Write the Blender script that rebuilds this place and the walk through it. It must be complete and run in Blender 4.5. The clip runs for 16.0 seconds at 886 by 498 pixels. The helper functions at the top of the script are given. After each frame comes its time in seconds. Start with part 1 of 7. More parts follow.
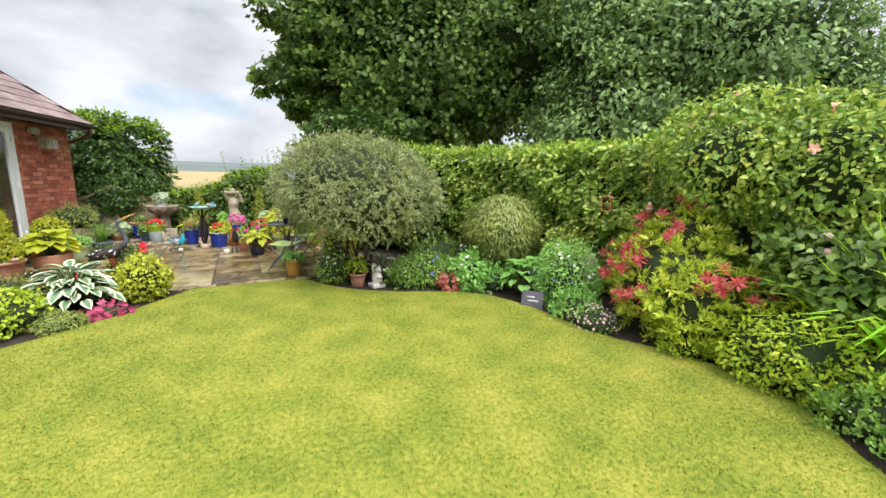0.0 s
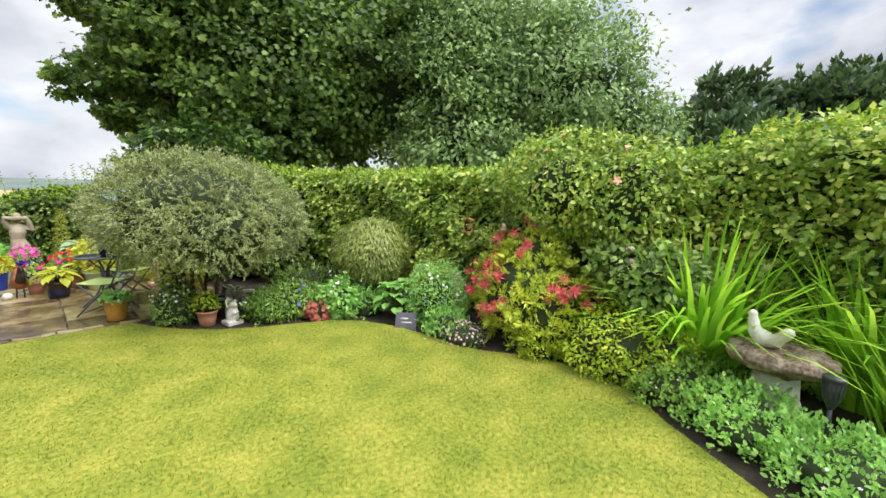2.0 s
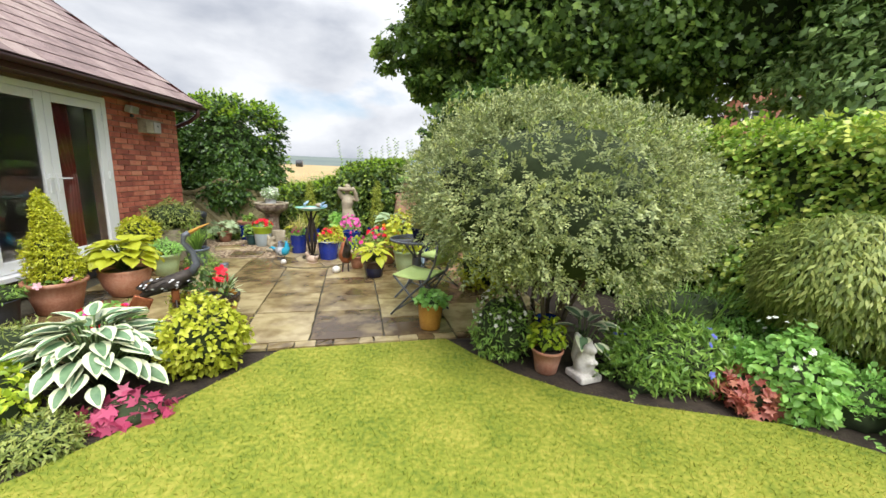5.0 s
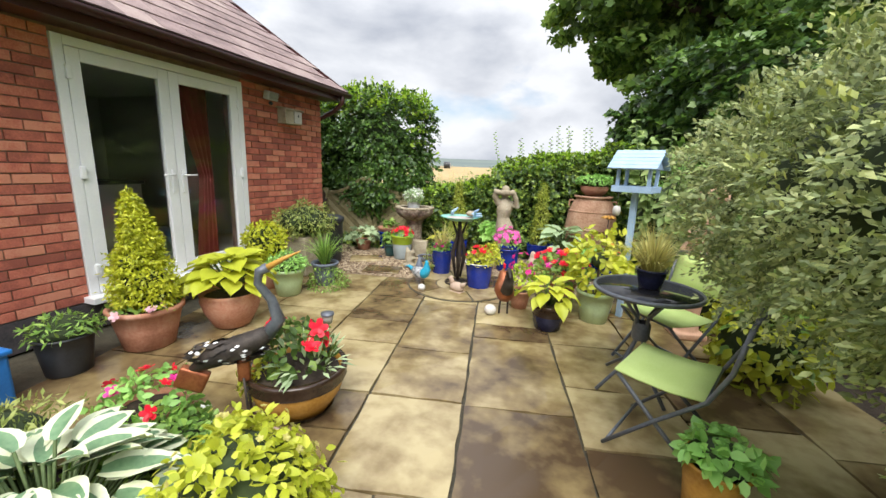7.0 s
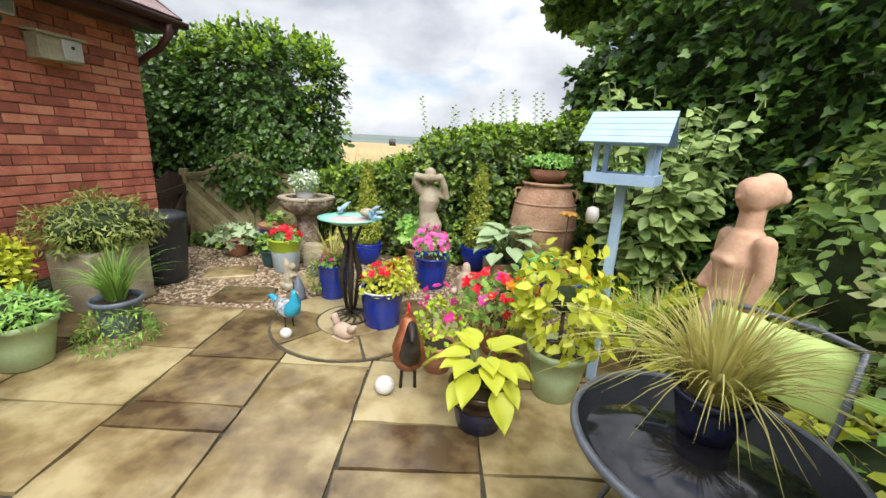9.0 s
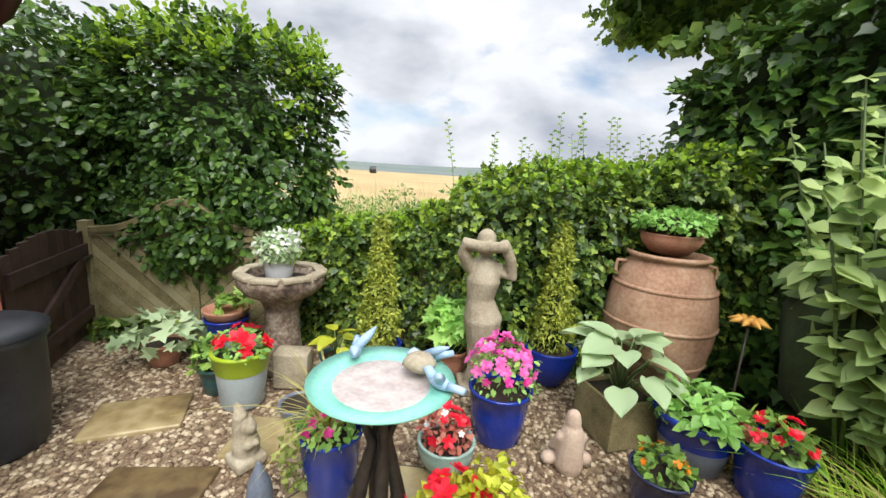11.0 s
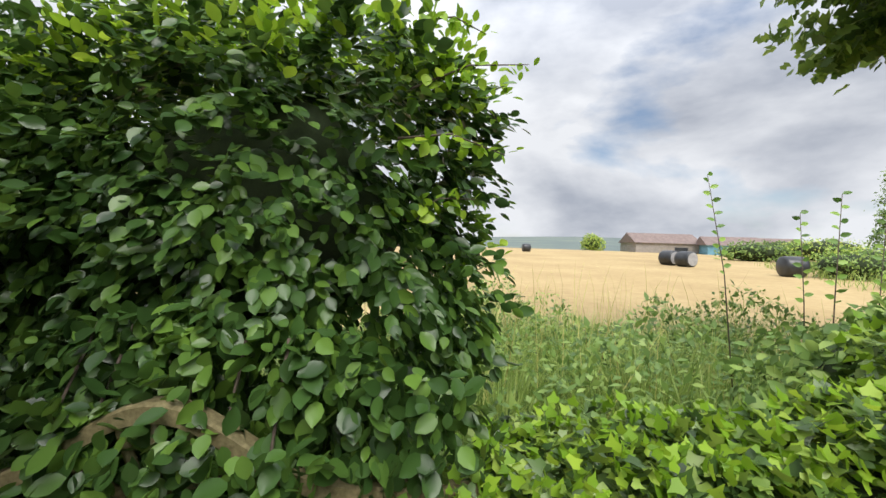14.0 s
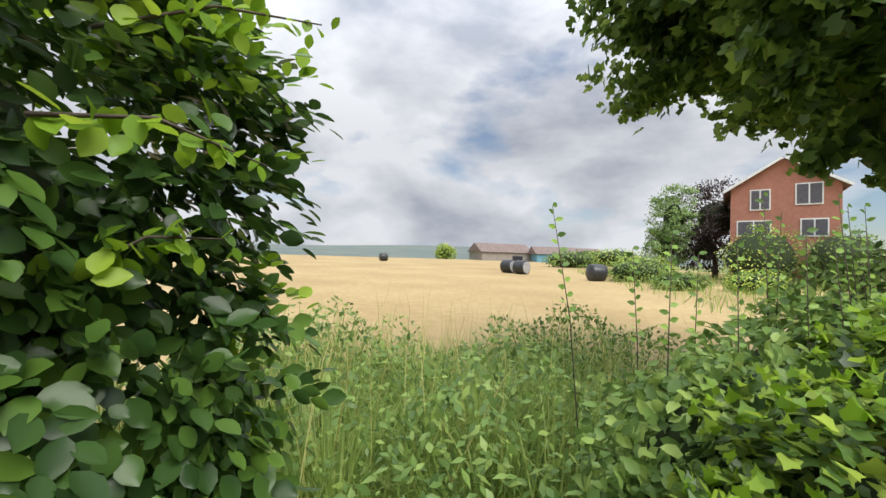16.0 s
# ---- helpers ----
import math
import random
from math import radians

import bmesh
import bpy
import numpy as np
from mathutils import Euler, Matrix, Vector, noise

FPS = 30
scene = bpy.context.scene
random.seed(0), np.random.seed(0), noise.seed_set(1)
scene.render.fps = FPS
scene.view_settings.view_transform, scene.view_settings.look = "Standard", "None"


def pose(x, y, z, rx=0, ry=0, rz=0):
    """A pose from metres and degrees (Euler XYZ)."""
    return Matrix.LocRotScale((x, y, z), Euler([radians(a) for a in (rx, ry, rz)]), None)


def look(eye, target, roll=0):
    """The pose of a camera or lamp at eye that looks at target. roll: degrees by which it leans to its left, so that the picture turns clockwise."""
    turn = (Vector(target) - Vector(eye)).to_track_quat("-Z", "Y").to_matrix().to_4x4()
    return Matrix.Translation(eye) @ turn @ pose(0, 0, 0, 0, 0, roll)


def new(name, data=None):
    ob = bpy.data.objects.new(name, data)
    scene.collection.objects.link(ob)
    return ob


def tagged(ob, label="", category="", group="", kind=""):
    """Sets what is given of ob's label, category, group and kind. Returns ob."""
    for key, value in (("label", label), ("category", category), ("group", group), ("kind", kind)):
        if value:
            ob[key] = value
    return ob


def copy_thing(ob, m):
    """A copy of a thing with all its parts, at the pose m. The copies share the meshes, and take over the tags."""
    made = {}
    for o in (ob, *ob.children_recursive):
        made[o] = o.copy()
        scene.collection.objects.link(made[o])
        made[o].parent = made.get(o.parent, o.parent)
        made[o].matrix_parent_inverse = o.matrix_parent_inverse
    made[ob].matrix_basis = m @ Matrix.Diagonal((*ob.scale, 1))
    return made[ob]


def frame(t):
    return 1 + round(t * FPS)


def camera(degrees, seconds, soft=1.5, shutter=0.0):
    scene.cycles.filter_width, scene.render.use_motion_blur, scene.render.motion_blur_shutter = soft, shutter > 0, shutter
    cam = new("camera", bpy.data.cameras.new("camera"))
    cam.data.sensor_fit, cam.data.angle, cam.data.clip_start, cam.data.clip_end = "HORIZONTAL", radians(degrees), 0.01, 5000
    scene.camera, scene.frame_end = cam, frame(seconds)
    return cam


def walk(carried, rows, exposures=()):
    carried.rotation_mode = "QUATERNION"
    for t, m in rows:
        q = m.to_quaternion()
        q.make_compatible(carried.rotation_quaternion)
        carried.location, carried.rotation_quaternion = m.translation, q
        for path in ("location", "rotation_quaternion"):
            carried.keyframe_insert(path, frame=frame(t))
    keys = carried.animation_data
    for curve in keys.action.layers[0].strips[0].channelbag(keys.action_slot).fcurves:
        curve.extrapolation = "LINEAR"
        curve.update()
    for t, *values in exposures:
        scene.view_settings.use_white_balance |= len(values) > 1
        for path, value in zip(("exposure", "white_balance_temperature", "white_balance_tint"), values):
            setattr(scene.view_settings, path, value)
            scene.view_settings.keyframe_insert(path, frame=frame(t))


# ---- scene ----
cam = camera(98.0, 16.0)
PATH = [
    (0, (1.443, -4.122, 1.568), (1.991, -2.233, 1.207), 1.3),
    (0.5, (1.478, -4.169, 1.579), (2.267, -2.36, 1.253), 1.3),
    (1, (1.504, -4.18, 1.583), (2.46, -2.446, 1.297), 1.3),
    (1.5, (1.492, -4.178, 1.603), (2.566, -2.51, 1.351), 1.3),
    (2, (1.438, -4.091, 1.608), (2.592, -2.476, 1.366), 1.4),
    (2.5, (1.493, -3.794, 1.575), (2.66, -2.193, 1.299), 1.5),
    (3, (1.482, -3.373, 1.587), (2.649, -1.769, 1.331), 1.7),
    (3.5, (1.386, -2.808, 1.581), (2.488, -1.158, 1.328), 2.0),
    (4, (1.235, -2.27, 1.577), (2.073, -0.464, 1.385), 1.9),
    (4.5, (1.05, -1.822, 1.548), (1.483, 0.107, 1.246), 2.0),
    (5, (0.821, -1.337, 1.526), (0.881, 0.623, 1.132), 2.2),
    (5.2, (0.752, -1.152, 1.53), (0.679, 0.807, 1.133), 1.8),
    (7.3, (0.126, 0.824, 1.438), (-0.52, 2.669, 1.015), 2.4),
    (7.5, (0.127, 1.018, 1.445), (-0.515, 2.861, 1.006), 2.6),
    (8, (0.152, 1.469, 1.425), (-0.391, 3.324, 0.91), 2.6),
    (8.2, (0.167, 1.641, 1.403), (-0.337, 3.499, 0.861), 2.6),
    (10.3, (-0.375, 3.324, 1.522), (-0.611, 5.263, 1.089), 3.8),
    (10.5, (-0.511, 3.487, 1.536), (-0.742, 5.421, 1.082), 4.0),
    (11, (-0.849, 3.921, 1.547), (-1.122, 5.867, 1.179), 3.7),
    (11.5, (-1.212, 4.268, 1.54), (-1.579, 6.213, 1.252), 3.5),
    (12, (-1.585, 4.586, 1.571), (-1.944, 6.528, 1.254), 3.4),
    (12.5, (-1.917, 4.927, 1.634), (-2.292, 6.886, 1.489), 3.3),
    (13, (-2.186, 5.187, 1.651), (-2.562, 7.149, 1.55), 2.7),
    (13.5, (-2.381, 5.524, 1.655), (-2.761, 7.481, 1.501), 2.2),
    (14, (-2.491, 5.875, 1.709), (-2.882, 7.836, 1.694), 1.9),
    (14.5, (-2.517, 6.111, 1.789), (-2.784, 8.093, 1.815), 1.7),
    (15, (-2.461, 6.295, 1.905), (-2.47, 8.293, 2.002), 1.5),
    (15.5, (-2.353, 6.437, 1.908), (-2.147, 8.425, 1.965), 1.6),
    (16, (-2.314, 6.496, 1.878), (-1.984, 8.468, 1.929), 1.6),
]
walk(cam, [(t, look(eye, target, roll)) for t, eye, target, roll in PATH],
     exposures=[(0, 0.7), (4, 0.72), (8, 0.72), (12.5, 0.65), (14, 0.5), (16, 0.36)])

# ---- light ----
world = bpy.data.worlds.new("overcast_sky")
scene.world = world
world.use_nodes = True
wn, wl = world.node_tree.nodes, world.node_tree.links
wn.clear()
SUN_EL, SUN_AZ = 54.0, 158.0
sky = wn.new("ShaderNodeTexSky")
sky.sky_type, sky.sun_disc = "NISHITA", False
sky.sun_elevation, sky.sun_rotation = radians(SUN_EL), radians(SUN_AZ)
sky_gain = wn.new("ShaderNodeVectorMath")
sky_gain.operation = "SCALE"
sky_gain.inputs["Scale"].default_value = 0.09
wl.new(sky.outputs[0], sky_gain.inputs[0])
coord = wn.new("ShaderNodeTexCoord")
stretch = wn.new("ShaderNodeMapping")
stretch.inputs["Scale"].default_value = (1.0, 1.0, 2.1)
stretch.inputs["Location"].default_value = (0.35, 0.1, 0.0)
wl.new(coord.outputs["Generated"], stretch.inputs[0])


def cloud_noise(scale, detail, rough, lo, hi):
    n = wn.new("ShaderNodeTexNoise")
    n.inputs["Scale"].default_value, n.inputs["Detail"].default_value = scale, detail
    n.inputs["Roughness"].default_value, n.inputs["Distortion"].default_value = rough, 0.12
    wl.new(stretch.outputs[0], n.inputs["Vector"])
    r = wn.new("ShaderNodeMapRange")
    r.inputs["From Min"].default_value, r.inputs["From Max"].default_value = lo, hi
    wl.new(n.outputs["Fac"], r.inputs["Value"])
    return r.outputs[0]


cover = cloud_noise(2.3, 7, 0.5, 0.33, 0.44)
thick = cloud_noise(2.6, 7, 0.52, 0.42, 0.66)
grey = wn.new("ShaderNodeMix")
grey.data_type = "RGBA"
grey.inputs["A"].default_value = (0.60, 0.615, 0.645, 1)
grey.inputs["B"].default_value = (0.30, 0.325, 0.38, 1)
wl.new(thick, grey.inputs["Factor"])
over = wn.new("ShaderNodeMix")
over.data_type = "RGBA"
wl.new(cover, over.inputs["Factor"])
wl.new(sky_gain.outputs[0], over.inputs["A"])
wl.new(grey.outputs["Result"], over.inputs["B"])
bg = wn.new("ShaderNodeBackground")
bg.inputs["Strength"].default_value = 1.0
# an overcast dome is two to three times as bright overhead as near the horizon
axis = wn.new("ShaderNodeSeparateXYZ")
wl.new(coord.outputs["Generated"], axis.inputs[0])
zenith = wn.new("ShaderNodeMapRange")
zenith.interpolation_type = "SMOOTHSTEP"
zenith.inputs["From Min"].default_value, zenith.inputs["From Max"].default_value = 0.25, 1.0
zenith.inputs["To Min"].default_value, zenith.inputs["To Max"].default_value = 1.0, 2.6
wl.new(axis.outputs["Z"], zenith.inputs["Value"])
dome = wn.new("ShaderNodeVectorMath")
dome.operation = "SCALE"
wl.new(over.outputs["Result"], dome.inputs[0])
wl.new(zenith.outputs[0], dome.inputs["Scale"])
wl.new(dome.outputs[0], bg.inputs["Color"])
wout = wn.new("ShaderNodeOutputWorld")
wl.new(bg.outputs[0], wout.inputs[0])

sun = new("sun", bpy.data.lights.new("sun", "SUN"))
sun.data.energy, sun.data.angle, sun.data.color = 2.5, radians(40), (1.0, 0.96, 0.9)
az, el = radians(SUN_AZ), radians(SUN_EL)
sun_from = Vector((math.sin(az) * math.cos(el), math.cos(az) * math.cos(el), math.sin(el)))
sun.matrix_world = look(sun_from * 30, (0, 0, 0))


# ---- materials ----
def base_mat(name, rough=0.8, metal=0.0, spec=0.5):
    m = bpy.data.materials.new(name)
    m.use_nodes = True
    nt = m.node_tree
    p = nt.nodes["Principled BSDF"]
    p.inputs["Roughness"].default_value, p.inputs["Metallic"].default_value = rough, metal
    p.inputs["Specular IOR Level"].default_value = spec
    return m, nt.nodes, nt.links, p


def ramp(nodes, stops):
    r = nodes.new("ShaderNodeValToRGB")
    e = r.color_ramp.elements
    for i, (pos, col) in enumerate(stops):
        el_ = e[i] if i < 2 else e.new(pos)
        el_.position, el_.color = pos, (*col, 1)
    return r


def noisy(name, c1, c2, scale=8.0, rough=0.8, bump=0.3, fine=60.0, metal=0.0, c3=None, spec=0.5, island=0.0, obj=0.0, depth=0.01, spread=0.2, blend=0.4):
    """Two-scale mottled surface with fine relief, and a shift of tone from piece to piece."""
    m, n, l, p = base_mat(name, rough, metal, spec)
    tc = n.new("ShaderNodeNewGeometry")
    a = n.new("ShaderNodeTexNoise")
    a.inputs["Scale"].default_value, a.inputs["Detail"].default_value = scale, 6
    l.new(tc.outputs["Position"], a.inputs["Vector"])
    b = n.new("ShaderNodeTexNoise")
    b.inputs["Scale"].default_value, b.inputs["Detail"].default_value = fine, 4
    l.new(tc.outputs["Position"], b.inputs["Vector"])
    mixf = n.new("ShaderNodeMix")
    mixf.inputs["Factor"].default_value = blend
    l.new(a.outputs["Fac"], mixf.inputs["A"])
    l.new(b.outputs["Fac"], mixf.inputs["B"])
    fac = mixf.outputs["Result"]
    if island or obj:
        src = tc.outputs["Random Per Island"] if island else n.new("ShaderNodeObjectInfo").outputs["Random"]
        s = n.new("ShaderNodeMath")
        s.operation = "MULTIPLY_ADD"
        s.inputs[1].default_value, s.inputs[2].default_value = island or obj, -0.5 * (island or obj)
        l.new(src, s.inputs[0])
        t = n.new("ShaderNodeMath")
        l.new(fac, t.inputs[0])
        l.new(s.outputs[0], t.inputs[1])
        fac = t.outputs[0]
    stops = [(0.33, c1), (0.66, c2)] if c3 is None else [(0.5 - spread, c1), (0.5 + spread, c3), (0.5, c2)]
    r = ramp(n, stops)
    l.new(fac, r.inputs[0])
    l.new(r.outputs[0], p.inputs["Base Color"])
    if bump:
        bp = n.new("ShaderNodeBump")
        bp.inputs["Strength"].default_value, bp.inputs["Distance"].default_value = bump, depth
        l.new(mixf.outputs["Result"], bp.inputs["Height"])
        l.new(bp.outputs[0], p.inputs["Normal"])
    return m


def leafy(name, dark, mid, light, trans=0.3, rough=0.45, patch=1.2):
    """Leaves: tone by leaf and by patch, a soft gloss, and light through the blade."""
    m, n, l, p = base_mat(name, rough, 0.0, 0.4)
    g = n.new("ShaderNodeNewGeometry")
    a = n.new("ShaderNodeTexNoise")
    a.inputs["Scale"].default_value, a.inputs["Detail"].default_value = patch, 3
    l.new(g.outputs["Position"], a.inputs["Vector"])
    mx = n.new("ShaderNodeMix")
    mx.inputs["Factor"].default_value = 0.45
    l.new(g.outputs["Random Per Island"], mx.inputs["A"])
    l.new(a.outputs["Fac"], mx.inputs["B"])
    r = ramp(n, [(0.15, dark), (0.85, light), (0.5, mid)])
    l.new(mx.outputs["Result"], r.inputs[0])
    l.new(r.outputs[0], p.inputs["Base Color"])
    tr = n.new("ShaderNodeBsdfTranslucent")
    hs = n.new("ShaderNodeHueSaturation")
    hs.inputs["Value"].default_value, hs.inputs["Hue"].default_value = 1.5, 0.485
    l.new(r.outputs[0], hs.inputs["Color"])
    l.new(hs.outputs[0], tr.inputs["Color"])
    ms = n.new("ShaderNodeMixShader")
    ms.inputs[0].default_value = trans
    l.new(p.outputs[0], ms.inputs[1])
    l.new(tr.outputs[0], ms.inputs[2])
    l.new(ms.outputs[0], n["Material Output"].inputs[0])
    return m


def glass_mat():
    m, n, l, p = base_mat("window_glass", 0.02)
    p.inputs["Transmission Weight"].default_value = 1.0
    p.inputs["IOR"].default_value = 1.5
    return m


M = {}
M["beech"] = leafy("beech_leaf", (0.020, 0.048, 0.013), (0.056, 0.122, 0.026), (0.150, 0.270, 0.040), 0.22, 0.33)
M["sycamore"] = leafy("sycamore_leaf", (0.034, 0.068, 0.017), (0.104, 0.192, 0.040), (0.285, 0.425, 0.085), 0.38, 0.5, 0.7)
M["pale_tree"] = leafy("pale_tree_leaf", (0.080, 0.140, 0.048), (0.190, 0.310, 0.098), (0.400, 0.560, 0.200), 0.25, 0.5, 0.8)
M["conifer_far"] = leafy("dark_conifer", (0.030, 0.062, 0.026), (0.070, 0.130, 0.046), (0.140, 0.220, 0.075), 0.15)
M["hedge"] = leafy("hedge_leaf", (0.070, 0.145, 0.026), (0.265, 0.430, 0.066), (0.740, 0.760, 0.190), 0.25, 0.36, 1.6)
M["hedge_red"] = leafy("bronze_hedge_leaf", (0.105, 0.194, 0.041), (0.353, 0.494, 0.089), (0.800, 0.706, 0.213), 0.25)
M["ivy"] = leafy("ivy_leaf", (0.026, 0.056, 0.018), (0.090, 0.165, 0.034), (0.380, 0.500, 0.075), 0.2, 0.35, 2.2)
M["shrub"] = leafy("evergreen_shrub_leaf", (0.115, 0.155, 0.062), (0.265, 0.325, 0.135), (0.560, 0.600, 0.270), 0.22, 0.5, 2.4)
M["dome"] = leafy("dwarf_willow_leaf", (0.103, 0.155, 0.035), (0.258, 0.326, 0.077), (0.480, 0.515, 0.155), 0.25)
M["lime"] = leafy("lime_leaf", (0.270, 0.330, 0.022), (0.480, 0.530, 0.046), (0.690, 0.710, 0.110), 0.3)
M["golden"] = leafy("golden_conifer", (0.22, 0.27, 0.016), (0.46, 0.50, 0.026), (0.70, 0.70, 0.07), 0.25)
M["mound"] = leafy("golden_green_mound", (0.122, 0.209, 0.019), (0.341, 0.488, 0.035), (0.731, 0.800, 0.073), 0.25)
M["cone"] = leafy("cypress_green", (0.120, 0.165, 0.026), (0.290, 0.355, 0.046), (0.520, 0.560, 0.095), 0.25, 0.5, 5.0)
M["green"] = leafy("mid_green_leaf", (0.075, 0.155, 0.032), (0.190, 0.345, 0.066), (0.440, 0.640, 0.140), 0.3)
M["fresh"] = leafy("fresh_green_leaf", (0.149, 0.312, 0.066), (0.279, 0.542, 0.132), (0.493, 0.773, 0.213), 0.3)
M["silver"] = leafy("grey_green_leaf", (0.250, 0.350, 0.188), (0.400, 0.525, 0.300), (0.575, 0.688, 0.425), 0.25, 0.6)
M["blade"] = leafy("sword_leaf", (0.142, 0.337, 0.026), (0.302, 0.621, 0.046), (0.585, 0.800, 0.107), 0.35)
M["straw"] = leafy("straw_blade", (0.286, 0.260, 0.078), (0.520, 0.481, 0.156), (0.700, 0.700, 0.286), 0.3)
M["weed"] = leafy("meadow_grass", (0.120, 0.200, 0.045), (0.270, 0.385, 0.090), (0.520, 0.590, 0.210), 0.35)
M["bramble"] = leafy("bramble_leaf", (0.066, 0.125, 0.032), (0.175, 0.290, 0.070), (0.400, 0.530, 0.140), 0.3)
M["pieris"] = leafy("pieris_leaf", (0.175, 0.292, 0.029), (0.467, 0.583, 0.049), (0.800, 0.800, 0.136), 0.25)
M["flame"] = leafy("flame_shoot", (0.42, 0.035, 0.045), (0.62, 0.085, 0.10), (0.72, 0.22, 0.21), 0.25)
M["coral"] = leafy("coral_leaf", (0.28, 0.06, 0.05), (0.45, 0.14, 0.10), (0.60, 0.28, 0.18), 0.25)
M["cerise"] = leafy("cerise_leaf", (0.30, 0.03, 0.08), (0.50, 0.07, 0.16), (0.65, 0.16, 0.27), 0.25)
M["red"] = leafy("red_petal", (0.58, 0.006, 0.02), (0.76, 0.012, 0.035), (0.82, 0.04, 0.07), 0.25)
M["pink"] = leafy("pink_petal", (0.65, 0.05, 0.28), (0.80, 0.14, 0.48), (0.85, 0.32, 0.62), 0.3)
M["magenta"] = leafy("magenta_petal", (0.55, 0.01, 0.22), (0.72, 0.04, 0.32), (0.80, 0.10, 0.42), 0.3)
M["palepink"] = leafy("pale_pink_petal", (0.70, 0.36, 0.48), (0.80, 0.52, 0.60), (0.86, 0.70, 0.74), 0.3)
M["peach"] = leafy("peach_petal", (0.78, 0.36, 0.24), (0.84, 0.50, 0.36), (0.88, 0.64, 0.50), 0.3)
M["white"] = leafy("white_petal", (0.70, 0.72, 0.68), (0.80, 0.80, 0.77), (0.86, 0.86, 0.84), 0.3)
M["blueflower"] = leafy("blue_petal", (0.10, 0.12, 0.55), (0.18, 0.20, 0.68), (0.30, 0.32, 0.75), 0.3)
M["orange"] = leafy("orange_petal", (0.75, 0.16, 0.01), (0.82, 0.26, 0.01), (0.85, 0.42, 0.03), 0.25)
M["copper_tree"] = leafy("copper_tree_leaf", (0.026, 0.016, 0.018), (0.058, 0.039, 0.039), (0.104, 0.078, 0.065), 0.2)
# near-black filler inside foliage: the shade between leaves is put into this colour
M["core"] = noisy("inner_shade_fill", (0.016, 0.028, 0.009), (0.04, 0.06, 0.02), 9, 0.95, 0)
M["bark"] = noisy("bark", (0.05, 0.038, 0.026), (0.13, 0.10, 0.075), 14, 0.9, 0.6)
M["stem"] = noisy("green_stem", (0.06, 0.10, 0.03), (0.12, 0.17, 0.06), 20, 0.7, 0)
M["soil"] = noisy("dark_soil", (0.016, 0.011, 0.008), (0.055, 0.04, 0.028), 7, 0.95, 0.9, 50, depth=0.02)
M["lawn"] = noisy("lawn_turf", (0.105, 0.158, 0.010), (0.216, 0.250, 0.022), 2.2, 0.9, 0.5, 30, c3=(0.37, 0.345, 0.058), depth=0.006, spread=0.16, blend=0.55)
M["turf"] = noisy("turf_blade", (0.095, 0.155, 0.009), (0.228, 0.264, 0.023), 2.2, 0.6, 0, 30, c3=(0.41, 0.375, 0.066), island=0.22, spec=0.25, spread=0.16, blend=0.55)
M["meadow"] = noisy("rough_grass", (0.09, 0.13, 0.03), (0.22, 0.25, 0.07), 0.6, 0.95, 0.3, 14)
M["stubble"] = noisy("barley_stubble", (0.32, 0.225, 0.10), (0.41, 0.30, 0.14), 0.16, 0.95, 0.4, 3.0, c3=(0.50, 0.385, 0.195))
# distance haze is mixed into these blue-grey hill colours
M["hill"] = noisy("hazed_far_hills", (0.095, 0.125, 0.125), (0.13, 0.165, 0.15), 0.006, 1.0, 0, 0.03, c3=(0.20, 0.22, 0.16))
M["slab"] = noisy("wet_sandstone", (0.080, 0.050, 0.026), (0.230, 0.168, 0.078), 2.6, 0.22, 0.25, 9, c3=(0.42, 0.345, 0.185), obj=0.30, spread=0.17, blend=0.3)
M["joint"] = noisy("patio_joint", (0.03, 0.027, 0.017), (0.08, 0.07, 0.045), 12, 0.9, 0.5)
M["pebble"] = noisy("gravel", (0.12, 0.075, 0.045), (0.28, 0.205, 0.125), 30, 0.7, 0.2, 120, c3=(0.50, 0.41, 0.285), island=0.6)
M["brick"] = noisy("red_brick", (0.29, 0.082, 0.055), (0.50, 0.145, 0.092), 9, 0.85, 0.6, 90, c3=(0.60, 0.24, 0.15), obj=0.45)
M["mortar"] = noisy("mortar", (0.20, 0.13, 0.10), (0.30, 0.20, 0.15), 12, 0.95, 0.4)
M["plinth"] = noisy("blue_brick_plinth", (0.03, 0.03, 0.036), (0.09, 0.075, 0.075), 10, 0.7, 0.4)
M["upvc"] = noisy("white_upvc", (0.76, 0.78, 0.79), (0.84, 0.85, 0.86), 4, 0.3, 0.05)
M["tile"] = noisy("roof_tile", (0.15, 0.10, 0.095), (0.27, 0.19, 0.18), 6, 0.75, 0.4, 70, c3=(0.36, 0.28, 0.25), obj=0.3)
M["fascia"] = noisy("dark_brown_plastic", (0.045, 0.014, 0.014), (0.075, 0.026, 0.024), 6, 0.35, 0.05)
M["gate"] = noisy("dark_stained_boards", (0.035, 0.018, 0.014), (0.085, 0.045, 0.035), 12, 0.7, 0.5, 80, obj=0.3)
M["fence"] = noisy("weathered_softwood", (0.125, 0.105, 0.045), (0.255, 0.215, 0.105), 7, 0.85, 0.6, 70, c3=(0.34, 0.30, 0.17), obj=0.3)
M["terracotta"] = noisy("terracotta", (0.30, 0.12, 0.07), (0.44, 0.20, 0.125), 7, 0.8, 0.3, 50, c3=(0.50, 0.30, 0.21))
M["urnclay"] = noisy("weathered_urn_clay", (0.24, 0.125, 0.075), (0.41, 0.235, 0.15), 5, 0.85, 0.6, 40, c3=(0.52, 0.37, 0.26))
M["blue"] = noisy("cobalt_glaze", (0.008, 0.022, 0.20), (0.014, 0.045, 0.38), 5, 0.16, 0.05)
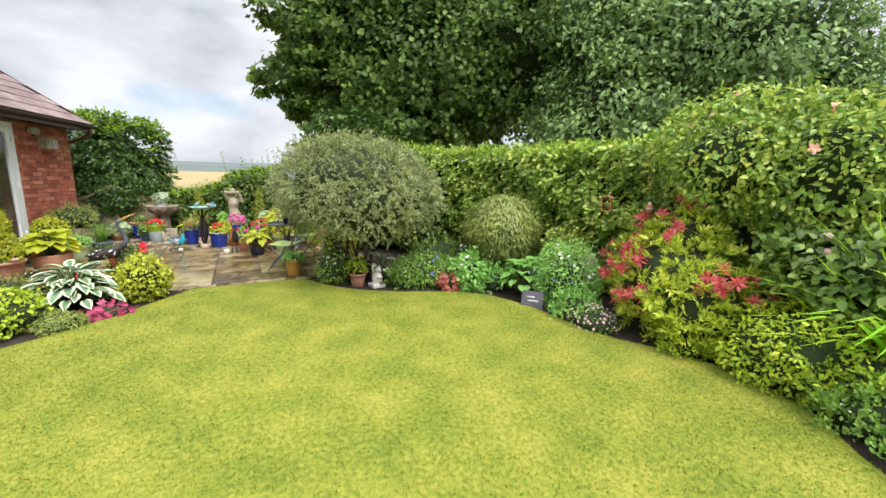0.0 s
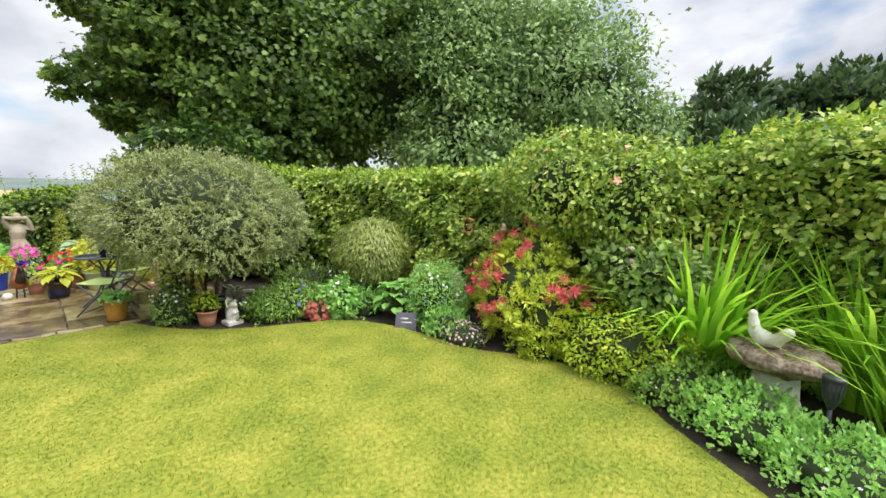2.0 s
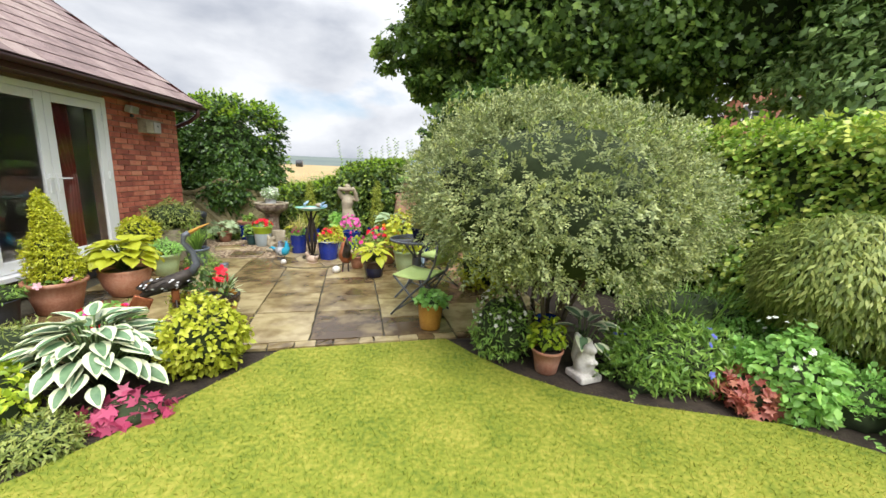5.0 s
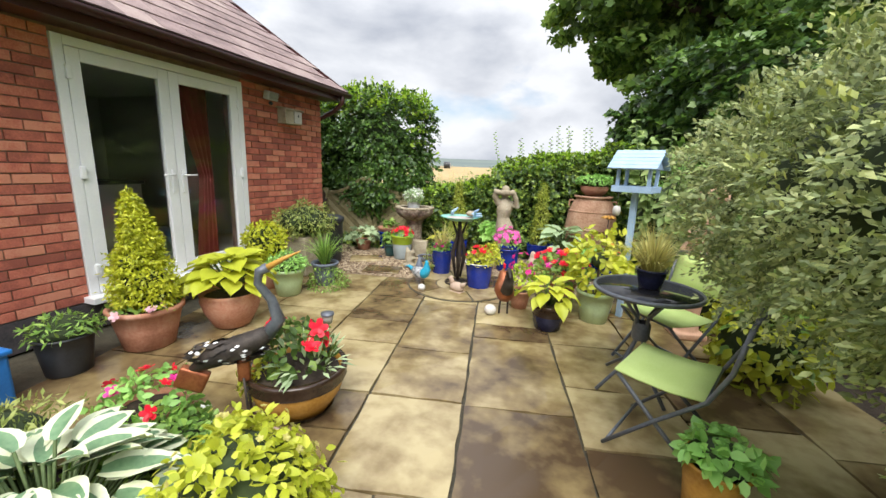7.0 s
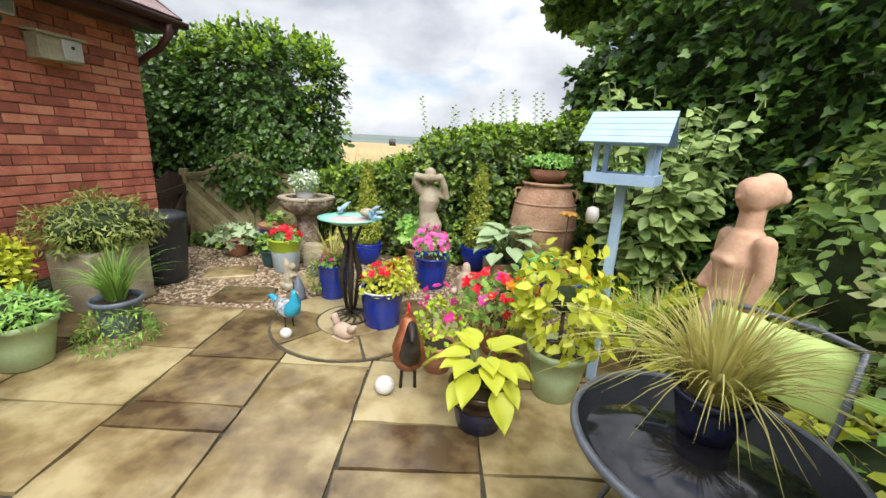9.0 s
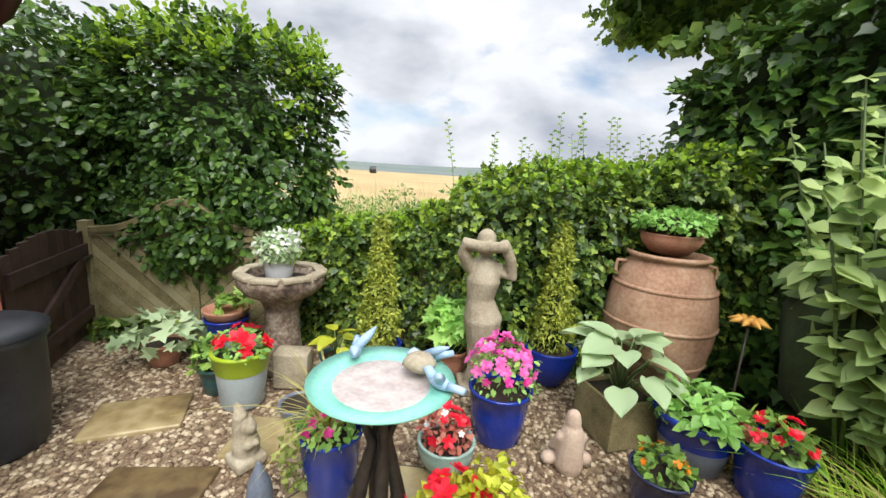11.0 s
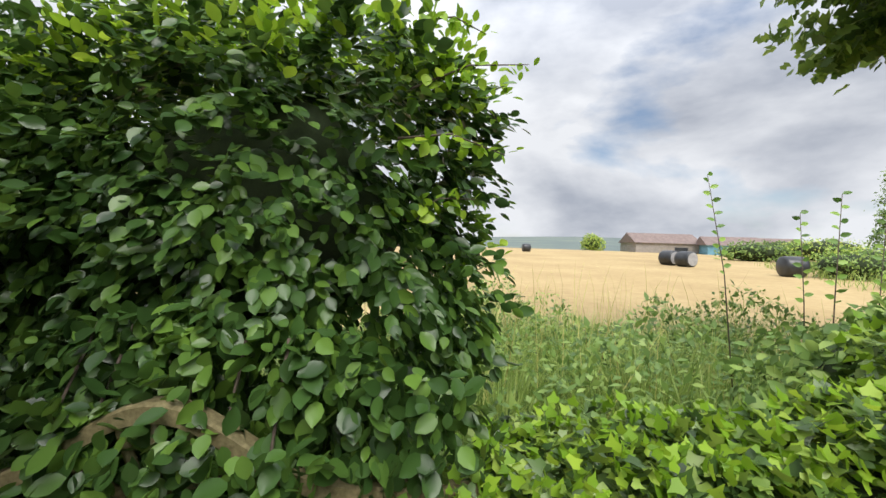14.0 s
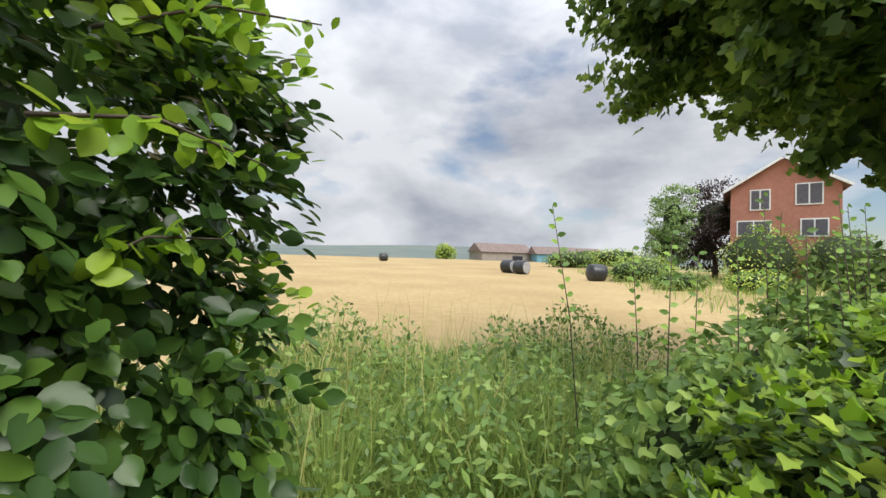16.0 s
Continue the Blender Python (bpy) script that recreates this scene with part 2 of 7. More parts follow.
M["navy"] = noisy("dark_navy_glaze", (0.012, 0.015, 0.045), (0.03, 0.035, 0.09), 6, 0.25, 0.1)
M["greyglaze"] = noisy("grey_blue_glaze", (0.09, 0.11, 0.15), (0.17, 0.20, 0.26), 8, 0.45, 0.15)
M["mint"] = noisy("pale_green_glaze", (0.36, 0.47, 0.25), (0.48, 0.60, 0.35), 5, 0.3, 0.06)
M["celadon"] = noisy("celadon_glaze", (0.24, 0.37, 0.33), (0.36, 0.50, 0.45), 6, 0.25, 0.08)
M["limepot"] = noisy("lime_enamel", (0.30, 0.42, 0.02), (0.38, 0.52, 0.03), 5, 0.3, 0.03)
M["greypot"] = noisy("pale_grey_zinc", (0.30, 0.36, 0.38), (0.42, 0.48, 0.50), 6, 0.5, 0.1)
M["teal"] = noisy("dark_teal_glaze", (0.02, 0.07, 0.075), (0.05, 0.13, 0.13), 6, 0.3, 0.1)
M["ochre"] = noisy("ochre_glaze", (0.40, 0.19, 0.03), (0.58, 0.31, 0.06), 8, 0.25, 0.1)
M["brownglaze"] = noisy("dark_brown_glaze", (0.025, 0.014, 0.01), (0.06, 0.035, 0.022), 8, 0.22, 0.1)
M["whitepot"] = noisy("white_glaze", (0.70, 0.72, 0.75), (0.80, 0.82, 0.84), 6, 0.25, 0.03)
M["stone"] = noisy("weathered_stone", (0.20, 0.165, 0.11), (0.36, 0.31, 0.22), 6, 0.9, 0.7, 60, c3=(0.48, 0.43, 0.33), depth=0.015)
M["lichen"] = noisy("lichened_stone", (0.060, 0.040, 0.032), (0.21, 0.155, 0.115), 9, 0.95, 0.9, 40, c3=(0.42, 0.36, 0.29), depth=0.02, spread=0.14)
M["palestone"] = noisy("pale_cast_stone", (0.38, 0.36, 0.33), (0.60, 0.58, 0.54), 12, 0.85, 0.6, 60, c3=(0.72, 0.70, 0.67))
M["clayfig"] = noisy("terracotta_figure", (0.50, 0.29, 0.19), (0.66, 0.42, 0.29), 6, 0.8, 0.3)
M["sandfig"] = noisy("pinkish_sandstone", (0.40, 0.29, 0.22), (0.58, 0.46, 0.36), 9, 0.9, 0.4)
M["slate"] = noisy("grey_slate", (0.06, 0.058, 0.075), (0.13, 0.125, 0.15), 6, 0.5, 0.4)
M["chalk"] = noisy("chalk_paint", (0.60, 0.60, 0.62), (0.72, 0.72, 0.74), 20, 0.9, 0)
M["iron"] = noisy("dark_iron", (0.02, 0.017, 0.015), (0.07, 0.055, 0.045), 14, 0.6, 0.5, metal=0.4)
M["tube"] = noisy("grey_painted_tube", (0.09, 0.10, 0.12), (0.16, 0.175, 0.20), 10, 0.42, 0.1, metal=0.3)
M["sling"] = noisy("lime_textilene", (0.52, 0.67, 0.20), (0.62, 0.77, 0.28), 5, 0.75, 0.25, 160)
M["blackglass"] = noisy("black_table_glass", (0.010, 0.010, 0.012), (0.02, 0.02, 0.024), 5, 0.08, 0)
M["feeder"] = noisy("pale_blue_paint", (0.30, 0.44, 0.62), (0.40, 0.55, 0.74), 8, 0.55, 0.2, 90)
M["cedar"] = noisy("orange_cedar", (0.38, 0.15, 0.06), (0.52, 0.24, 0.11), 9, 0.7, 0.3, 80)
M["verdigris"] = noisy("verdigris_enamel", (0.15, 0.46, 0.37), (0.28, 0.60, 0.49), 7, 0.45, 0.2)
M["sand"] = noisy("bath_grit", (0.36, 0.30, 0.28), (0.55, 0.49, 0.47), 18, 0.9, 0.4)
M["turquoise"] = noisy("turquoise_enamel", (0.015, 0.27, 0.46), (0.04, 0.42, 0.62), 9, 0.25, 0.1)
M["plumage"] = noisy("black_white_plumage", (0.01, 0.01, 0.012), (0.55, 0.57, 0.58), 30, 0.5, 0.3, 45)
M["copper"] = noisy("rusted_copper", (0.20, 0.055, 0.025), (0.42, 0.15, 0.06), 12, 0.4, 0.4, metal=0.6)
M["rust"] = noisy("rust_yellow", (0.38, 0.17, 0.03), (0.62, 0.34, 0.06), 12, 0.6, 0.3)
M["bin"] = noisy("black_plastic", (0.016, 0.018, 0.022), (0.034, 0.038, 0.046), 8, 0.45, 0.05)
M["bluebox"] = noisy("blue_plastic", (0.01, 0.13, 0.42), (0.02, 0.19, 0.55), 8, 0.35, 0.02)
M["greyplastic"] = noisy("pale_grey_plastic", (0.40, 0.38, 0.36), (0.52, 0.50, 0.47), 8, 0.55, 0.05)
M["room"] = noisy("room_paint", (0.66, 0.64, 0.60), (0.74, 0.72, 0.68), 2, 0.9, 0)
M["curtain"] = noisy("red_curtain", (0.24, 0.025, 0.025), (0.38, 0.05, 0.045), 6, 0.85, 0.3)
M["wrap"] = noisy("black_bale_wrap", (0.012, 0.013, 0.016), (0.05, 0.055, 0.06), 2, 0.3, 0.3)
M["hay"] = noisy("pale_bale_end", (0.25, 0.25, 0.26), (0.45, 0.45, 0.46), 5, 0.6, 0.2)
M["farbrick"] = noisy("far_red_brick", (0.36, 0.155, 0.115), (0.46, 0.21, 0.155), 3, 0.9, 0.1, 40)
M["glass"] = glass_mat()
M["farroof"] = noisy("far_roof", (0.15, 0.11, 0.10), (0.26, 0.20, 0.18), 1.5, 0.9, 0.1)
M["bluewall"] = noisy("blue_shed_cladding", (0.12, 0.30, 0.42), (0.18, 0.38, 0.50), 2, 0.8, 0.1)
M["farstone"] = noisy("grey_barn_wall", (0.24, 0.22, 0.20), (0.36, 0.33, 0.30), 1.5, 0.9, 0.1)


# ---- builders ----
rng = np.random.default_rng(7)


def thing(name, x, y, z=0.0, label="", category="", group="", turn=0.0, kind=""):
    ob = new(name)
    ob.empty_display_size = 0.1
    ob.matrix_world = pose(x, y, z, 0, 0, turn)
    return tagged(ob, label, category, group, kind)


def part(name, bm, mat, parent=None, label="", smooth=True):
    me = bpy.data.meshes.new(name)
    bm.to_mesh(me)
    bm.free()
    if smooth:
        me.shade_smooth()
    me.materials.append(mat)
    ob = new(name, me)
    ob.parent = parent
    if label:
        ob["label"] = label
    return ob


def arrays(name, v, f, mat, parent=None, label="", smooth=False):
    """A mesh from arrays of vertices and equal-sided faces."""
    me = bpy.data.meshes.new(name)
    k = f.shape[1]
    me.vertices.add(len(v))
    me.vertices.foreach_set("co", np.ascontiguousarray(v, dtype=np.float32).ravel())
    me.loops.add(f.size)
    me.loops.foreach_set("vertex_index", np.ascontiguousarray(f, dtype=np.int32).ravel())
    me.polygons.add(len(f))
    me.polygons.foreach_set("loop_start", np.arange(0, f.size, k, dtype=np.int32))
    me.update(calc_edges=True)
    if smooth:
        me.shade_smooth()
    me.materials.append(mat)
    ob = new(name, me)
    ob.parent = parent
    if label:
        ob["label"] = label
    return ob


def lathe(profile, seg=28, bm=None, at=(0, 0, 0)):
    """A turned shape from (radius, height) pairs, the last pair joined to the first only by its order."""
    bm = bm or bmesh.new()
    rings = []
    for r, z in profile:
        if r < 1e-5:
            rings.append([bm.verts.new((at[0], at[1], at[2] + z))])
        else:
            rings.append([bm.verts.new((at[0] + r * math.cos(a), at[1] + r * math.sin(a), at[2] + z)) for a in np.linspace(0, 2 * math.pi, seg, endpoint=False)])
    for a, b in zip(rings, rings[1:]):
        for i in range(seg):
            j = (i + 1) % seg
            q = [a[i % len(a)], a[j % len(a)], b[j % len(b)], b[i % len(b)]]
            q = list(dict.fromkeys(q))
            if len(q) > 2:
                bm.faces.new(q)
    return bm


def box(size, at=(0, 0, 0), turn=(0, 0, 0), bm=None, bevel=0.0):
    bm = bm or bmesh.new()
    made = bmesh.ops.create_cube(bm, size=1.0, matrix=pose(*at, *turn) @ Matrix.Diagonal((*size, 1)))
    if bevel:
        edges = list({e for v in made["verts"] for e in v.link_edges})
        bmesh.ops.bevel(bm, geom=edges, offset=bevel, segments=2, affect="EDGES", profile=0.7)
    return bm


def tube(points, radius, bm=None, seg=8):
    """A round bar through points; radius is one number or one for each point."""
    bm = bm or bmesh.new()
    pts = [Vector(p) for p in points]
    rad = [radius] * len(pts) if isinstance(radius, (int, float)) else list(radius)
    rings, side = [], None
    for i, p in enumerate(pts):
        d = (pts[min(i + 1, len(pts) - 1)] - pts[max(i - 1, 0)]).normalized()
        if side is None:
            side = d.orthogonal().normalized()
        side = (side - d * side.dot(d)).normalized()
        up = d.cross(side)
        rings.append([bm.verts.new(p + (side * math.cos(a) + up * math.sin(a)) * rad[i]) for a in np.linspace(0, 2 * math.pi, seg, endpoint=False)])
    for a, b in zip(rings, rings[1:]):
        for i in range(seg):
            bm.faces.new((a[i], a[(i + 1) % seg], b[(i + 1) % seg], b[i]))
    bm.faces.new(rings[0][::-1])
    bm.faces.new(rings[-1])
    return bm


def ball(at, size, bm=None, sub=3, lump=0.0, freq=3.0):
    bm = bm or bmesh.new()
    made = bmesh.ops.create_icosphere(bm, subdivisions=sub, radius=1.0)
    for v in made["verts"]:
        d = v.co.copy()
        k = 1 + lump * noise.noise(d * freq + Vector(at))
        v.co = Vector((at[0] + d.x * size[0] * k, at[1] + d.y * size[1] * k, at[2] + d.z * size[2] * k))
    return bm


# leaf outlines: y runs along the blade, z is its fold
OVATE = (np.array([[0, 0, 0], [-.30, .32, .07], [.30, .32, .07], [0, .5, -.02], [-.22, .72, .05], [.22, .72, .05], [0, 1, -.06]]),
         np.array([[0, 3, 1], [0, 2, 3], [1, 3, 4], [3, 2, 5], [4, 3, 6], [3, 5, 6]]))
BEECH = (np.array([[0, 0, 0], [-.22, .16, .06], [.22, .16, .06], [0, .34, -.01], [-.34, .42, .07], [.34, .42, .07], [0, .66, -.03], [-.28, .70, .05], [.28, .70, .05], [-.12, .90, .0], [.12, .90, .0], [0, 1, -.06]]),
         np.array([[0, 3, 1], [0, 2, 3], [1, 3, 4], [3, 2, 5], [4, 3, 6], [3, 5, 6], [4, 6, 7], [6, 5, 8], [7, 6, 9], [6, 8, 10], [9, 6, 11], [6, 10, 11]]))
MAPLE = (np.array([[0, 0, 0], [-.50, .20, .05], [-.22, .42, .02], [-.42, .72, .04], [0, 1, -.08], [.42, .72, .04], [.22, .42, .02], [.50, .20, .05]]),
         np.array([[0, 2, 1], [2, 4, 3], [0, 4, 2], [0, 6, 4], [6, 5, 4], [0, 7, 6]]))
OVAL = (np.array([[0, 0, 0], [-.26, .5, .06], [.26, .5, .06], [0, 1, -.04]]), np.array([[0, 2, 1], [1, 2, 3]]))
SLIM = (np.array([[0, 0, 0], [-.13, .45, .03], [.13, .45, .03], [0, 1, -.06]]), np.array([[0, 2, 1], [1, 2, 3]]))
LOBED = (np.array([[0, 0, 0], [-.45, .12, .05], [-.20, .38, .0], [-.50, .62, .06], [-.14, .66, 0], [0, 1, -.05], [.14, .66, 0], [.50, .62, .06], [.20, .38, 0], [.45, .12, .05]]),
         np.array([[0, 2, 1], [2, 4, 3], [0, 4, 2], [4, 6, 5], [0, 6, 4], [0, 8, 6], [8, 7, 6], [0, 9, 8]]))
IVY = (np.array([[0, 0, 0], [-.34, -.04, .04], [-.45, .34, .05], [-.19, .55, 0], [0, 1, -.05], [.19, .55, 0], [.45, .34, .05], [.34, -.04, .04]]),
       np.array([[0, 2, 1], [0, 3, 2], [0, 5, 3], [3, 5, 4], [0, 6, 5], [0, 7, 6]]))
BLADE = (np.array([[-.5, 0, 0], [.5, 0, 0], [-.42, .45, .0], [.42, .45, .0], [-.28, .8, -.05], [.28, .8, -.05], [0, 1, -.15]]),
         np.array([[0, 1, 2], [1, 3, 2], [2, 3, 4], [3, 5, 4], [4, 5, 6]]))
PETALS = (np.array([[0, 0, 0]] + [[math.cos(a) * 0.47 * (0.58 + 0.42 * abs(math.sin(2.5 * a)) ** 0.6), math.sin(a) * 0.47 * (0.58 + 0.42 * abs(math.sin(2.5 * a)) ** 0.6), 0.05 + 0.06 * abs(math.sin(2.5 * a))] for a in np.linspace(0, 2 * math.pi, 20, endpoint=False)]),
          np.array([[0, i + 1, (i + 1) % 20 + 1] for i in range(20)]))


def leaves(name, p, tip, nrm, size, outline, mat, parent=None, label="", width=1.0, smooth=False):
    """One mesh of leaves: at each place p a blade that points along tip and faces nrm."""
    v, f = outline
    n = len(p)
    tip = tip / (np.linalg.norm(tip, axis=1, keepdims=True) + 1e-9)
    side = np.cross(tip, nrm)
    side /= np.linalg.norm(side, axis=1, keepdims=True) + 1e-9
    up = np.cross(side, tip)
    size = np.broadcast_to(np.asarray(size, float), (n,))[:, None, None]
    co = p[:, None] + size * (v[None, :, :1] * width * side[:, None] + v[None, :, 1:2] * tip[:, None] + v[None, :, 2:] * up[:, None])
    ff = f[None] + (np.arange(n) * len(v))[:, None, None]
    return arrays(name, co.reshape(-1, 3), ff.reshape(-1, 3), mat, parent, label, smooth)


def lump(d, seed, freq=2.5):
    """A smooth value from -1 to 1 for each direction or place."""
    r = np.random.default_rng(seed)
    out = np.zeros(len(d))
    for k in range(7):
        w = r.normal(size=3) * freq * (1 + 0.5 * k)
        out += np.sin(d @ w + r.uniform(0, 6.28)) / (1 + 0.5 * k)
    return out / 2.6


def blob_points(c, r, n, seed=1, lumps=0.16, depth=0.2, low=-1.0, freq=2.5):
    """Places and outward ways on a lumpy ellipsoid, a little scattered inward."""
    g = np.random.default_rng(seed)
    d = g.normal(size=(int(n * 2.2), 3))
    d /= np.linalg.norm(d, axis=1, keepdims=True)
    d = d[d[:, 2] > low][:n]
    k = 1 + lumps * lump(d, seed, freq) - depth * g.random(len(d)) ** 1.6
    k += (g.random(len(d)) < 0.10) * g.random(len(d)) * 0.16 * (lumps > 0.12)
    return np.asarray(c) + d * np.asarray(r) * k[:, None], d / np.asarray(r) / np.linalg.norm(d / np.asarray(r), axis=1, keepdims=True)


def leaf_ways(out, seed, droop=0.5, flat=0.5):
    """Tip and face ways for leaves that hang a little and face out and up."""
    g = np.random.default_rng(seed)
    nrm = out + g.normal(size=out.shape) * 0.55 + np.array([0, 0, flat])
    tip = g.normal(size=out.shape) * 0.8 + out * 0.5 + np.array([0, 0, -droop])
    return tip, nrm


def bush(parent, c, r, n, size, outline, mat, seed=1, lumps=0.16, low=-1.0, core=0.8, name="foliage", label="", droop=0.4, depth=0.22, freq=2.5, width=1.0):
    p, o = blob_points(c, r, n, seed, lumps, depth, low, freq)
    tip, nrm = leaf_ways(o, seed + 1)
    g = np.random.default_rng(seed + 2)
    leaves(name, p, tip, nrm, size * g.uniform(0.6, 1.25, len(p)), outline, mat, parent, label, width)
    # added solid that stops see-through; its dark colour stands in for inner shade
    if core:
        part("inner_mass", ball(c, [a * core for a in r], sub=3, lump=0.12), M["core"], parent, "dark solid filler with the inner shade in its colour")


def sprays(p, out, count, length, seed, droop=0.35, open_=0.8, face=0.6):
    """Leaves set in two ranks along short twigs that start at p and grow outward; gives their places, tips and faces."""
    g = np.random.default_rng(seed)
    n = len(p)
    way = out * 0.7 + g.normal(size=(n, 3)) * 0.45 + np.array([0, 0, -droop])
    way /= np.linalg.norm(way, axis=1, keepdims=True)
    up = out * 0.6 + g.normal(size=(n, 3)) * 0.2 + np.array([0, 0, face])
    side = np.cross(way, up)
    side /= np.linalg.norm(side, axis=1, keepdims=True) + 1e-9
    t = np.linspace(0.0, 1.0, count)
    flip = np.where(np.arange(count) % 2, 1.0, -1.0)
    pos = p[:, None] + way[:, None] * (t[None, :, None] * length) + np.array([0, 0, -0.25 * length]) * (t ** 2)[None, :, None] + g.normal(size=(n, count, 3)) * length * 0.07
    tip = way[:, None] * (0.5 + 0.6 * t)[None, :, None] + side[:, None] * (flip * open_ * (1.1 - 0.9 * t))[None, :, None] + g.normal(size=(n, count, 3)) * 0.2 + np.array([0, 0, -droop * 0.6])
    nrm = np.repeat(up[:, None], count, 1) + g.normal(size=(n, count, 3)) * 0.28
    return pos.reshape(-1, 3), tip.reshape(-1, 3), nrm.reshape(-1, 3)


def sprig_bush(parent, lobes, per_area, count, length, size, outline, mat, seed, lumps=0.14, low=-0.75, core=0.8, freq=4.0, droop=-0.1, name="foliage"):
    """A shrub of leafy sprigs over several rounded lobes, with dark solids inside that carry the inner shade as colour.
    """
    pp, oo = [], []
    for k, (c, r) in enumerate(lobes):
        n = int(per_area * (r[0] * r[1] + r[0] * r[2] + r[1] * r[2]) * 4.2)
        p, o = blob_points(c, r, n, seed + k, lumps, 0.14, low, freq)
        clear = np.ones(len(p), bool)
        for j, (c2, r2) in enumerate(lobes):
            if j != k:
                clear &= (((p - np.array(c2)) / np.array(r2)) ** 2).sum(1) > 0.72
        pp.append(p[clear])
        oo.append(o[clear])
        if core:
            part("inner_mass", ball(c, [a * core for a in r], sub=3, lump=0.14), M["core"], parent, "dark solid filler with the inner shade in its colour")
    p, o = np.concatenate(pp), np.concatenate(oo)
    q, tip, nrm = sprays(p, o, count, length, seed + 50, droop, 1.0, 0.5)
    g = np.random.default_rng(seed + 60)
    leaves(name, q, tip, nrm, size * g.uniform(0.65, 1.2, len(q)), outline, mat, parent)


def blades(parent, c, n, length, spread, width, mat, seed=1, name="blade_tuft", droop=0.6, base=0.06, label=""):
    """A tuft of arching blades, each a bent strip."""
    g = np.random.default_rng(seed)
    a = g.uniform(0, 2 * math.pi, n)
    lean = g.uniform(0.1, 1.0, n) * spread
    ln = length * g.uniform(0.55, 1.1, n)
    ring = np.stack([np.cos(a), np.sin(a), 0 * a], 1)
    root = np.asarray(c) + ring * (g.random(n) * base)[:, None]
    sidev = np.stack([-np.sin(a), np.cos(a), 0 * a], 1)
    ts = np.linspace(0, 1, 6)
    vs = []
    for t in ts:
        ctr = root + ring * (ln * lean * t * (0.5 + 0.8 * t))[:, None] + np.array([0, 0, 1.0]) * (ln * (t - droop * lean * t ** 2.4))[:, None]
        w = (width * (1 - t) ** 0.6 * (0.6 + 0.4 * np.sin(math.pi * min(1, t + 0.3))))
        vs += [ctr - sidev * w, ctr + sidev * w]
    v = np.stack(vs, 1).reshape(-1, 3)
    f = np.array([[2 * i, 2 * i + 1, 2 * i + 3, 2 * i + 2] for i in range(5)])
    ff = (f[None] + (np.arange(n) * 12)[:, None, None]).reshape(-1, 4)
    return arrays(name, v, ff, mat, parent, label)


BLOOM = {}


def blooms(parent, c, r, n, size, mat, seed=1, name="blossom", label="", low=0.0):
    """Open five-petalled flowers over the outside of a plant, each one by itself."""
    p, o = blob_points(c, r, n, seed, 0.1, 0.08, low)
    g = np.random.default_rng(seed)
    if mat.name not in BLOOM:
        me = bpy.data.meshes.new("flower")
        ring = PETALS[0]
        me.from_pydata([tuple(v) for v in ring] + [tuple(v * np.array([0.62, 0.62, 1]) + np.array([0, 0, 0.09])) for v in ring], [], [tuple(int(q) for q in f) for f in PETALS[1]] + [tuple(int(q) + len(ring) for q in f) for f in PETALS[1]])
        me.materials.append(mat)
        BLOOM[mat.name] = me
    for a, d in zip(p, o):
        ob = new(name, BLOOM[mat.name])
        ob.parent = parent
        way = Vector(d + g.normal(size=3) * 0.3 + np.array([0, -0.15, 0.15])).normalized()
        s = size * g.uniform(0.75, 1.25)
        ob.matrix_local = Matrix.Translation(Vector(a)) @ way.to_track_quat("Z", "Y").to_matrix().to_4x4() @ pose(0, 0, 0, 0, 0, g.uniform(0, 360)) @ Matrix.Diagonal((s, s, s, 1))
        if label:
            ob["label"] = label


def broad_leaf(name, length, width, mat):
    """A hosta leaf with a sunken midrib and an arched blade; its base is at the origin and it points along y."""
    bm = bmesh.new()
    rows = []
    for i in range(7):
        t = i / 6
        w = width * math.sin(math.pi * min(1, 0.10 + 0.9 * t) ** 0.8) * (1 if i < 6 else 0.02)
        z = length * (0.22 * t - 0.42 * t * t)
        rows.append([bm.verts.new((s * w, length * t, z + abs(s) * width * 0.35 - (abs(s) == 1) * width * 0.10)) for s in (-1, -.5, 0, .5, 1)])
    for a, b in zip(rows, rows[1:]):
        for i in range(4):
            bm.faces.new((a[i], a[i + 1], b[i + 1], b[i]))
    me = bpy.data.meshes.new(name)
    bm.to_mesh(me)
    bm.free()
    me.shade_smooth()
    me.materials.append(mat)
    return me


def hosta(parent, c, radius, height, n, me, seed=1, name="leaf"):
    """Large leaves in tiers round a crown, each on its own stalk."""
    g = random.Random(seed)
    for i in range(n):
        a = i * 2.399 + g.uniform(-.3, .3)
        k = (i + 0.6) / n
        rr, zz = radius * (0.12 + 0.50 * k), height * (0.98 - 0.58 * k ** 1.5) * g.uniform(0.9, 1.08)
        p = Vector((c[0] + rr * math.cos(a), c[1] + rr * math.sin(a), c[2] + zz))
        ob = new(name, me)
        ob.parent = parent
        s = g.uniform(0.75, 1.15)
        ob.matrix_local = pose(*p, 18 - 45 * k + g.uniform(-12, 12), g.uniform(-15, 15), math.degrees(a) - 90) @ Matrix.Diagonal((s, s, s, 1))
        part("stalk", tube([(c[0], c[1], c[2]), ((c[0] + p.x) / 2, (c[1] + p.y) / 2, c[2] + zz * 0.65), p], 0.006, seg=4), M["stem"], parent)


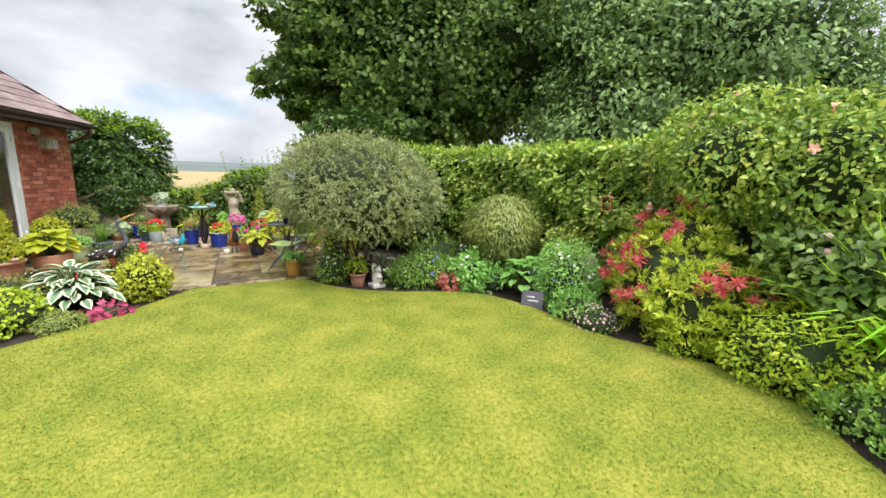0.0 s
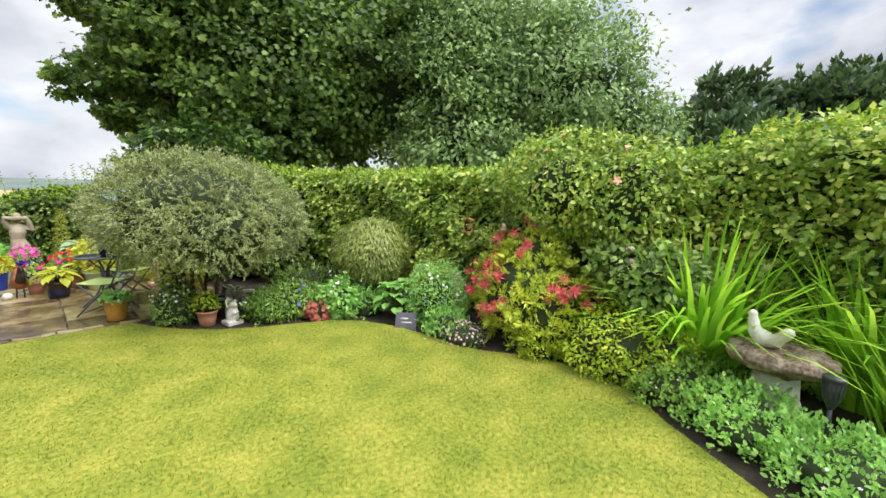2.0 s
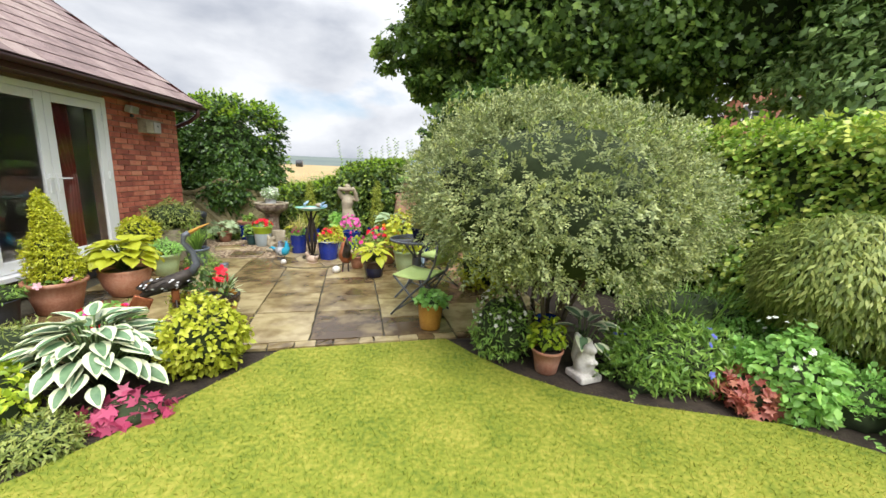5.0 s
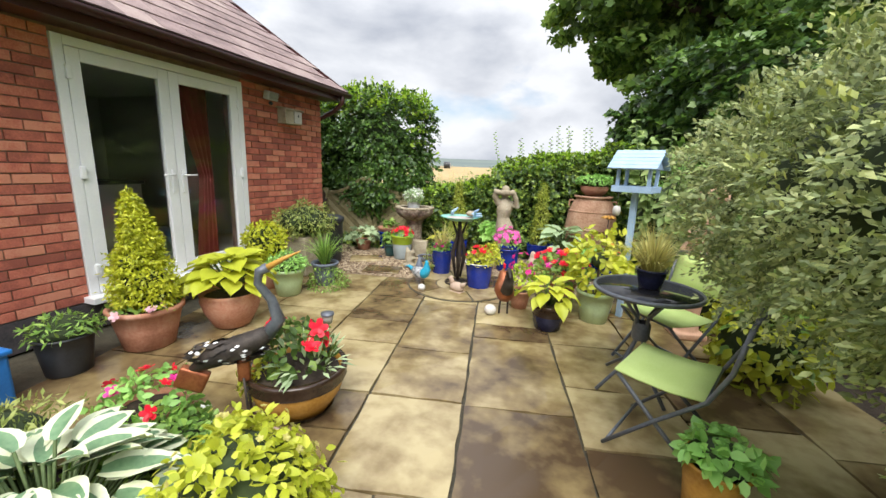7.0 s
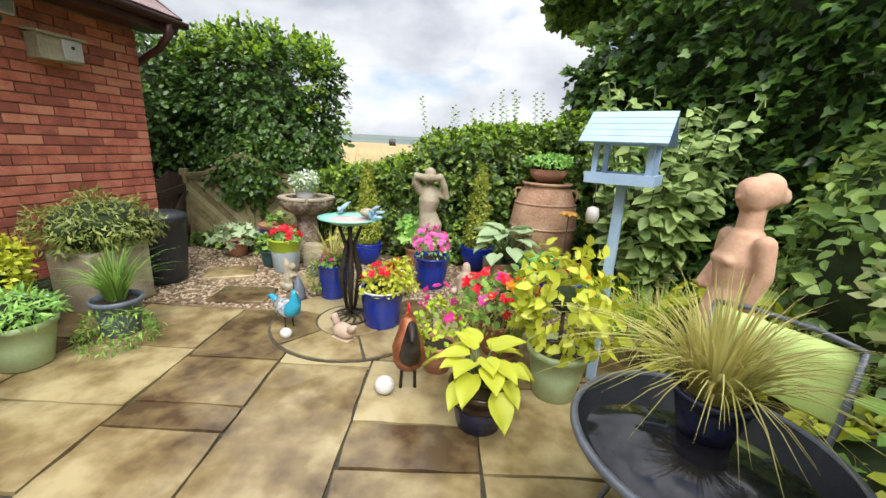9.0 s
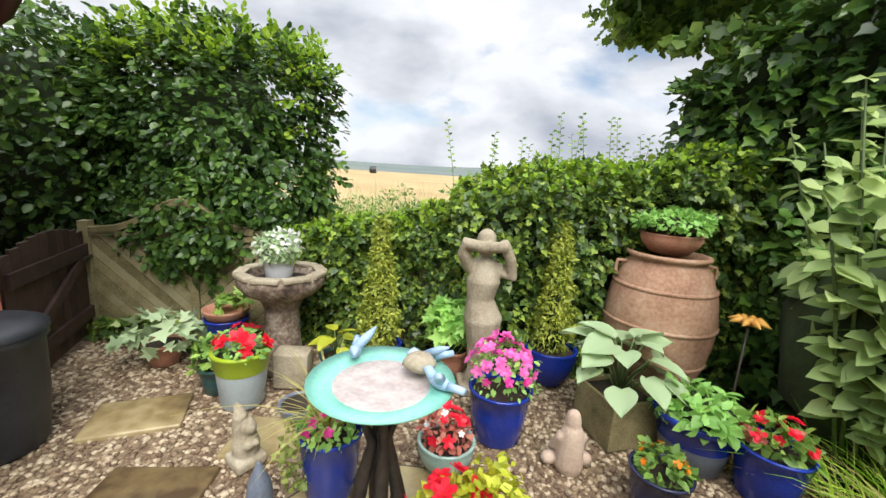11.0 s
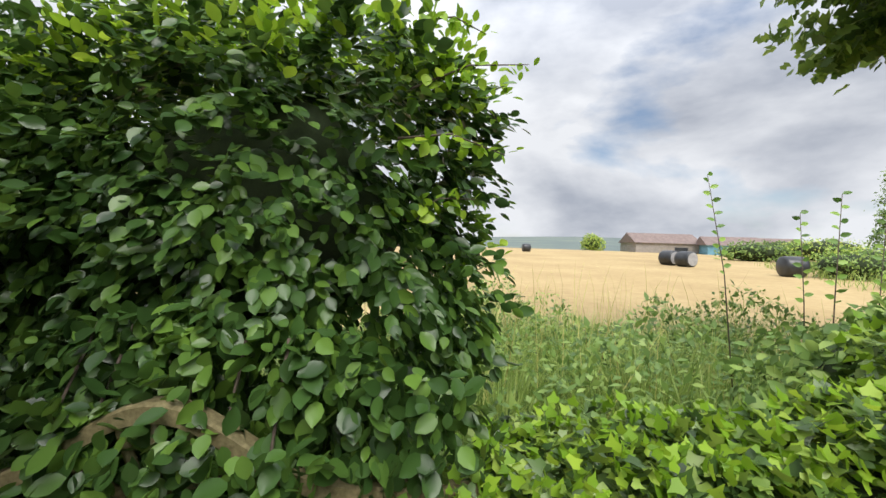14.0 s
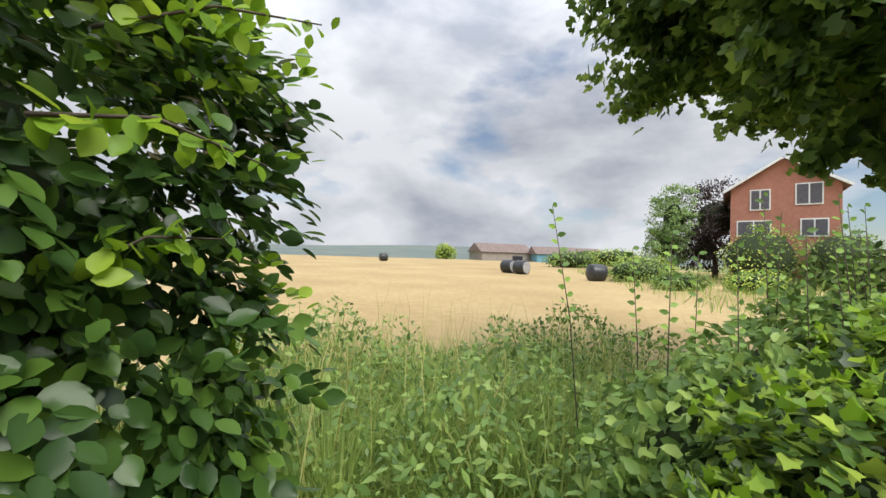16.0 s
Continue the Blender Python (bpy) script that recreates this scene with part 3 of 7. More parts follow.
POT = {"flare": [(0.62, 0), (0.68, 0.02), (0.82, 0.5), (0.93, 0.86), (1.0, 0.88), (1.02, 0.97), (0.98, 1.0), (0.90, 0.99), (0.86, 0.86)],
       "straight": [(0.74, 0), (0.78, 0.03), (0.90, 0.6), (0.97, 0.93), (1.02, 0.95), (1.02, 1.0), (0.93, 1.0), (0.90, 0.86)],
       "bowl": [(0.50, 0), (0.62, 0.05), (0.90, 0.45), (1.02, 0.78), (0.99, 0.9), (1.04, 0.97), (1.0, 1.0), (0.93, 0.99), (0.88, 0.86)]}


def pot(name, x, y, r, h, mat, label, shape="flare", z=0.0, group="patio pots", band=None, category="potted plant", soil=True):
    """A thrown pot with a lip and soil in it; band: a second glaze over the lower part of it."""
    ob = thing(name, x, y, z, label, category, group)
    prof = [(a * r, b * h) for a, b in POT[shape]]
    part("pot", lathe([(0, 0)] + prof), mat, ob)
    if band:
        cut = [(a + 0.003, b) for a, b in prof if b < band[1] * h] + [(float(np.interp(band[1], [q for _, q in POT[shape]][:6], [q for q, _ in POT[shape]][:6])) * r + 0.003, band[1] * h)]
        part("glaze_band", lathe(cut), band[0], ob, band[2])
    if soil:
        part("soil", lathe([(0, h * 0.9), (r * 0.6, h * 0.90), (r * 0.885, h * 0.87)], 20), M["soil"], ob)
    return ob


def lobe_mesh(points, mat, name, sub=2):
    """One smooth lump from a set of (place, size) balls, fused by remeshing in code-free metaball style."""
    bm = bmesh.new()
    for at, size in points:
        ball(at, size, bm, sub)
    return bm


# ---- ground ----
def field_z(x, y):
    return 0.0 if y < 7.6 else min(0.0215 * (y - 7.6) + 0.02, 1.9)


def sheet(name, xs, ys, zf, mat, label, category, kind="structure"):
    bm = bmesh.new()
    g = [[bm.verts.new((x, y, zf(x, y))) for x in xs] for y in ys]
    for a, b in zip(g, g[1:]):
        for i in range(len(xs) - 1):
            bm.faces.new((a[i], a[i + 1], b[i + 1], b[i]))
    return tagged(part(name, bm, mat, smooth=False), label, category, kind=kind)


far = [-3000, -1500, -600, -200, -80, -30, -15, -8, 0, 8, 15, 30, 80, 200, 600, 1500, 3000]
sheet("ground", far, [-3000, -600, -100, -30, -10, 0, 5, 7.6, 9, 12, 20, 40, 70, 95, 150, 400, 1000, 3000],
      lambda x, y: field_z(x, y) - 0.10 - (0.6 if y > 94 else 0), M["meadow"], "rough grass ground reaching to the horizon", "ground")
sheet("field", [-120, -60, -30, -10, 0, 10, 20, 45], [11.0, 16, 25, 40, 60, 80, 96],
      lambda x, y: field_z(x, y) - 0.03 + 0.0, M["stubble"], "golden stubble field beyond the garden fence", "field")
# no haze in the air: the hill material carries its tint
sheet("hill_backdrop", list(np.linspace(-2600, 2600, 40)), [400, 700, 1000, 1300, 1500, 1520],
      lambda x, y: (y - 400) / 1120 * (42 + 9 * math.sin(x * 0.0021 + 1) + 5 * math.sin(x * 0.006)) - 1.5 if y < 1510 else -20, M["hill"], "distant hills on the horizon with blue-green haze in their colour", "hills")
soil_edge = [(-3.6, -9), (9, -9), (9, 8), (-6, 7.6), (-6, 5.6), (-3.6, 5.6)]


def slab_shape(name, outline, z0, z1, mat, label, category):
    bm = bmesh.new()
    top = [bm.verts.new((x, y, z1)) for x, y in outline]
    low = [bm.verts.new((x, y, z0)) for x, y in outline]
    bm.faces.new(top)
    for i in range(len(top)):
        j = (i + 1) % len(top)
        bm.faces.new((top[j], top[i], low[i], low[j]))
    bmesh.ops.recalc_face_normals(bm, faces=bm.faces)
    return tagged(part(name, bm, mat, smooth=False), label, category, kind="structure")


slab_shape("flower_bed_soil", soil_edge, -0.2, -0.035, M["soil"], "dark crumbly soil of the planted beds", "soil")
LAWN_R = [(0.98, 2.02), (1.2, 1.74), (1.5, 1.42), (1.85, 1.18), (2.3, 1.02), (2.75, 0.93), (3.15, 0.84), (3.5, 0.60), (3.78, 0.15), (3.93, -0.3), (4.02, -0.75), (4.2, -1.08),
          (4.45, -1.35), (4.65, -1.72), (4.73, -2.1), (4.66, -2.5), (4.43, -2.85), (4.12, -3.55), (3.7, -4.3), (3.2, -5.2), (2.6, -7.5)]
LAWN_L = [(-2.6, -7.5), (-2.5, -3), (-2.25, -1.4), (-1.85, -0.5), (-1.41, 0.01), (-1.14, 0.32), (-0.95, 0.62), (-0.72, 1.1), (-0.5, 1.55), (-0.42, 1.72)]
lawn_outline = LAWN_R + LAWN_L
slab_shape("lawn", lawn_outline, -0.06, 0.0, M["lawn"], "mown yellow-green lawn with a curved edge", "lawn")


def inside(px, py, poly):
    res = np.zeros(len(px), bool)
    for (x1, y1), (x2, y2) in zip(poly, poly[1:] + poly[:1]):
        hit = ((y1 > py) != (y2 > py)) & (px < (x2 - x1) * (py - y1) / (y2 - y1 + 1e-12) + x1)
        res ^= hit
    return res


n_turf = 400000
tx, ty = rng.uniform(-2.6, 4.8, n_turf), rng.uniform(-4.6, 2.1, n_turf)
ok = inside(tx, ty, lawn_outline)
tx, ty = tx[ok], ty[ok]
tp = np.stack([tx, ty, np.full(len(tx), -0.003)], 1)
ttip = rng.normal(size=tp.shape) * 1.0 + np.array([0, 0, 0.9])
lawn_blades = leaves("lawn_grass", tp, ttip, rng.normal(size=tp.shape), rng.uniform(0.012, 0.030, len(tp)), (np.array([[-.10, 0, 0], [.10, 0, 0], [0, 1, .1]]), np.array([[0, 1, 2]])), M["turf"])
tagged(lawn_blades, "short mown blades of lawn grass", "grass", kind="stuff")

# patio: the slabs lie square to a line turned 11.5 degrees from the house
PA = radians(11.5)
P0 = (-1.128, 3.178)


def pat(u, v):
    return P0[0] + u * math.cos(PA) - v * math.sin(PA), P0[1] + u * math.sin(PA) + v * math.cos(PA)


patio = slab_shape("patio", [pat(-3.0, -1.53), pat(0, -1.53), pat(3.2, -1.53), pat(3.2, 2.0), pat(0.3, 2.0), pat(-2.2, 2.0), (-3.6, 4.75)][:], -0.12, -0.022, M["joint"], "wet sandstone patio of large laid slabs", "patio")
COLS = [(0.0, 0.61, [-1.42, -0.67, 0.0, 1.16, 1.98]), (0.61, 1.28, [-1.42, -0.69, 0.33, 0.64, 1.25, 1.98]), (1.28, 1.95, [-1.42, -0.95, -0.35, 0.33, 1.0, 1.98]), (1.95, 2.6, [-1.42, -0.6, 0.3, 1.1, 1.98]),
        (2.6, 3.2, [-1.42, -0.8, 0.1, 1.0, 1.98]), (-0.62, 0.0, [-1.42, -1.05, -0.67, 0.05, 0.52, 0.72, 1.2, 1.98]), (-1.45, -0.62, [-1.42, -0.75, 0.12, 0.68, 1.3, 1.98]), (-2.1, -1.45, [-1.42, -0.5, 0.3, 0.95, 1.35, 1.98]), (-2.9, -2.1, [-1.42, -0.9, -0.1, 0.5, 1.2])]
slab_rng = random.Random(4)


def paving(name, u0, u1, v0, v1, gap=0.009):
    bm = bmesh.new()
    w, d = u1 - u0 - 2 * gap, v1 - v0 - 2 * gap
    nx, ny = max(2, int(w / 0.12)), max(2, int(d / 0.12))
    edge = lambda k: slab_rng.uniform(-0.006, 0.006)
    g = [[bm.verts.new((-w / 2 + w * i / nx + (edge(0) if i in (0, nx) else 0), -d / 2 + d * j / ny + (edge(0) if j in (0, ny) else 0), slab_rng.uniform(-0.003, 0.003) - (0.004 if i in (0, nx) or j in (0, ny) else 0))) for i in range(nx + 1)] for j in range(ny + 1)]
    for a, b in zip(g, g[1:]):
        for i in range(nx):
            bm.faces.new((a[i], a[i + 1], b[i + 1], b[i]))
    rim = [e for e in bm.edges if e.is_boundary]
    ext = bmesh.ops.extrude_edge_only(bm, edges=rim)
    for v in ext["geom"]:
        if isinstance(v, bmesh.types.BMVert):
            v.co.z = -0.025
    bmesh.ops.recalc_face_normals(bm, faces=bm.faces)
    ob = part(name, bm, M["slab"], patio, smooth=False)
    x, y = pat((u0 + u1) / 2, (v0 + v1) / 2)
    ob.matrix_world = pose(x, y, slab_rng.uniform(0.0, 0.004), 0, 0, 11.5 + slab_rng.uniform(-.4, .4))
    return ob


for u0, u1, vs in COLS:
    for v0, v1 in zip(vs, vs[1:]):
        if pat(u0, v1)[0] > -3.75:
            paving("paving_slab", u0, u1, v0, v1)
u = -2.4
while u < 2.6:
    wid = slab_rng.uniform(0.13, 0.24)
    paving("edging_sett", u, u + wid, -1.535, -1.42, 0.006)
    u += wid

# round paving in the gravel under the bird bath
circle = slab_shape("round_paving_bed", [(-1.15 + 0.66 * math.cos(a), 5.06 + 0.66 * math.sin(a)) for a in np.linspace(0, 2 * math.pi, 40, endpoint=False)], -0.05, 0.007, M["joint"], "mortar bed of the round paving feature", "paving")
for k in range(6):
    bm = bmesh.new()
    a0, a1 = k * math.pi / 3 + 0.02, (k + 1) * math.pi / 3 - 0.02
    ang = np.linspace(a0, a1, 9)
    loop = [(0.64 * math.cos(a), 0.64 * math.sin(a)) for a in ang] + [(0.31 * math.cos(a), 0.31 * math.sin(a)) for a in ang[::-1]]
    face = bm.faces.new([bm.verts.new((x, y, 0.016)) for x, y in loop])
    ext = bmesh.ops.extrude_face_region(bm, geom=[face])
    for v in ext["geom"]:
        if isinstance(v, bmesh.types.BMVert):
            v.co.z = -0.01
    bmesh.ops.recalc_face_normals(bm, faces=bm.faces)
    ob = part("ring_slab", bm, M["slab"], circle, smooth=False)
    ob.matrix_world = pose(-1.15, 5.06, 0)
part("centre_slab", lathe([(0, 0.018), (0.285, 0.018), (0.295, 0.012), (0.295, -0.01)], 32), M["slab"], circle, smooth=False).matrix_world = pose(-1.15, 5.06, 0)

gravel_bed = slab_shape("gravel_bed", [(-3.9, 4.8), (-2.75, 4.9), (-1.57, 5.1), (-0.42, 5.3), (0.9, 5.45), (1.0, 7.2), (-4.4, 6.95)], -0.12, -0.012, M["pebble"], "beige gravel bed in front of the fence", "gravel")
n_peb = 14000
gx, gy = rng.uniform(-4.1, 0.9, n_peb), rng.uniform(4.85, 6.95, n_peb)
keep = gy > 4.93 + 0.17 * (gx + 2.75)
gx, gy = gx[keep], gy[keep]
ico = bmesh.new()
bmesh.ops.create_icosphere(ico, subdivisions=1, radius=1.0)
iv, it = np.array([v.co for v in ico.verts]), np.array([[v.index for v in f.verts] for f in ico.faces])
ico.free()
ps = rng.uniform(0.008, 0.021, (len(gx), 1, 1)) * rng.uniform(0.6, 1.2, (len(gx), 1, 3)) * np.array([1.2, 1.2, 0.65])
co = iv[None] * ps * rng.uniform(0.85, 1.15, (len(gx), 12, 1)) + np.stack([gx, gy, np.full(len(gx), -0.008)], 1)[:, None]
tagged(arrays("gravel", co.reshape(-1, 3), (it[None] + (np.arange(len(gx)) * 12)[:, None, None]).reshape(-1, 3), M["pebble"]), "loose mixed beige and brown pebbles", "gravel", kind="stuff")
for sx, sy, st in ((-2.35, 5.25, 14), (-2.9, 5.75, 30), (-2.0, 5.75, 8)):
    s = thing("stepping_stone", sx, sy, 0.0, "worn sandstone stepping stone set in gravel", "paving stone", "stepping stones", st)
    part("stone", box((0.5, 0.36, 0.05), (0, 0, -0.008), bevel=0.012), M["slab"], s)

# ---- house ----
house = thing("house_wall", -3.6, 2.0, 0, "red brick bungalow wall with white patio doors", "house", kind="structure")
DY0, DY1, DZ0, DZ1 = 2.46, 4.17, 0.28, 2.31
for nm, y0, y1, z0, z1 in (("wall_left", -9, DY0, 0.0, 2.42), ("wall_right", DY1, 5.62, 0.0, 2.42), ("wall_above", DY0, DY1, DZ1, 2.42), ("wall_below", DY0, DY1, 0.0, DZ0 - 0.04)):
    part(nm, box((0.28, y1 - y0, z1 - z0), (-3.61 - 0.14 + 3.6, (y0 + y1) / 2 - 2.0, (z0 + z1) / 2)), M["mortar"], house, smooth=False)
part("gable_wall", box((4.3, 0.28, 2.42), (-0.29 - 2.15, 5.48 - 2.0, 1.21)), M["mortar"], house, smooth=False)
part("plinth", box((0.30, 14.6, 0.24), (-0.145, -3.69, 0.12)), M["plinth"], house, smooth=False)
# room behind the doors
room = thing("room_inside", -5.9, 2.5, 0, "dim room seen through the patio doors", "room", kind="structure")
for nm, s, a in (("room_floor", (4.0, 6.5, 0.05), (0, 0, 0.24)), ("room_ceiling", (4.0, 6.5, 0.05), (0, 0, 2.44)), ("room_back", (0.05, 6.5, 2.2), (-2.0, 0, 1.34)), ("room_end", (4.0, 0.05, 2.2), (0, 2.75, 1.34)), ("room_end", (4.0, 0.05, 2.2), (0, -3.25, 1.34))):
    part(nm, box(s, a), M["room"], room, smooth=False)
cur = thing("curtain", -3.98, 4.02, 0.3, "red curtain drawn back beside the patio door", "curtain")
bm = bmesh.new()
fold = [(0.035 * math.sin(i * 1.25), -i * 0.016) for i in range(20)]
lo = [bm.verts.new((x, y * 0.8, 0.0)) for x, y in fold]
mi = [bm.verts.new((x, y * 0.45, 0.95)) for x, y in fold]
hi = [bm.verts.new((x, y * 1.3, 1.95)) for x, y in fold]
for a, b in ((lo, mi), (mi, hi)):
    for i in range(19):
        bm.faces.new((a[i], a[i + 1], b[i + 1], b[i]))
part("cloth", bm, M["curtain"], cur)
cab = thing("sideboard", -5.2, 3.2, 0.265, "pale grey sideboard standing in the room", "sideboard")
part("body", box((0.5, 1.3, 0.85), (0, 0, 0.425), bevel=0.01), M["greyplastic"], cab)
part("top", box((0.56, 1.36, 0.04), (0, 0, 0.87), bevel=0.008), M["bin"], cab)

# patio doors
door = thing("door_1", -3.6, 0, 0, "white plastic framed double patio doors, closed", "patio doors", kind="structure")
W = DY1 - DY0
FR = 0.07
for nm, s, a in (("frame_post", (0.10, FR, DZ1 - DZ0), (-0.03, DY0 + FR / 2, (DZ0 + DZ1) / 2)), ("frame_post", (0.10, FR, DZ1 - DZ0), (-0.03, DY1 - FR / 2, (DZ0 + DZ1) / 2)),
                 ("frame_head", (0.10, W - 2 * FR, FR), (-0.03, (DY0 + DY1) / 2, DZ1 - FR / 2)), ("frame_sill", (0.20, W + 0.08, 0.05), (0.03, (DY0 + DY1) / 2, DZ0 - 0.012))):
    part(nm, box(s, a, bevel=0.006), M["upvc"], door, smooth=False)
mid = (DY0 + DY1) / 2
for k, (y0, y1) in enumerate(((DY0 + FR + 0.004, mid - 0.003), (mid + 0.003, DY1 - FR - 0.004))):
    z0, z1, R = DZ0 + 0.02, DZ1 - FR - 0.004, 0.095
    leaf = part("door_leaf", box((0.06, R, z1 - z0), (-0.01, y0 + R / 2, (z0 + z1) / 2), bevel=0.008), M["upvc"], door, smooth=False)
    part("stile", box((0.06, R, z1 - z0), (-0.01, y1 - R / 2, (z0 + z1) / 2), bevel=0.008), M["upvc"], leaf, smooth=False)
    part("top_rail", box((0.06, y1 - y0 - 2 * R, R), (-0.01, (y0 + y1) / 2, z1 - R / 2), bevel=0.008), M["upvc"], leaf, smooth=False)
    part("bottom_rail", box((0.06, y1 - y0 - 2 * R, R + 0.03), (-0.01, (y0 + y1) / 2, z0 + (R + 0.03) / 2), bevel=0.008), M["upvc"], leaf, smooth=False)
    pane = part("glass_pane", box((0.02, y1 - y0 - 2 * R + 0.01, z1 - z0 - 2 * R - 0.02), (-0.015, (y0 + y1) / 2, (z0 + z1) / 2 + 0.015)), M["glass"], leaf, smooth=False)
    pane.visible_shadow = False
    hy = mid - 0.05 if k == 0 else mid + 0.05
    sgn = -1 if k == 0 else 1
    handle = part("handle", box((0.012, 0.03, 0.22), (0.026, hy, 1.22), bevel=0.004), M["upvc"], leaf, "white lever handle")
    part("lever", tube([(0.03, hy, 1.28), (0.065, hy, 1.28), (0.068, hy + sgn * 0.12, 1.28)], 0.009), M["upvc"], handle)
    for hz in (0.5, 1.3, 2.05):
        part("hinge", box((0.03, 0.035, 0.10), (0.03, (y0 if k == 0 else y1) - sgn * -0.0, hz), bevel=0.006), M["upvc"], leaf)

# roof
EX, EZ, RY0, RY1, SL = -3.27, 2.47, -9.0, 5.78, radians(34)
roof = thing("roof", EX, 0, EZ, "pitched roof of weathered brown concrete tiles", "roof", kind="structure")
bm = bmesh.new()
q = [bm.verts.new(v) for v in ((0, RY0, 0), (0, RY1, 0), (-5, RY1, 5 * math.tan(SL)), (-5, RY0, 5 * math.tan(SL)), (-10, RY1, 0), (-10, RY0, 0))]
bm.faces.new((q[0], q[1], q[2], q[3]))
bm.faces.new((q[3], q[2], q[4], q[5]))
bm.faces.new((q[1], q[4], q[2]))
part("roof_deck", bm, M["fascia"], roof, smooth=False)
part("soffit", box((0.34, RY1 - RY0, 0.02), (-0.19, (RY0 + RY1) / 2, -0.10)), M["fascia"], roof, smooth=False)
part("fascia_board", box((0.022, RY1 - RY0, 0.15), (-0.015, (RY0 + RY1) / 2, -0.055)), M["fascia"], roof, smooth=False)
part("bargeboard", box((5.0 / math.cos(SL), 0.025, 0.17), (-2.5, RY1 + 0.013, 2.5 * math.tan(SL) - 0.05), (0, math.degrees(SL), 0)), M["fascia"], roof, smooth=False)
bm = bmesh.new()
prof = [(0.055 * math.cos(a), 0.055 * math.sin(a)) for a in np.linspace(math.pi, 2 * math.pi, 9)] + [(0.049 * math.cos(a), 0.049 * math.sin(a)) for a in np.linspace(2 * math.pi, math.pi, 9)]
ends = [[bm.verts.new((0.055 + x, y, -0.02 + z)) for x, z in prof] for y in (RY0, RY1 + 0.03)]
for i in range(len(prof)):
    j = (i + 1) % len(prof)
    bm.faces.new((ends[0][i], ends[0][j], ends[1][j], ends[1][i]))
bm.faces.new(ends[0]), bm.faces.new(ends[1])
part("gutter", bm, M["fascia"], roof, "dark brown half-round gutter")
part("downpipe", tube([(0.055, 5.62, -0.06), (0.055, 5.62, -0.16), (-0.10, 5.66, -0.26), (-0.44, 5.68, -0.40), (-0.48, 5.68, -0.55), (-0.48, 5.68, -2.4)], 0.034), M["fascia"], roof, "dark brown downpipe")
tile_me = bpy.data.meshes.new("roof_tile")
bm = box((0.345, 0.297, 0.014), bevel=0.004)
bm.to_mesh(tile_me)
bm.free()
tile_me.materials.append(M["tile"])
rest = bmesh.new()
for r in range(17):
    for c in range(49):
        d = 0.15 + r * 0.30
        y = RY1 - 0.15 - c * 0.30 - (0.15 if r % 2 else 0)
        m = pose(-d * math.cos(SL) + 0.02, y, d * math.sin(SL) + 0.022, 0, math.degrees(SL) - 2.0, 0)
        if c < 18 and r < 16:
            ob = new("roof_tile", tile_me)
            ob.parent, ob.matrix_local = roof, m
        elif y > RY0 + 0.2:
            bmesh.ops.create_cube(rest, size=1.0, matrix=m @ Matrix.Diagonal((0.345, 0.297, 0.014, 1)))
tagged(part("tile_rows", rest, M["tile"], roof, smooth=False), kind="stuff")

# boxes on the wall
nb = thing("nest_box", -3.595, 4.88, 1.93, "grey wooden nest box fixed under the eaves", "nest box")
part("body", box((0.13, 0.30, 0.18), (0.065, 0, 0.09), bevel=0.006), M["stone"], nb)
part("lid", box((0.17, 0.34, 0.02), (0.075, 0, 0.19), (0, 8, 0), bevel=0.004), M["stone"], nb)
part("front_panel", box((0.012, 0.14, 0.15), (0.138, 0.07, 0.09), bevel=0.003), M["greyplastic"], nb)
part("entrance_hole", lathe([(0, 0.001), (0.014, 0.001)], 14), M["bin"], nb).matrix_local = pose(0.146, 0.07, 0.11, 0, 90, 0)
wl_ = thing("wall_light", -3.595, 4.56, 2.18, "small grey outdoor flood light on the brick wall", "wall light")
part("housing", box((0.09, 0.16, 0.10), (0.07, 0, 0.05), (0, 14, 0), bevel=0.012), M["greyplastic"], wl_)
part("lens", box((0.01, 0.13, 0.075), (0.118, 0, 0.045), (0, 14, 0), bevel=0.002), M["glass"], wl_)
part("sensor", ball((0.06, 0.0, -0.035), (0.025, 0.03, 0.025), sub=2), M["bin"], wl_)

# ---- gate and fence ----
gate = thing("garden_gate", -3.72, 5.70, 0.0, "dark-stained boarded garden gate, closed", "gate", turn=math.degrees(math.atan2(0.95, -0.58)))
for i in range(10):
    h = 0.86 + 0.09 * math.sin(math.pi * (i + 0.5) / 10)
    part("board", box((0.104, 0.02, h), (0.06 + i * 0.107, 0, 0.04 + h / 2), bevel=0.003), M["gate"], gate, smooth=False)
part("ledge", box((1.06, 0.03, 0.10), (0.55, -0.027, 0.22), bevel=0.004), M["gate"], gate, smooth=False)
part("ledge", box((1.06, 0.03, 0.10), (0.55, -0.027, 0.76), bevel=0.004), M["gate"], gate, smooth=False)
part("brace", box((1.08, 0.026, 0.09), (0.55, -0.029, 0.49), (0, -25, 0), bevel=0.004), M["gate"], gate, smooth=False)
part("latch", box((0.14, 0.02, 0.03), (1.0, -0.055, 0.70), bevel=0.004), M["iron"], gate, "black iron latch")

FA = math.degrees(math.atan2(0.42, 1.72))
fence = thing("fence_panel", -4.28, 6.66, 0.0, "weathered chevron-boarded fence panel with a scalloped top", "fence", turn=13.0)
L = 1.75


def fence_top(x):
    return 0.92 + 0.26 * math.exp(-((x - 0.77) / 0.34) ** 2) + 0.022 * x


def board_top(x):
    return min(0.90, fence_top(x) - 0.02)


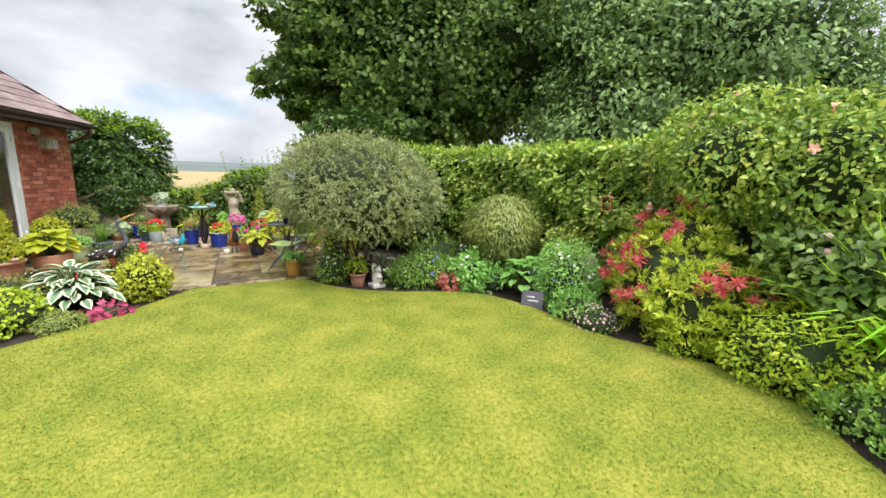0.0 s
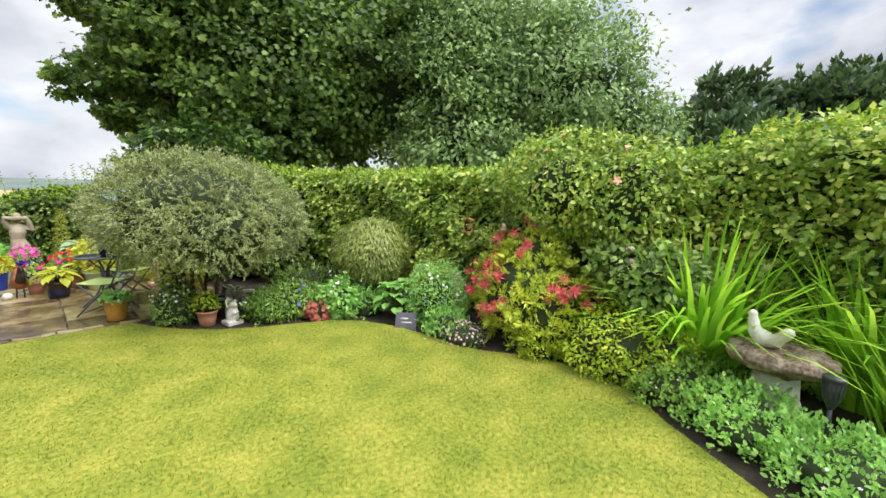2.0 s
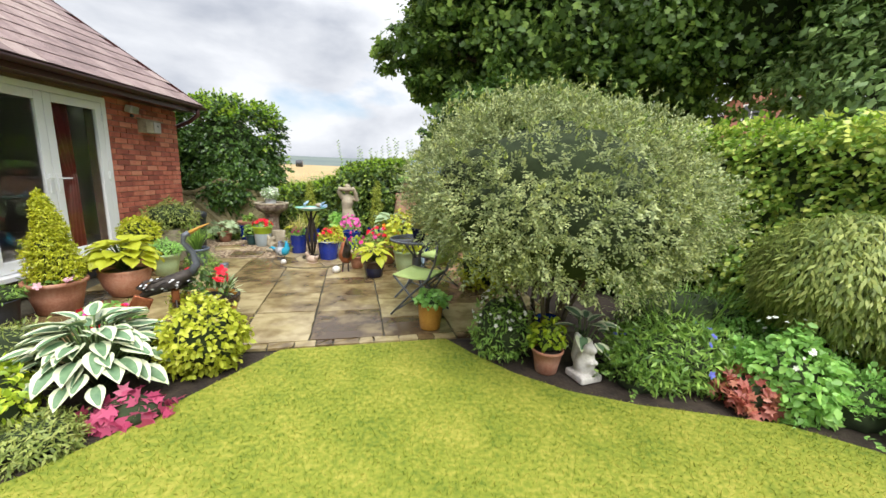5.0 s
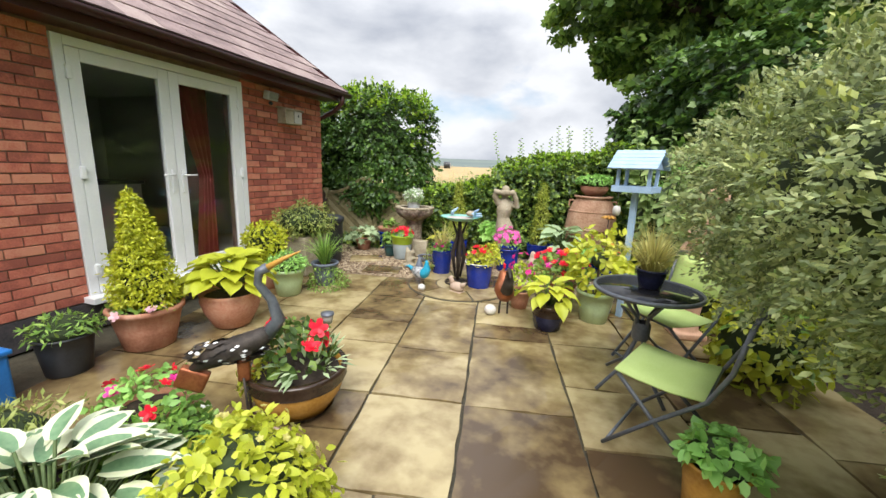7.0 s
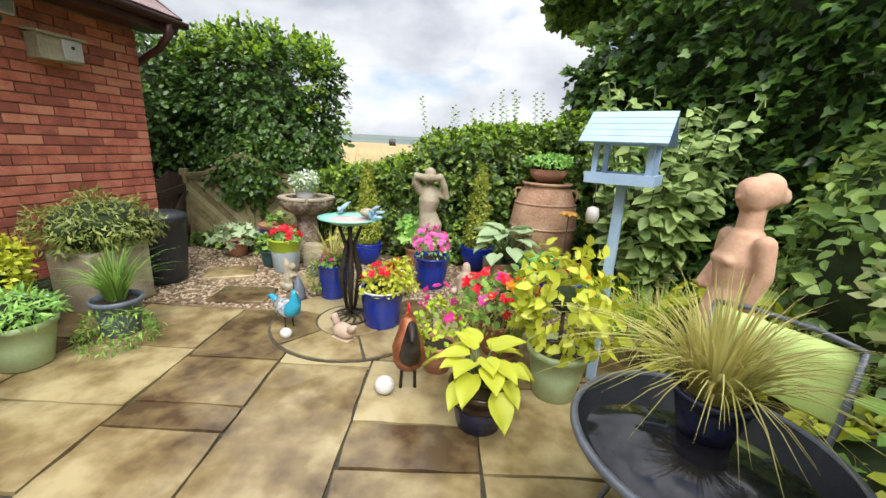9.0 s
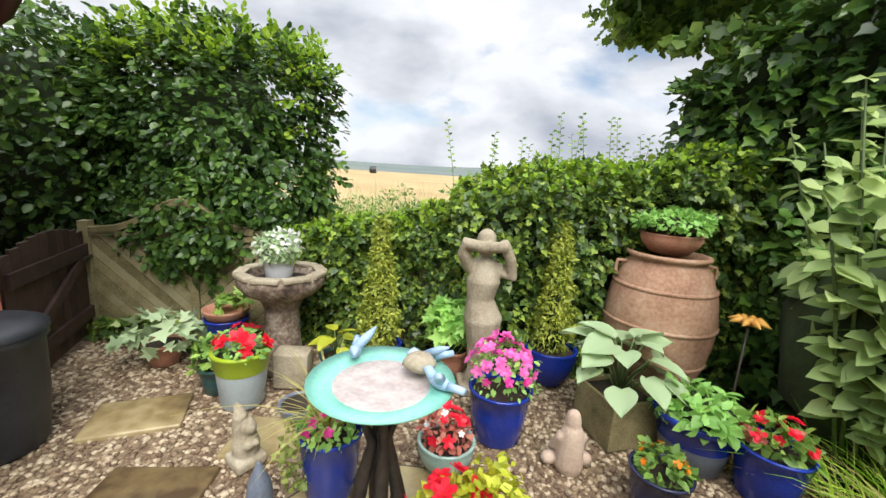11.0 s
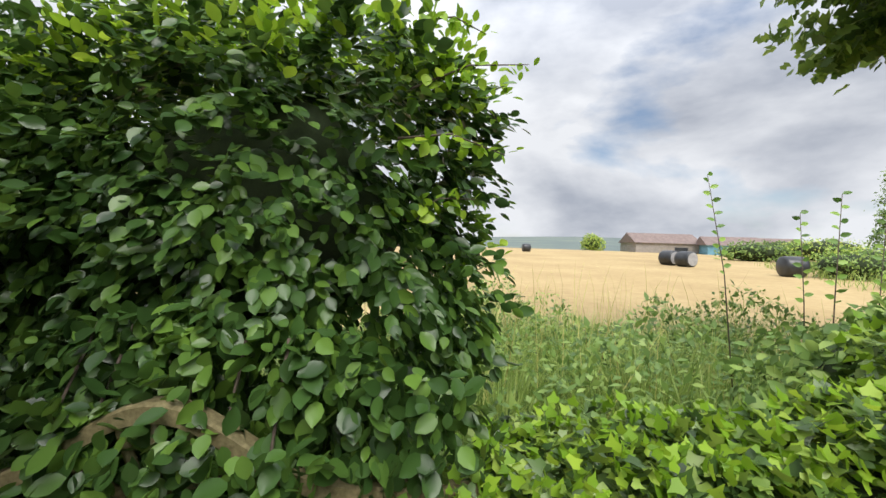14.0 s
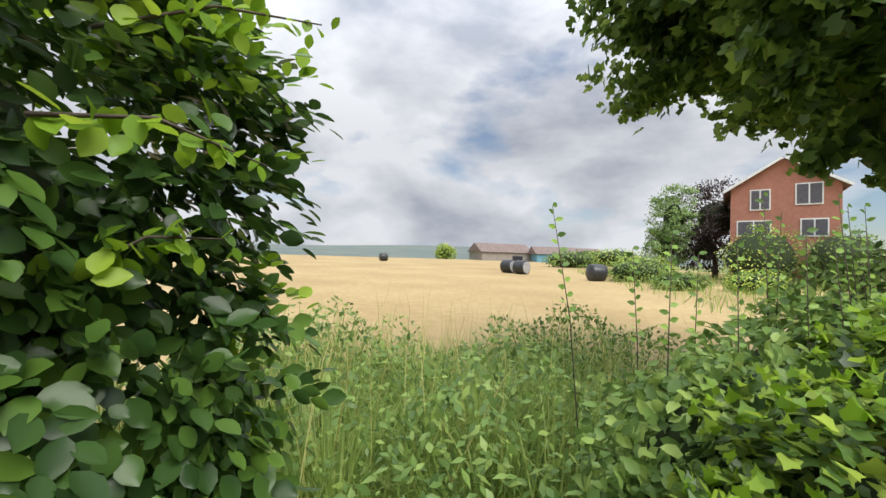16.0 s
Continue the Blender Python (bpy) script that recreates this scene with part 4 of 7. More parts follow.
part("post", box((0.08, 0.08, 1.0), (0, 0, 0.5), bevel=0.006), M["fence"], fence, smooth=False)
part("post", box((0.07, 0.06, 1.02), (L / 2 - 0.02, 0.01, 0.5), bevel=0.006), M["fence"], fence, smooth=False)
part("post", box((0.08, 0.08, 0.97), (L, 0, 0.485), bevel=0.006), M["fence"], fence, smooth=False)
part("backing", box((L, 0.012, 0.86), (L / 2, 0.04, 0.45)), M["gate"], fence, smooth=False)


def clip(poly, a, b, c):
    """The part of a flat outline where a x + b z <= c."""
    res = []
    for (x1, z1), (x2, z2) in zip(poly, poly[1:] + poly[:1]):
        d1, d2 = a * x1 + b * z1 - c, a * x2 + b * z2 - c
        if d1 <= 0:
            res.append((x1, z1))
        if (d1 < 0) != (d2 < 0) and abs(d1 - d2) > 1e-9:
            t = d1 / (d1 - d2)
            res.append((x1 + t * (x2 - x1), z1 + t * (z2 - z1)))
    return res


for half, sg in ((0, 1), (1, -1)):
    x0 = 0.04 + half * (L / 2 - 0.02)
    w = L / 2 - 0.07
    for i in range(-9, 12):
        b0 = i * 0.108
        z_l, z_r = b0 + sg * 0.475 * w, b0 - sg * 0.475 * w
        poly = [(x0, z_l), (x0 + w, z_r), (x0 + w, z_r + 0.10), (x0, z_l + 0.10)]
        poly = clip(poly, 0, -1, -0.06)
        tops = [(x0, x0 + w * 0.5), (x0 + w * 0.3, x0 + w * 0.7), (x0 + w * 0.5, x0 + w)] if half == 0 else [(x0, x0 + w)]
        for xa, xb in tops:
            if len(poly) > 2:
                za, zb = board_top(xa), board_top(xb)
                poly = clip(poly, -(zb - za), xb - xa, -(zb - za) * xa + (xb - xa) * za)
        if len(poly) < 3:
            continue
        bm = bmesh.new()
        f = bm.faces.new([bm.verts.new((x, 0.012, z)) for x, z in poly])
        ex = bmesh.ops.extrude_face_region(bm, geom=[f])
        for v in ex["geom"]:
            if isinstance(v, bmesh.types.BMVert):
                v.co.y -= 0.016
        bmesh.ops.recalc_face_normals(bm, faces=bm.faces)
        part("slat", bm, M["fence"], fence, smooth=False)
cap = [(x, -0.005, fence_top(x)) for x in np.linspace(0.0, L, 36)]
bm = bmesh.new()
rows = [[bm.verts.new((x, dy, z + dz)) for dy, dz in ((-0.035, -0.028), (-0.035, 0.022), (-0.025, 0.03), (0.025, 0.03), (0.035, 0.022), (0.035, -0.028))] for x, _, z in cap]
for a, b in zip(rows, rows[1:]):
    for i in range(6):
        bm.faces.new((a[i], a[(i + 1) % 6], b[(i + 1) % 6], b[i]))
bm.faces.new(rows[0]), bm.faces.new(rows[-1])
bmesh.ops.recalc_face_normals(bm, faces=bm.faces)
part("top_rail", bm, M["fence"], fence, smooth=False)
part("cross_rail", box((L, 0.045, 0.05), (L / 2, -0.005, 0.90), bevel=0.006), M["fence"], fence, smooth=False)
for a in (34, 62, 90, 118, 146):
    x1 = 0.77 + 0.42 * math.cos(radians(a)) * (0.55 if a in (62, 118) else 0.8)
    x1 = 0.77 if a == 90 else x1
    part("spoke", tube([(0.77 + 0.06 * math.cos(radians(a)), -0.004, 0.915), (x1, -0.004, fence_top(x1) - 0.02)], 0.015, seg=6), M["fence"], fence)
# the part of the fence line under the ivy
fence2 = thing("ivy_fence", -2.58, 7.06, 0.0, "timber fence almost hidden behind ivy", "fence", turn=3.0)
for i in range(30):
    part("slat", box((0.10, 0.018, 0.95), (0.06 + i * 0.107, 0.05, 0.5), bevel=0.003), M["fence"], fence2, smooth=False)

# ---- hedges ----
def hedge(name, line, height, thick, n, size, outline, mat, label, seed, low=0.05, lumps=0.09, core=True, top_mat=None, share_=0.18, width=1.0):
    """A hedge along a line of places: leaves over both faces and the top of a lumpy wall, a solid coloured as shade
    within.
    """
    g = np.random.default_rng(seed)
    ob = thing(name, *line[0], 0, label, "hedge")
    pts = np.array(line, float)
    seg = np.linalg.norm(np.diff(pts, axis=0), axis=1)
    cum = np.concatenate([[0], np.cumsum(seg)])
    s = g.uniform(0, cum[-1], n)
    cx, cy = np.interp(s, cum, pts[:, 0]), np.interp(s, cum, pts[:, 1])
    idx = np.clip(np.searchsorted(cum, s) - 1, 0, len(seg) - 1)
    d = np.diff(pts, axis=0)[idx] / seg[idx][:, None]
    nx, ny = d[:, 1], -d[:, 0]
    hh = np.interp(s, cum, height) if isinstance(height, (list, tuple)) else np.full(n, height)
    arc = g.uniform(0, 1, n)
    share = thick / (2 * np.mean(hh) + thick)
    is_top = arc < share
    side = np.where(g.random(n) < 0.72, 1.0, -1.0)
    zz = np.where(is_top, hh, low + (hh - low) * g.random(n))
    off = np.where(is_top, g.uniform(-1, 1, n) * thick / 2, side * thick / 2)
    out = np.stack([np.where(is_top, 0, nx * side), np.where(is_top, 0, ny * side), np.where(is_top, 1.0, 0.1)], 1)
    p = np.stack([cx + nx * off, cy + ny * off, zz], 1)
    wob = lump(p, seed, 1.8) * lumps + lump(p, seed + 5, 6.0) * lumps * 0.6 - g.random(n) ** 1.7 * 0.13
    p = p + out * wob[:, None]
    p = p - np.array([line[0][0], line[0][1], 0])
    tip, nrm = leaf_ways(out, seed + 1, 0.55, 0.45)
    tw = g.random(n) < share_
    q, qt, qn = sprays(p[tw] - out[tw] * 0.05, out[tw], 7, size * 2.0, seed + 2, 0.3, 0.9, 0.45)
    leaves("foliage", q, qt, qn, size * g.uniform(0.55, 1.2, len(q)), outline, mat, ob, "", width)
    if top_mat:
        sel = is_top | (zz > hh - 0.18)
        sel &= g.random(n) < 0.45
        leaves("young_growth", p[sel] + np.array([0, 0, 0.02]), tip[sel] + np.array([0, 0, 1.0]), nrm[sel], size * g.uniform(0.5, 1.0, sel.sum()), outline, top_mat, ob, "bright young shoots")["kind"] = "stuff"
    # solid dark filler down the hedge, coloured as the shade behind its leaves
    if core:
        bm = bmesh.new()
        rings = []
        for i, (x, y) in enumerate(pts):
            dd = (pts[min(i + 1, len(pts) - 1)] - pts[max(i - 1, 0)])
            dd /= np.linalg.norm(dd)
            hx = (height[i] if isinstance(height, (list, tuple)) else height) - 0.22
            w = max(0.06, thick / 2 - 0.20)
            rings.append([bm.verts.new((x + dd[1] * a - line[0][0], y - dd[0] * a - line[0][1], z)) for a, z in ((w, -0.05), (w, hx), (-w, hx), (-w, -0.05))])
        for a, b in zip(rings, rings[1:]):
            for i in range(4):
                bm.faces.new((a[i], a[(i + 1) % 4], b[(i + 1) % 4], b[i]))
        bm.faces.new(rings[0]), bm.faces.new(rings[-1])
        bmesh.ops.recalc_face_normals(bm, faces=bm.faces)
        part("inner_mass", bm, M["core"], ob, "dark solid filler with the inner shade in its colour", smooth=False)
    return ob


M["beech_young"] = leafy("young_beech_leaf", (0.12, 0.24, 0.015), (0.24, 0.42, 0.03), (0.40, 0.55, 0.06), 0.4)
MAIN = [(2.75, 5.55), (3.2, 5.0), (3.7, 4.4), (4.7, 2.6), (5.5, 0.7), (6.1, -1.2), (6.6, -3.2), (7.0, -5.5), (7.2, -8.5)]
hedge("mixed_hedge", MAIN, [2.3, 2.2, 2.15, 2.1, 2.1, 2.15, 2.35, 2.5, 2.5], 0.9, 44000, 0.078, OVAL, M["hedge"], "tall clipped hedge of mixed green leaves", 21, lumps=0.15, top_mat=M["beech_young"], share_=0.36, width=1.3)
hedge("shaded_hedge", [(0.72, 7.75), (1.5, 7.2), (2.4, 6.1), (2.95, 5.35)], [2.5, 3.1, 3.1, 2.5], 0.8, 11000, 0.10, IVY, M["beech"], "tall dark hedge in the shade of the sycamore", 27, lumps=0.16)
hedge("ivy_hedge", [(-1.25, 7.25), (-0.6, 7.3), (0.2, 7.4), (1.1, 7.35)], [1.42, 1.6, 1.72, 1.9], 0.7, 14000, 0.058, IVY, M["ivy"], "ivy-clad hedge behind the garden urn", 31, lumps=0.13, top_mat=M["beech_young"])
hedge("ivy_hedge", [(-2.7, 7.12), (-2.1, 7.2), (-1.2, 7.26)], [1.02, 1.12, 1.3], 0.42, 9000, 0.056, IVY, M["ivy"], "low ivy growing over the fence", 33, top_mat=M["beech_young"])

# clipped beech: a tall block of leaves above the fence
beech = thing("beech_tree", -4.0, 7.84, 0, "dense clipped beech growing above the fence", "tree")
g = np.random.default_rng(5)
nb_ = 2400
d = g.normal(size=(nb_, 3))
d /= np.linalg.norm(d, axis=1, keepdims=True)
d = d[(d[:, 1] < 0.45) | (d[:, 2] > 0.5)]
rect = d / np.maximum(np.abs(d), 1e-6).max(axis=1, keepdims=True)
shape = 0.48 * rect + 0.52 * d * 1.2
shape *= (1 + 0.11 * lump(d, 3, 2.5) + 0.09 * lump(d, 9, 6) - 0.20 * g.random(len(d)) ** 1.7 - 0.05)[:, None]
bp_ = shape * np.array([1.24, 0.66, 0.98]) + np.array([-0.12, 0, 1.78])
p, tip, nrm = sprays(bp_, d, 11, 0.24, 6, 0.35, 0.9, 0.35)
leaves("foliage", p, tip, nrm, 0.078 * g.uniform(0.6, 1.15, len(p)), BEECH, M["beech"], beech, smooth=True)
sel = ((bp_[:, 2] > 2.35) & (g.random(len(d)) < 0.75)) | ((bp_[:, 0] > 1.0) & (g.random(len(d)) < 0.10))
p, tip, nrm = sprays(bp_[sel] + d[sel] * 0.05, d[sel] * 0.6 + np.array([0, 0, 0.6]), 6, 0.20, 8, -0.2, 0.9, 0.5)
leaves("young_growth", p, tip, nrm, 0.072 * g.uniform(0.6, 1.1, len(p)), BEECH, M["beech_young"], beech, "bright young beech shoots", smooth=True)
# filler ball: the beech's shaded depth is only a dark colour here
part("inner_mass", ball((-0.1, 0.08, 1.80), (0.95, 0.36, 0.70), sub=3, lump=0.2), M["core"], beech, "dark solid filler with the inner shade in its colour")
for k in range(3):
    part("trunk", tube([(-0.6 + k * 0.5, -0.1, -0.05), (-0.55 + k * 0.5, 0, 0.6), (-0.5 + k * 0.45, 0, 1.5)], [0.05, 0.045, 0.03]), M["bark"], beech)
for k, (a, b, c_) in enumerate(((0.5, -0.15, 0.42), (0.42, -0.3, 0.1), (0.35, 0.1, 0.65), (0.3, -0.2, -0.3), (0.3, 0.0, 0.9))):
    st = Vector((1.02, b - 0.2, 2.05 + c_ * 0.8))
    en = st + Vector((a, 0.05, 0.10 - 0.16 * (k % 3)))
    part("twig", tube([st, (st + en) / 2 + Vector((0, 0, 0.05)), en], [0.006, 0.004, 0.002], seg=5), M["bark"], beech)
    tt = np.repeat(np.linspace(0.05, 1, 14), 2)[:, None]
    pp = np.array(st) * (1 - tt) + np.array(en) * tt + g.normal(size=(28, 3)) * 0.02 + np.array([0, 0, 0.1]) * tt * (1 - tt)
    leaves("twig_leaves", pp, g.normal(size=pp.shape) + np.array([0.4, 0, -0.4]), g.normal(size=pp.shape) * 0.4 + np.array([0, -0.5, 0.8]), 0.068 * np.repeat(np.linspace(1.15, 0.55, 14), 2), BEECH, M["beech_young"], beech, smooth=True)
# beech also behind the gate, towards the house side
beech2 = thing("beech_tree", -5.6, 7.4, 0, "dark beech hedge beside the garden gate", "tree")
bush(beech2, (0, 0, 1.40), (1.15, 0.85, 1.42), 9000, 0.085, BEECH, M["beech"], 44, 0.14)
part("trunk", tube([(0, 0, -0.05), (0, 0, 1.0)], 0.06), M["bark"], beech2)


# ---- trees ----
def limbs(parent, base, tops, r0=0.2):
    for tx_, ty_, tz_ in tops:
        midp = Vector(base) * 0.45 + Vector((tx_, ty_, tz_)) * 0.55 + Vector((0, 0, 0.5))
        part("limb", tube([base, midp, (tx_, ty_, tz_)], [r0 * 0.6, r0 * 0.35, r0 * 0.08], seg=7), M["bark"], parent)


def tree(name, x, y, lobes, n, size, outline, mat, label, seed, trunk_r=0.22, trunk_h=2.0, tight=0.2, core=0.45):
    ob = thing(name, x, y, 0, label, "tree")
    part("trunk", tube([(0, 0, -0.3), (0.03, 0, trunk_h * 0.6), (0, 0.05, trunk_h), (0.05, 0, trunk_h * 1.9)], [trunk_r * 1.25, trunk_r, trunk_r * 0.85, trunk_r * 0.4], seg=10), M["bark"], ob)
    limbs(ob, (0, 0.03, trunk_h), [c for c, r in lobes], trunk_r)
    vol = sum(r[0] * r[2] for c, r in lobes)
    pp, oo = [], []
    for k, (c, r) in enumerate(lobes):
        m_ = int(n * r[0] * r[2] / vol)
        sub = max(8, m_ // 60)
        # clumps of leaves on each lobe
        cc, co_ = blob_points(c, r, sub, seed + k, 0.22, 0.45, -0.9, 2.0)
        g2 = np.random.default_rng(seed + 90 + k)
        ci = g2.integers(0, len(cc), m_)
        rr = min(r) * tight
        pp.append(cc[ci] + g2.normal(size=(m_, 3)) * rr * np.array([0.75, 0.75, 0.45]))
        oo.append(co_[ci])
        # dark filler in big lobes, so gaps in the crown look shaded
        if core and min(r) > 1.35:
            part("inner_mass", ball(c, [a * core for a in r], sub=2, lump=0.3), M["core"], ob, "dark solid filler with the inner shade in its colour")
    p, o = np.concatenate(pp), np.concatenate(oo)
    tip, nrm = leaf_ways(o, seed + 3, 0.7, 0.9)
    g2 = np.random.default_rng(seed + 4)
    leaves("crown", p, tip, nrm, size * g2.uniform(0.6, 1.2, len(p)), outline, mat, ob)
    return ob


tree("sycamore_tree", 4.6, 9.4, [((0, -0.3, 5.6), (3.4, 3.0, 3.0)), ((-2.4, 0.2, 5.6), (2.1, 2.0, 2.0)), ((-3.5, 0.2, 4.9), (1.4, 1.4, 1.1)), ((2.2, -2.2, 5.2), (2.6, 2.4, 2.6)), ((-1.2, -0.6, 8.0), (3.0, 2.6, 2.2)), ((0.6, -2.0, 3.5), (2.2, 1.4, 1.2)), ((-1.2, 0.2, 3.9), (1.6, 1.4, 1.0)), ((-3.75, -1.0, 4.4), (1.4, 1.0, 0.95)), ((-3.2, 0.6, 4.6), (1.2, 1.2, 1.0)), ((-3.4, -1.2, 5.6), (1.8, 1.3, 1.2)), ((-3.65, -0.9, 3.6), (1.0, 0.8, 0.55)), ((-3.2, -0.8, 3.2), (0.9, 0.8, 0.6)), ((-2.1, -1.7, 3.3), (1.3, 0.9, 0.9)), ((-1.0, -2.6, 3.1), (1.2, 0.9, 0.8)), ((-2.6, -1.9, 2.5), (0.8, 0.55, 0.6))],
     92000, 0.15, MAPLE, M["sycamore"], "large dark green sycamore behind the hedge", 61, 0.3, 2.4, 0.15, 0.6)
tree("pale_leaved_tree", 9.2, 4.6, [((0, 0, 4.4), (2.6, 2.4, 2.6)), ((-1.2, -0.4, 3.2), (1.8, 1.8, 1.4)), ((1.4, -1.6, 4.6), (2.2, 2.0, 2.4)), ((2.6, -2.4, 3.2), (1.8, 1.8, 1.8)), ((-0.6, 0.8, 6.4), (2.4, 2.2, 2.0))],
     72000, 0.16, OVAL, M["pale_tree"], "pale green willow-like tree behind the hedge", 71, 0.2, 1.8, core=0.5)
for x, y, h, s in ((15.5, 0.8, 5.2, 1), (17.2, -1.2, 5.6, 2), (18.0, -3.6, 5.4, 3), (13.6, -0.4, 3.6, 4), (17.8, -6.2, 5.0, 5)):
    ob = thing("conifer_tree", x, y, 0, "tall dark conifer beyond the garden hedge", "tree", "far conifers")
    part("trunk", tube([(0, 0, -0.2), (0, 0, h * 0.7)], [0.18, 0.08]), M["bark"], ob)
    sprig_bush(ob, [((0, 0, h * 0.5), (1.5, 1.4, h * 0.5)), ((0.9, -0.8, h * 0.4), (1.2, 1.1, h * 0.38))], 30, 9, 0.4, 0.26, OVAL, M["conifer_far"], 200 + 9 * s, 0.22, -0.9, 0.85, 3.0, -0.5)


# ---- things on the patio ----
LEAF = {k: broad_leaf(k + "_leaf", *v) for k, v in {"lime": (0.19, 0.092, M["lime"]), "limesmall": (0.17, 0.06, M["lime"]), "silver": (0.22, 0.10, M["silver"]), "fresh": (0.16, 0.075, M["fresh"]), "green": (0.15, 0.045, M["green"])}.items()}


def variegated_leaf(name, length, width):
    """A blue-green leaf with a cream margin: the margin is a second material on the outer strips."""
    me = broad_leaf(name, length, width, noisy(name + "_centre", (0.10, 0.20, 0.10), (0.20, 0.32, 0.17), 20, 0.5, 0.2))
    me.materials.append(noisy(name + "_margin", (0.60, 0.66, 0.42), (0.74, 0.77, 0.56), 20, 0.5, 0.1))
    for i, f in enumerate(me.polygons):
        f.material_index = 1 if i % 4 in (0, 3) or i >= 20 else 0
    return me


LEAF["edged"] = variegated_leaf("edged_hosta_leaf", 0.20, 0.062)


def flowers(ob, h, r, leaf_mat, petal, seed, size=0.045, n_leaf=260, n_bloom=16, up=0.16, leaf=0.05, label="", petal2=None):
    """Bedding plants: a loose mound of leaves with open flowers over it."""
    bush(ob, (0, 0, h + up * 0.45), (r, r, up), n_leaf, leaf, OVATE, leaf_mat, seed, 0.2, -0.4, 0, "foliage")
    blooms(ob, (0, 0, h + up * 0.55), (r * 1.04, r * 1.04, up * 1.15), int(n_bloom * 1.6), size * 1.25, petal, seed + 1, "blossom", label)
    if petal2:
        blooms(ob, (0, 0, h + up * 0.5), (r * 1.04, r * 1.04, up * 1.05), int(n_bloom * 0.7), size, petal2, seed + 2, "blossom")


# golden conifer in terracotta
ob = pot("potted_conifer", -2.92, 2.46, 0.25, 0.33, M["terracotta"], "golden conical conifer in a wide terracotta pot")
g = np.random.default_rng(11)
for k in range(6):
    z = 0.42 + k * 0.122
    bush(ob, (0.02 * math.sin(k * 2.1), 0.02 * math.cos(k * 2.1), z), (0.235 - k * 0.034, 0.235 - k * 0.034, 0.15), 2300, 0.036, SLIM, M["golden"], 300 + k, 0.30, core=0.7 if k < 5 else 0, name="spray", width=1.7, freq=5.0)
blooms(ob, (0.02, -0.1, 0.33), (0.24, 0.2, 0.06), 9, 0.07, M["palepink"], 12, "pansy", "pale pink pansy")
bush(ob, (0, 0, 0.32), (0.24, 0.24, 0.05), 160, 0.045, OVATE, M["green"], 13, 0.2, 0, 0, "underplanting")
ob.children[-1]["kind"] = "stuff"

ob = pot("potted_hosta", -2.66, 3.0, 0.24, 0.32, M["terracotta"], "lime-green hosta in a round terracotta pot", "bowl")
hosta(ob, (0, 0, 0.28), 0.42, 0.33, 50, LEAF["lime"], 3)
ob = pot("potted_shrub", -3.18, 3.98, 0.19, 0.28, M["terracotta"], "rounded golden shrub in a terracotta pot")
bush(ob, (0, 0, 0.52), (0.22, 0.22, 0.25), 2200, 0.05, OVAL, M["golden"], 21, 0.2)
ob = pot("potted_fern", -2.80, 3.88, 0.185, 0.30, M["mint"], "soft green plant in a pale green glazed pot")
bush(ob, (0, 0, 0.34), (0.2, 0.2, 0.12), 700, 0.06, SLIM, M["fresh"], 22, 0.2, -0.2)
blooms(ob, (-0.02, 0.05, 0.38), (0.15, 0.15, 0.06), 8, 0.03, M["white"], 23)
ob = pot("potted_grass", -2.66, 4.36, 0.16, 0.28, M["greyglaze"], "arching striped grass in a grey-green pot")
blades(ob, (0, 0, 0.26), 150, 0.5, 0.75, 0.009, M["green"], 24, droop=0.75)
bush(ob, (0.12, -0.12, 0.06), (0.22, 0.2, 0.16), 700, 0.05, SLIM, M["green"], 25, 0.3, -0.3, 0, "trailing_foliage")
ob = thing("stone_trough", -3.27, 4.75, 0, "square stone planter holding a feathery shrub", "planter")
part("trough", box((0.42, 0.5, 0.5), (0, 0, 0.25), bevel=0.02), M["stone"], ob)
bush(ob, (0.02, 0, 0.68), (0.33, 0.42, 0.24), 2600, 0.06, SLIM, M["dome"], 26, 0.25)
ob = thing("water_butt", -3.34, 5.36, 0, "black plastic water butt against the house corner", "water butt")
part("barrel", lathe([(0, 0), (0.19, 0), (0.20, 0.02), (0.225, 0.30), (0.23, 0.58), (0.245, 0.60), (0.245, 0.64), (0.225, 0.65)]), M["bin"], ob)
part("lid", lathe([(0.25, 0.635), (0.25, 0.665), (0.20, 0.69), (0, 0.70)]), M["bin"], ob, "black domed lid")

ob = pot("potted_impatiens", -1.30, 2.22, 0.27, 0.29, M["ochre"], "red impatiens in an ochre and brown glazed bowl", "bowl")
part("dark_rim", lathe([(0.275, 0.21), (0.283, 0.23), (0.275, 0.255), (0.288, 0.275), (0.282, 0.292), (0.255, 0.294), (0.245, 0.26)]), M["brownglaze"], ob, "dark brown glazed rim")
part("dark_foot", lathe([(0.14, -0.001), (0.172, 0.012), (0.205, 0.05)]), M["brownglaze"], ob)
flowers(ob, 0.30, 0.19, M["sycamore"], M["red"], 31, 0.085, 260, 9, 0.18, 0.06, "red impatiens flower")
p, o = blob_points((0.1, -0.02, 0.33), (0.2, 0.18, 0.1), 60, 32, 0.1, 0.2, -0.2)
leaves("silver_leaf", p, o + np.array([0, 0, -0.1]), np.array([[0, 0, 1.0]]) + o * 0.3, 0.10, SLIM, M["silver"], ob, "slim silvery variegated leaf")["kind"] = "stuff"
bush(ob, (-0.16, -0.14, 0.25), (0.1, 0.1, 0.1), 130, 0.05, OVATE, M["lime"], 33, 0.2, -1, 0, "trailing_foliage")
lamp = thing("solar_light", -1.2, 2.38, 0.28, "small steel solar stake light in the flower pot", "solar light")
part("stake", tube([(0, 0, -0.1), (0, 0, 0.24)], 0.008), M["tube"], lamp)
